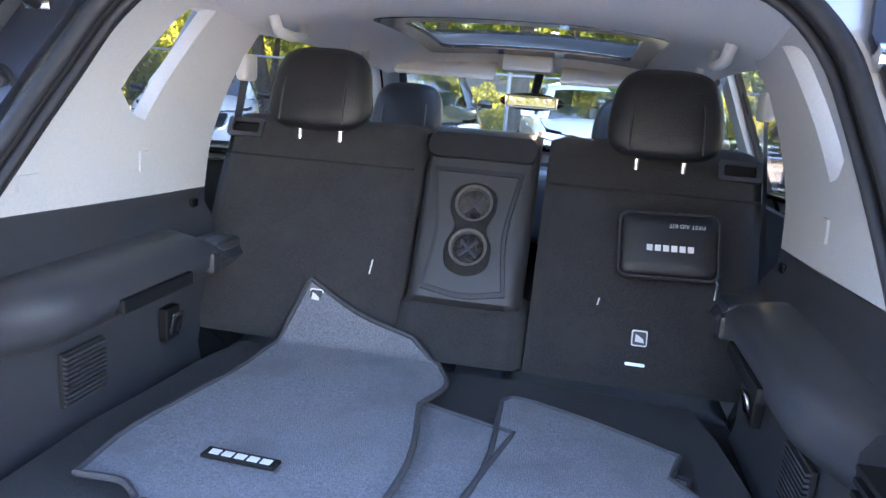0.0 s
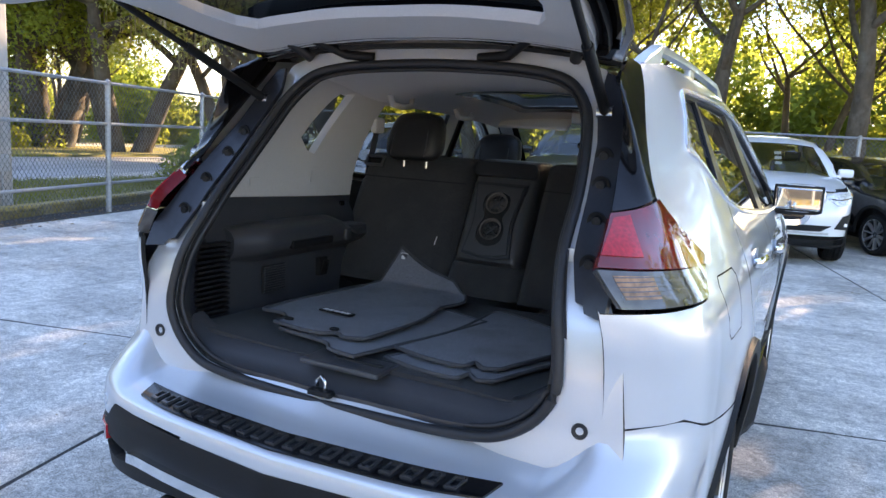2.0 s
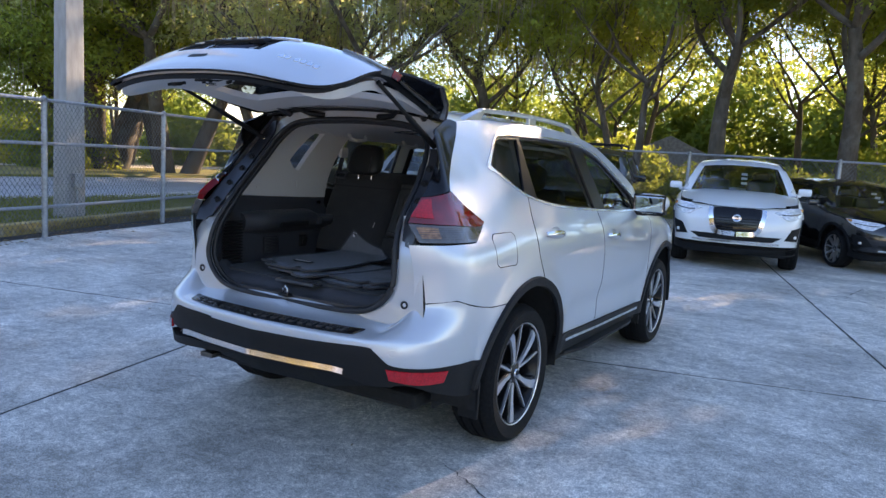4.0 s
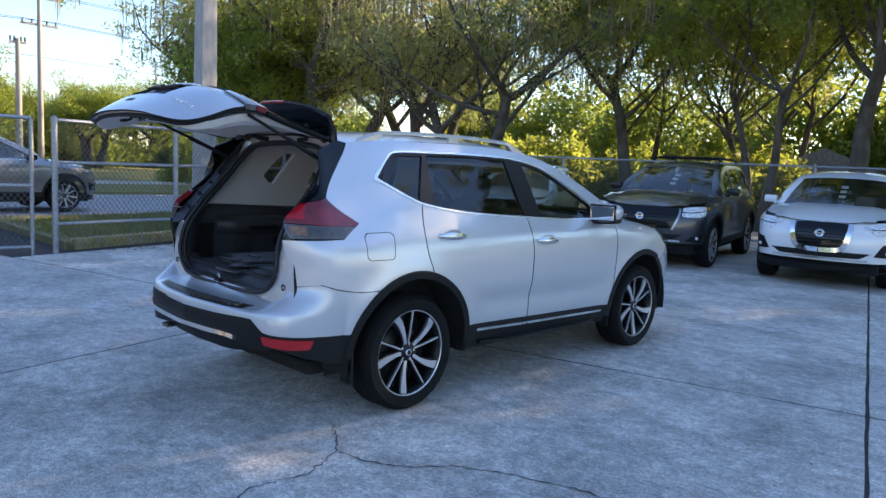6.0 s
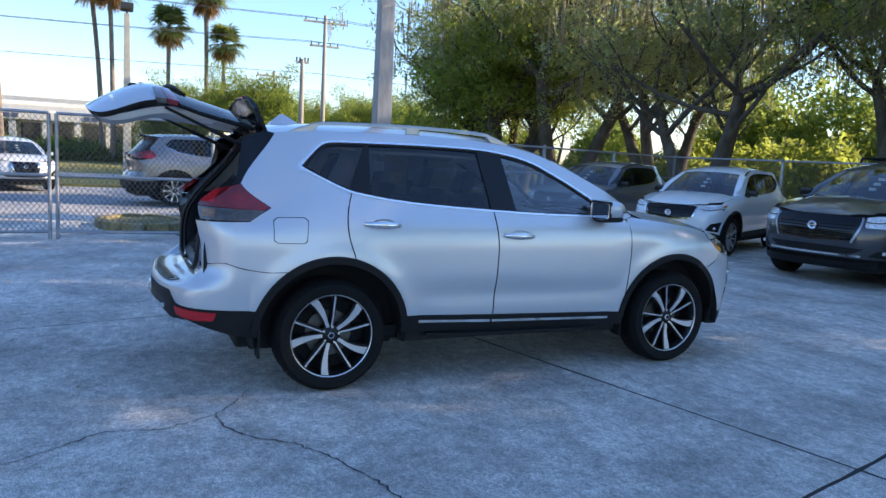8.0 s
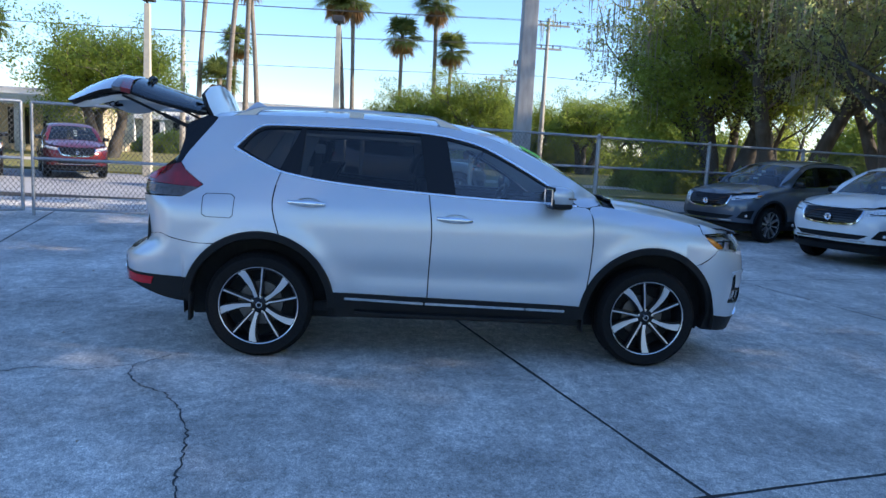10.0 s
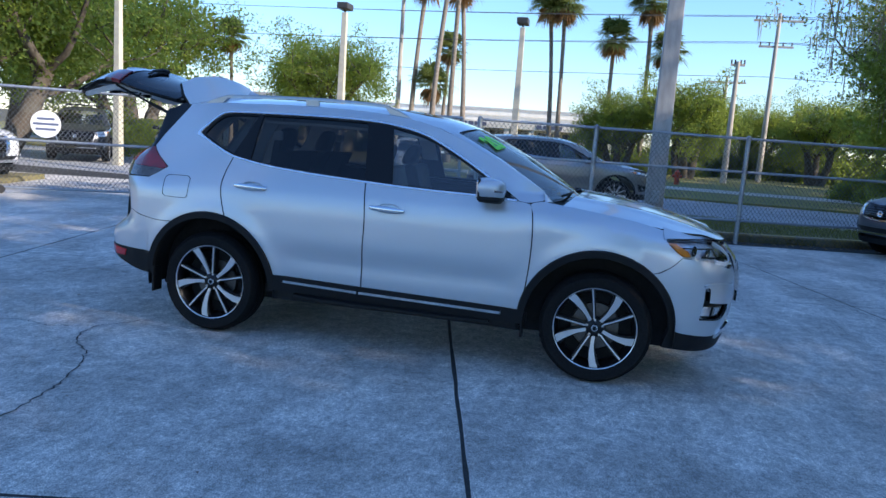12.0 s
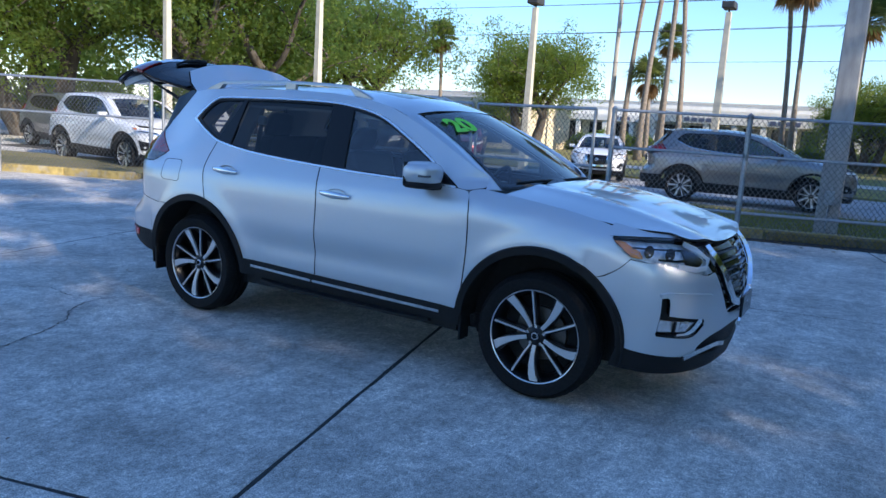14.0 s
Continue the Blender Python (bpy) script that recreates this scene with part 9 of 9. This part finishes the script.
    part("badge_bar", boxed(-0.062, 0.062, 3.655, 3.668, 0.774, 0.796), M_CHROME, c)
    for sx in (1, -1):
        f = (lambda u: u) if sx > 0 else (lambda u: 2 * NC - u)
        way = 1 if sx > 0 else -1
        if style != "wide":
            P = spline([(f(nose_at(gw_ * 1.02)), 0.925), (f(nose_at(gw_ * 0.94)), 0.78), (f(nose_at(gw_ * 0.74)), gb + 0.02), (f(NC), gb - 0.012)], 5)
            ribbon("grille_vee", [nose_full(p.x, p.y) for p in P], [Vector((sx * 0.3, 1, 0.1)).normalized()] * len(P), 0.085 if style == "vee" else 0.035, 0.03, M_CHROME, c)
        else:
            P = spline([(f(nose_at(gw_ * 1.0)), 0.925), (f(nose_at(gw_ * 0.96)), 0.78), (f(nose_at(gw_ * 0.84)), gb)], 5)
            ribbon("grille_edge", [nose_full(p.x, p.y) for p in P], [Vector((sx * 0.3, 1, 0.1)).normalized()] * len(P), 0.03, 0.02, M_RAIL, c)
        hp = {"vee": loop2([(f(3.02), 0.962), (f(3.28), 0.955), (f(nose_at(0.60)), 0.925)], [(f(nose_at(0.50)), 0.895), (f(nose_at(0.58)), 0.85)], [(f(nose_at(0.66)), 0.79), (f(nose_at(0.76)), 0.80), (f(3.18), 0.885)], n=3),
              "wide": loop2([(f(3.20), 0.955), (f(nose_at(0.72)), 0.945), (f(nose_at(0.60)), 0.925)], [(f(nose_at(0.585)), 0.83), (f(nose_at(0.60)), 0.80)], [(f(nose_at(0.80)), 0.80), (f(3.26), 0.83)], n=3),
              "small": loop2([(f(3.00), 0.968), (f(3.28), 0.950), (f(nose_at(0.60)), 0.915)], [(f(nose_at(0.51)), 0.885), (f(nose_at(0.53)), 0.835)], [(f(nose_at(0.70)), 0.85), (f(3.14), 0.905)], n=3)}[style]
        hl_ = panel("headlamp", nose_full, hp[::way], M_LAMPW, c, lift=0.010, step=0.05, thick=0.02)
        P = spline([(f(nose_at(0.59)), 0.875), (f(nose_at(0.70)), 0.870), (f(3.24), 0.898)], 5)
        ribbon("lamp_divider", [nose_full(p.x, p.y) + Vector((0, 0.006, 0)) for p in P], [Vector((sx * 0.4, 1, 0)).normalized()] * len(P), 0.014, 0.014, M_GLOSSB, hl_)
        am = loop2([(f(3.05), 0.955), (f(3.20), 0.948)], [(f(3.22), 0.915), (f(3.14), 0.918)], n=2)
        panel("corner_lens", nose_full, am[::way], M_AMBER, hl_, lift=0.016, step=0.05, thick=0.01)
        z0, z1 = {"vee": (0.48, 0.70), "wide": (0.42, 0.55), "small": (0.47, 0.66)}[style]
        fo = loop2([(f(nose_at(0.86)), z1), (f(nose_at(0.74)), z1 - 0.04)], [(f(nose_at(0.66)), z0 + 0.02), (f(nose_at(0.84)), z0)], n=2)
        fb = panel("fog_bezel", nose_full, fo[::way], M_CLAD, c, lift=0.008, step=0.08)
        q = nose_full(f(nose_at(0.79)), z0 + 0.07)
        part("fog_lamp", boxed(q.x - 0.035, q.x + 0.035, q.y - 0.02, q.y + 0.016, q.z - 0.022, q.z + 0.022, bevel=0.008), M_LAMPW, fb)
    P = [Vector((nose_at(0.60) + (2 * NC - 2 * nose_at(0.60)) * j / 12, 0.435)) for j in range(13)]
    ribbon("skid_strip", [nose_full(p.x, p.y) + Vector((0, 0.012, 0)) for p in P], [Vector((0, 1, 0))] * 13, 0.03, 0.02, M_CHROME, c)
    P2 = loop2([(nose_at(0.62), 0.535), (NC, 0.54)], [(NC, 0.54), (2 * NC - nose_at(0.62), 0.535)], [(2 * NC - nose_at(0.50), 0.46), (NC, 0.455)], [(NC, 0.455), (nose_at(0.50), 0.46)], n=3)
    panel("lower_grille", nose_full, P2, M_CLAD, c, lift=0.008, step=0.1)
    # tail
    tt_ = [(-0.70, 1.06), (tail_at(0.70), 1.06), (TC, 1.17)]
    tl = [(-0.46, 0.58), (-0.80, 0.57), (TC, 0.58)]
    panel("tail_panel", tail_full, loop2([(-0.46, 0.58), (-0.70, 0.70), (-0.70, 1.06)], tt_, flip(tt_, TC), [(2 * TC + 0.70, 1.06), (2 * TC + 0.46, 0.58)], flip(tl, TC), tl[::-1], n=4), M_SILVER, c, step=0.1)
    cl2 = [(-0.44, 0.36), (-0.8, 0.36), (TC, 0.36)]
    panel("rear_cladding", tail_full, loop2(tl, flip(tl, TC), flip(cl2, TC), cl2[::-1], n=3), M_CLAD, c, lift=0.004, step=0.1)
    rg = mirrored([(0.0, 1.17), (0.62, 1.15), (0.68, 1.20), (0.64, 1.42), (0.58, 1.56), (0.0, 1.61)])
    panel("rear_window", lambda x, z: Vector((x, GY(z) + 0.03 + 0.16 * (abs(x) / 0.7) ** 2.6, z)), rg, M_GLASSD, c, step=0.1, inward=(0, 1, 1))
    panel("spoiler", lambda x, t: Vector((x, -0.40 - 0.2 * t + 0.06 * (abs(x) / 0.6) ** 2, 1.65 - 0.035 * (abs(x) / 0.6) ** 2.2)), mirrored([(0.0, 0.0), (0.57, 0.04), (0.585, 0.85), (0.0, 1.0)]), M_SILVER, c, step=0.1, thick=0.02)
    for sx in (1, -1):
        f = (lambda u: u) if sx > 0 else (lambda u: 2 * TC - u)
        lo_ = loop2([(f(-0.39), 1.155), (f(-0.52), 1.29), (f(tail_at(0.66)), 1.20)], [(f(tail_at(0.40)), 1.13), (f(tail_at(0.66)), 1.09)], [(f(-0.50), 1.09), (f(-0.39), 1.15)], n=3)
        panel("tail_lamp", tail_full, lo_ if sx > 0 else lo_[::-1], M_REDL, c, lift=0.012, step=0.07, thick=0.03)
        mb_ = bmesh.new()
        box(mb_, min(sx * 0.87, sx * 1.07), max(sx * 0.87, sx * 1.07), 1.95, 2.06, 1.13, 1.25, bevel=0.04)
        box(mb_, min(sx * 0.76, sx * 0.92), max(sx * 0.76, sx * 0.92), 1.98, 2.05, 1.105, 1.16, bevel=0.015)
        part("door_mirror", mb_, M_SILVER if style == "vee" else M_GLOSSB, c, smooth=True)
        part("mirror_glass", boxed(min(sx * 0.89, sx * 1.05), max(sx * 0.89, sx * 1.05), 1.946, 1.949, 1.145, 1.235), M_CHROME, c)
        for y, z in ((0.30, 1.062), (1.29, 0.997)):
            p = skin(y, z)
            part("door_handle", boxed(sx * p.x - 0.012, sx * p.x + 0.012, y - 0.11, y + 0.11, z - 0.014, z + 0.014, bevel=0.008), M_SILVER, c)
    part("rear_plate", boxed(-0.155, 0.155, -0.93, -0.92, 0.86, 1.02), M_PLATE, c)
    w = wheel_pattern("wheel", 0.357, 0.27, 0.22, False, True)
    w.parent = c
    w.matrix_world = pose(0.778, 0, 0.357, 10)
    for x, y, rx, rz in ((0.778, WB, 38, 0), (-0.778, 0, 20, 180), (-0.778, WB, 0, 180)):
        copy_thing(w, pose(x, y, 0.357, rx, 0, rz))
    if style == "wide":
        for sx in (1, -1):
            tube_obj("roof_rail", [(sx * 0.56, 0.0, 1.70), (sx * 0.57, 0.05, 1.745), (sx * 0.57, 1.25, 1.735), (sx * 0.56, 1.3, 1.68)], 0.018, M_CLAD, c, 8)
        for y in (0.25, 0.95):
            tube_obj("roof_bar", [(-0.58, y, 1.755), (0.58, y, 1.755)], 0.017, M_CLAD, c, 8)
    return c


def moulding_to(c, name, pts2, width, proud, mat):
    P = spline(pts2, 3)
    ribbon(name, [skin(p.x, p.y) for p in P], [skin_normal(p.x, p.y) for p in P], width, proud, mat, c, True)


LEFT = 1.0
CAR_VEE, CAR_WIDE, CAR_SMALL = parked_pattern("vee"), parked_pattern("wide"), parked_pattern("small")


def park(pattern, x, y, turn, k, paint, label, group, by_nose=True, used=[]):
    """Parks a copy with its nose (or rear axle) at x, y."""
    if pattern.name in used:
        c = copy_thing(pattern, Matrix.Identity(4))
    else:
        used.append(pattern.name)
        c = pattern
    d = Vector((-math.sin(radians(turn)), math.cos(radians(turn)), 0))
    o = Vector((x, y, 0)) - (d * 3.635 * k[1] if by_nose else Vector())
    c.matrix_world = pose(o.x, o.y, 0, 0, 0, turn)
    c.scale = k
    tagged(c, label, "car", group)
    for o_ in c.children_recursive:
        if o_.type == "MESH" and o_.data.materials and o_.data.materials[0] == M_SILVER:
            o_.material_slots[0].link = "OBJECT"
            o_.material_slots[0].material = paint
    return c


ROW, LOT = "cars parked in a row under the trees", "cars beyond the fence"
park(CAR_VEE, 0.66, 8.20, 189, (1.05, 1.04, 1.02), M_WHITEP, "white SUV with a chrome vee grille parked nose out", ROW)
park(CAR_WIDE, -1.95, 7.76, 191, (1.09, 1.07, 1.07), M_GREYP, "dark grey large SUV with a roof rack parked nose out", ROW)
park(CAR_SMALL, -5.0, 7.85, 204, (0.96, 0.94, 0.96), M_WHITEP, "white small SUV parked nose out", ROW)
park(CAR_SMALL, -8.0, 7.25, 204, (0.96, 0.94, 0.96), M_BLUEG, "blue-grey small SUV parked nose out by the fence", ROW)
park(CAR_VEE, 3.1, 10.1, 208, (1.0, 1.0, 0.88), M_BLACKP, "low black car parked nose out", ROW)
park(CAR_SMALL, -14.5, 0.0, 8, (1.06, 1.06, 1.03), M_NXP, "warm grey SUV parked on the street", LOT, False)
park(CAR_VEE, -17.6, -3.4, -74, (0.95, 0.95, 0.86), M_WHITEP, "white saloon with a vee grille facing the fence", LOT)
park(CAR_VEE, -6.9, -12.7, -6, (1.04, 1.03, 1.0), M_WHITEP, "white SUV parked behind the fence", LOT, False)
park(CAR_SMALL, -9.2, -18.2, -6, (1.0, 1.0, 0.97), M_NXP, "warm grey SUV parked further off", LOT, False)
park(CAR_WIDE, -15.3, -10.4, -62, (1.02, 1.0, 1.0), M_BLACKP, "black boxy SUV facing the fence", LOT)
park(CAR_SMALL, -16.7, -8.0, -64, (0.98, 0.98, 0.98), M_REDP, "dark red SUV facing the fence", LOT)
park(CAR_WIDE, -13.9, -13.2, -58, (1.0, 1.0, 1.0), M_GREYP, "dark grey SUV facing the fence", LOT)
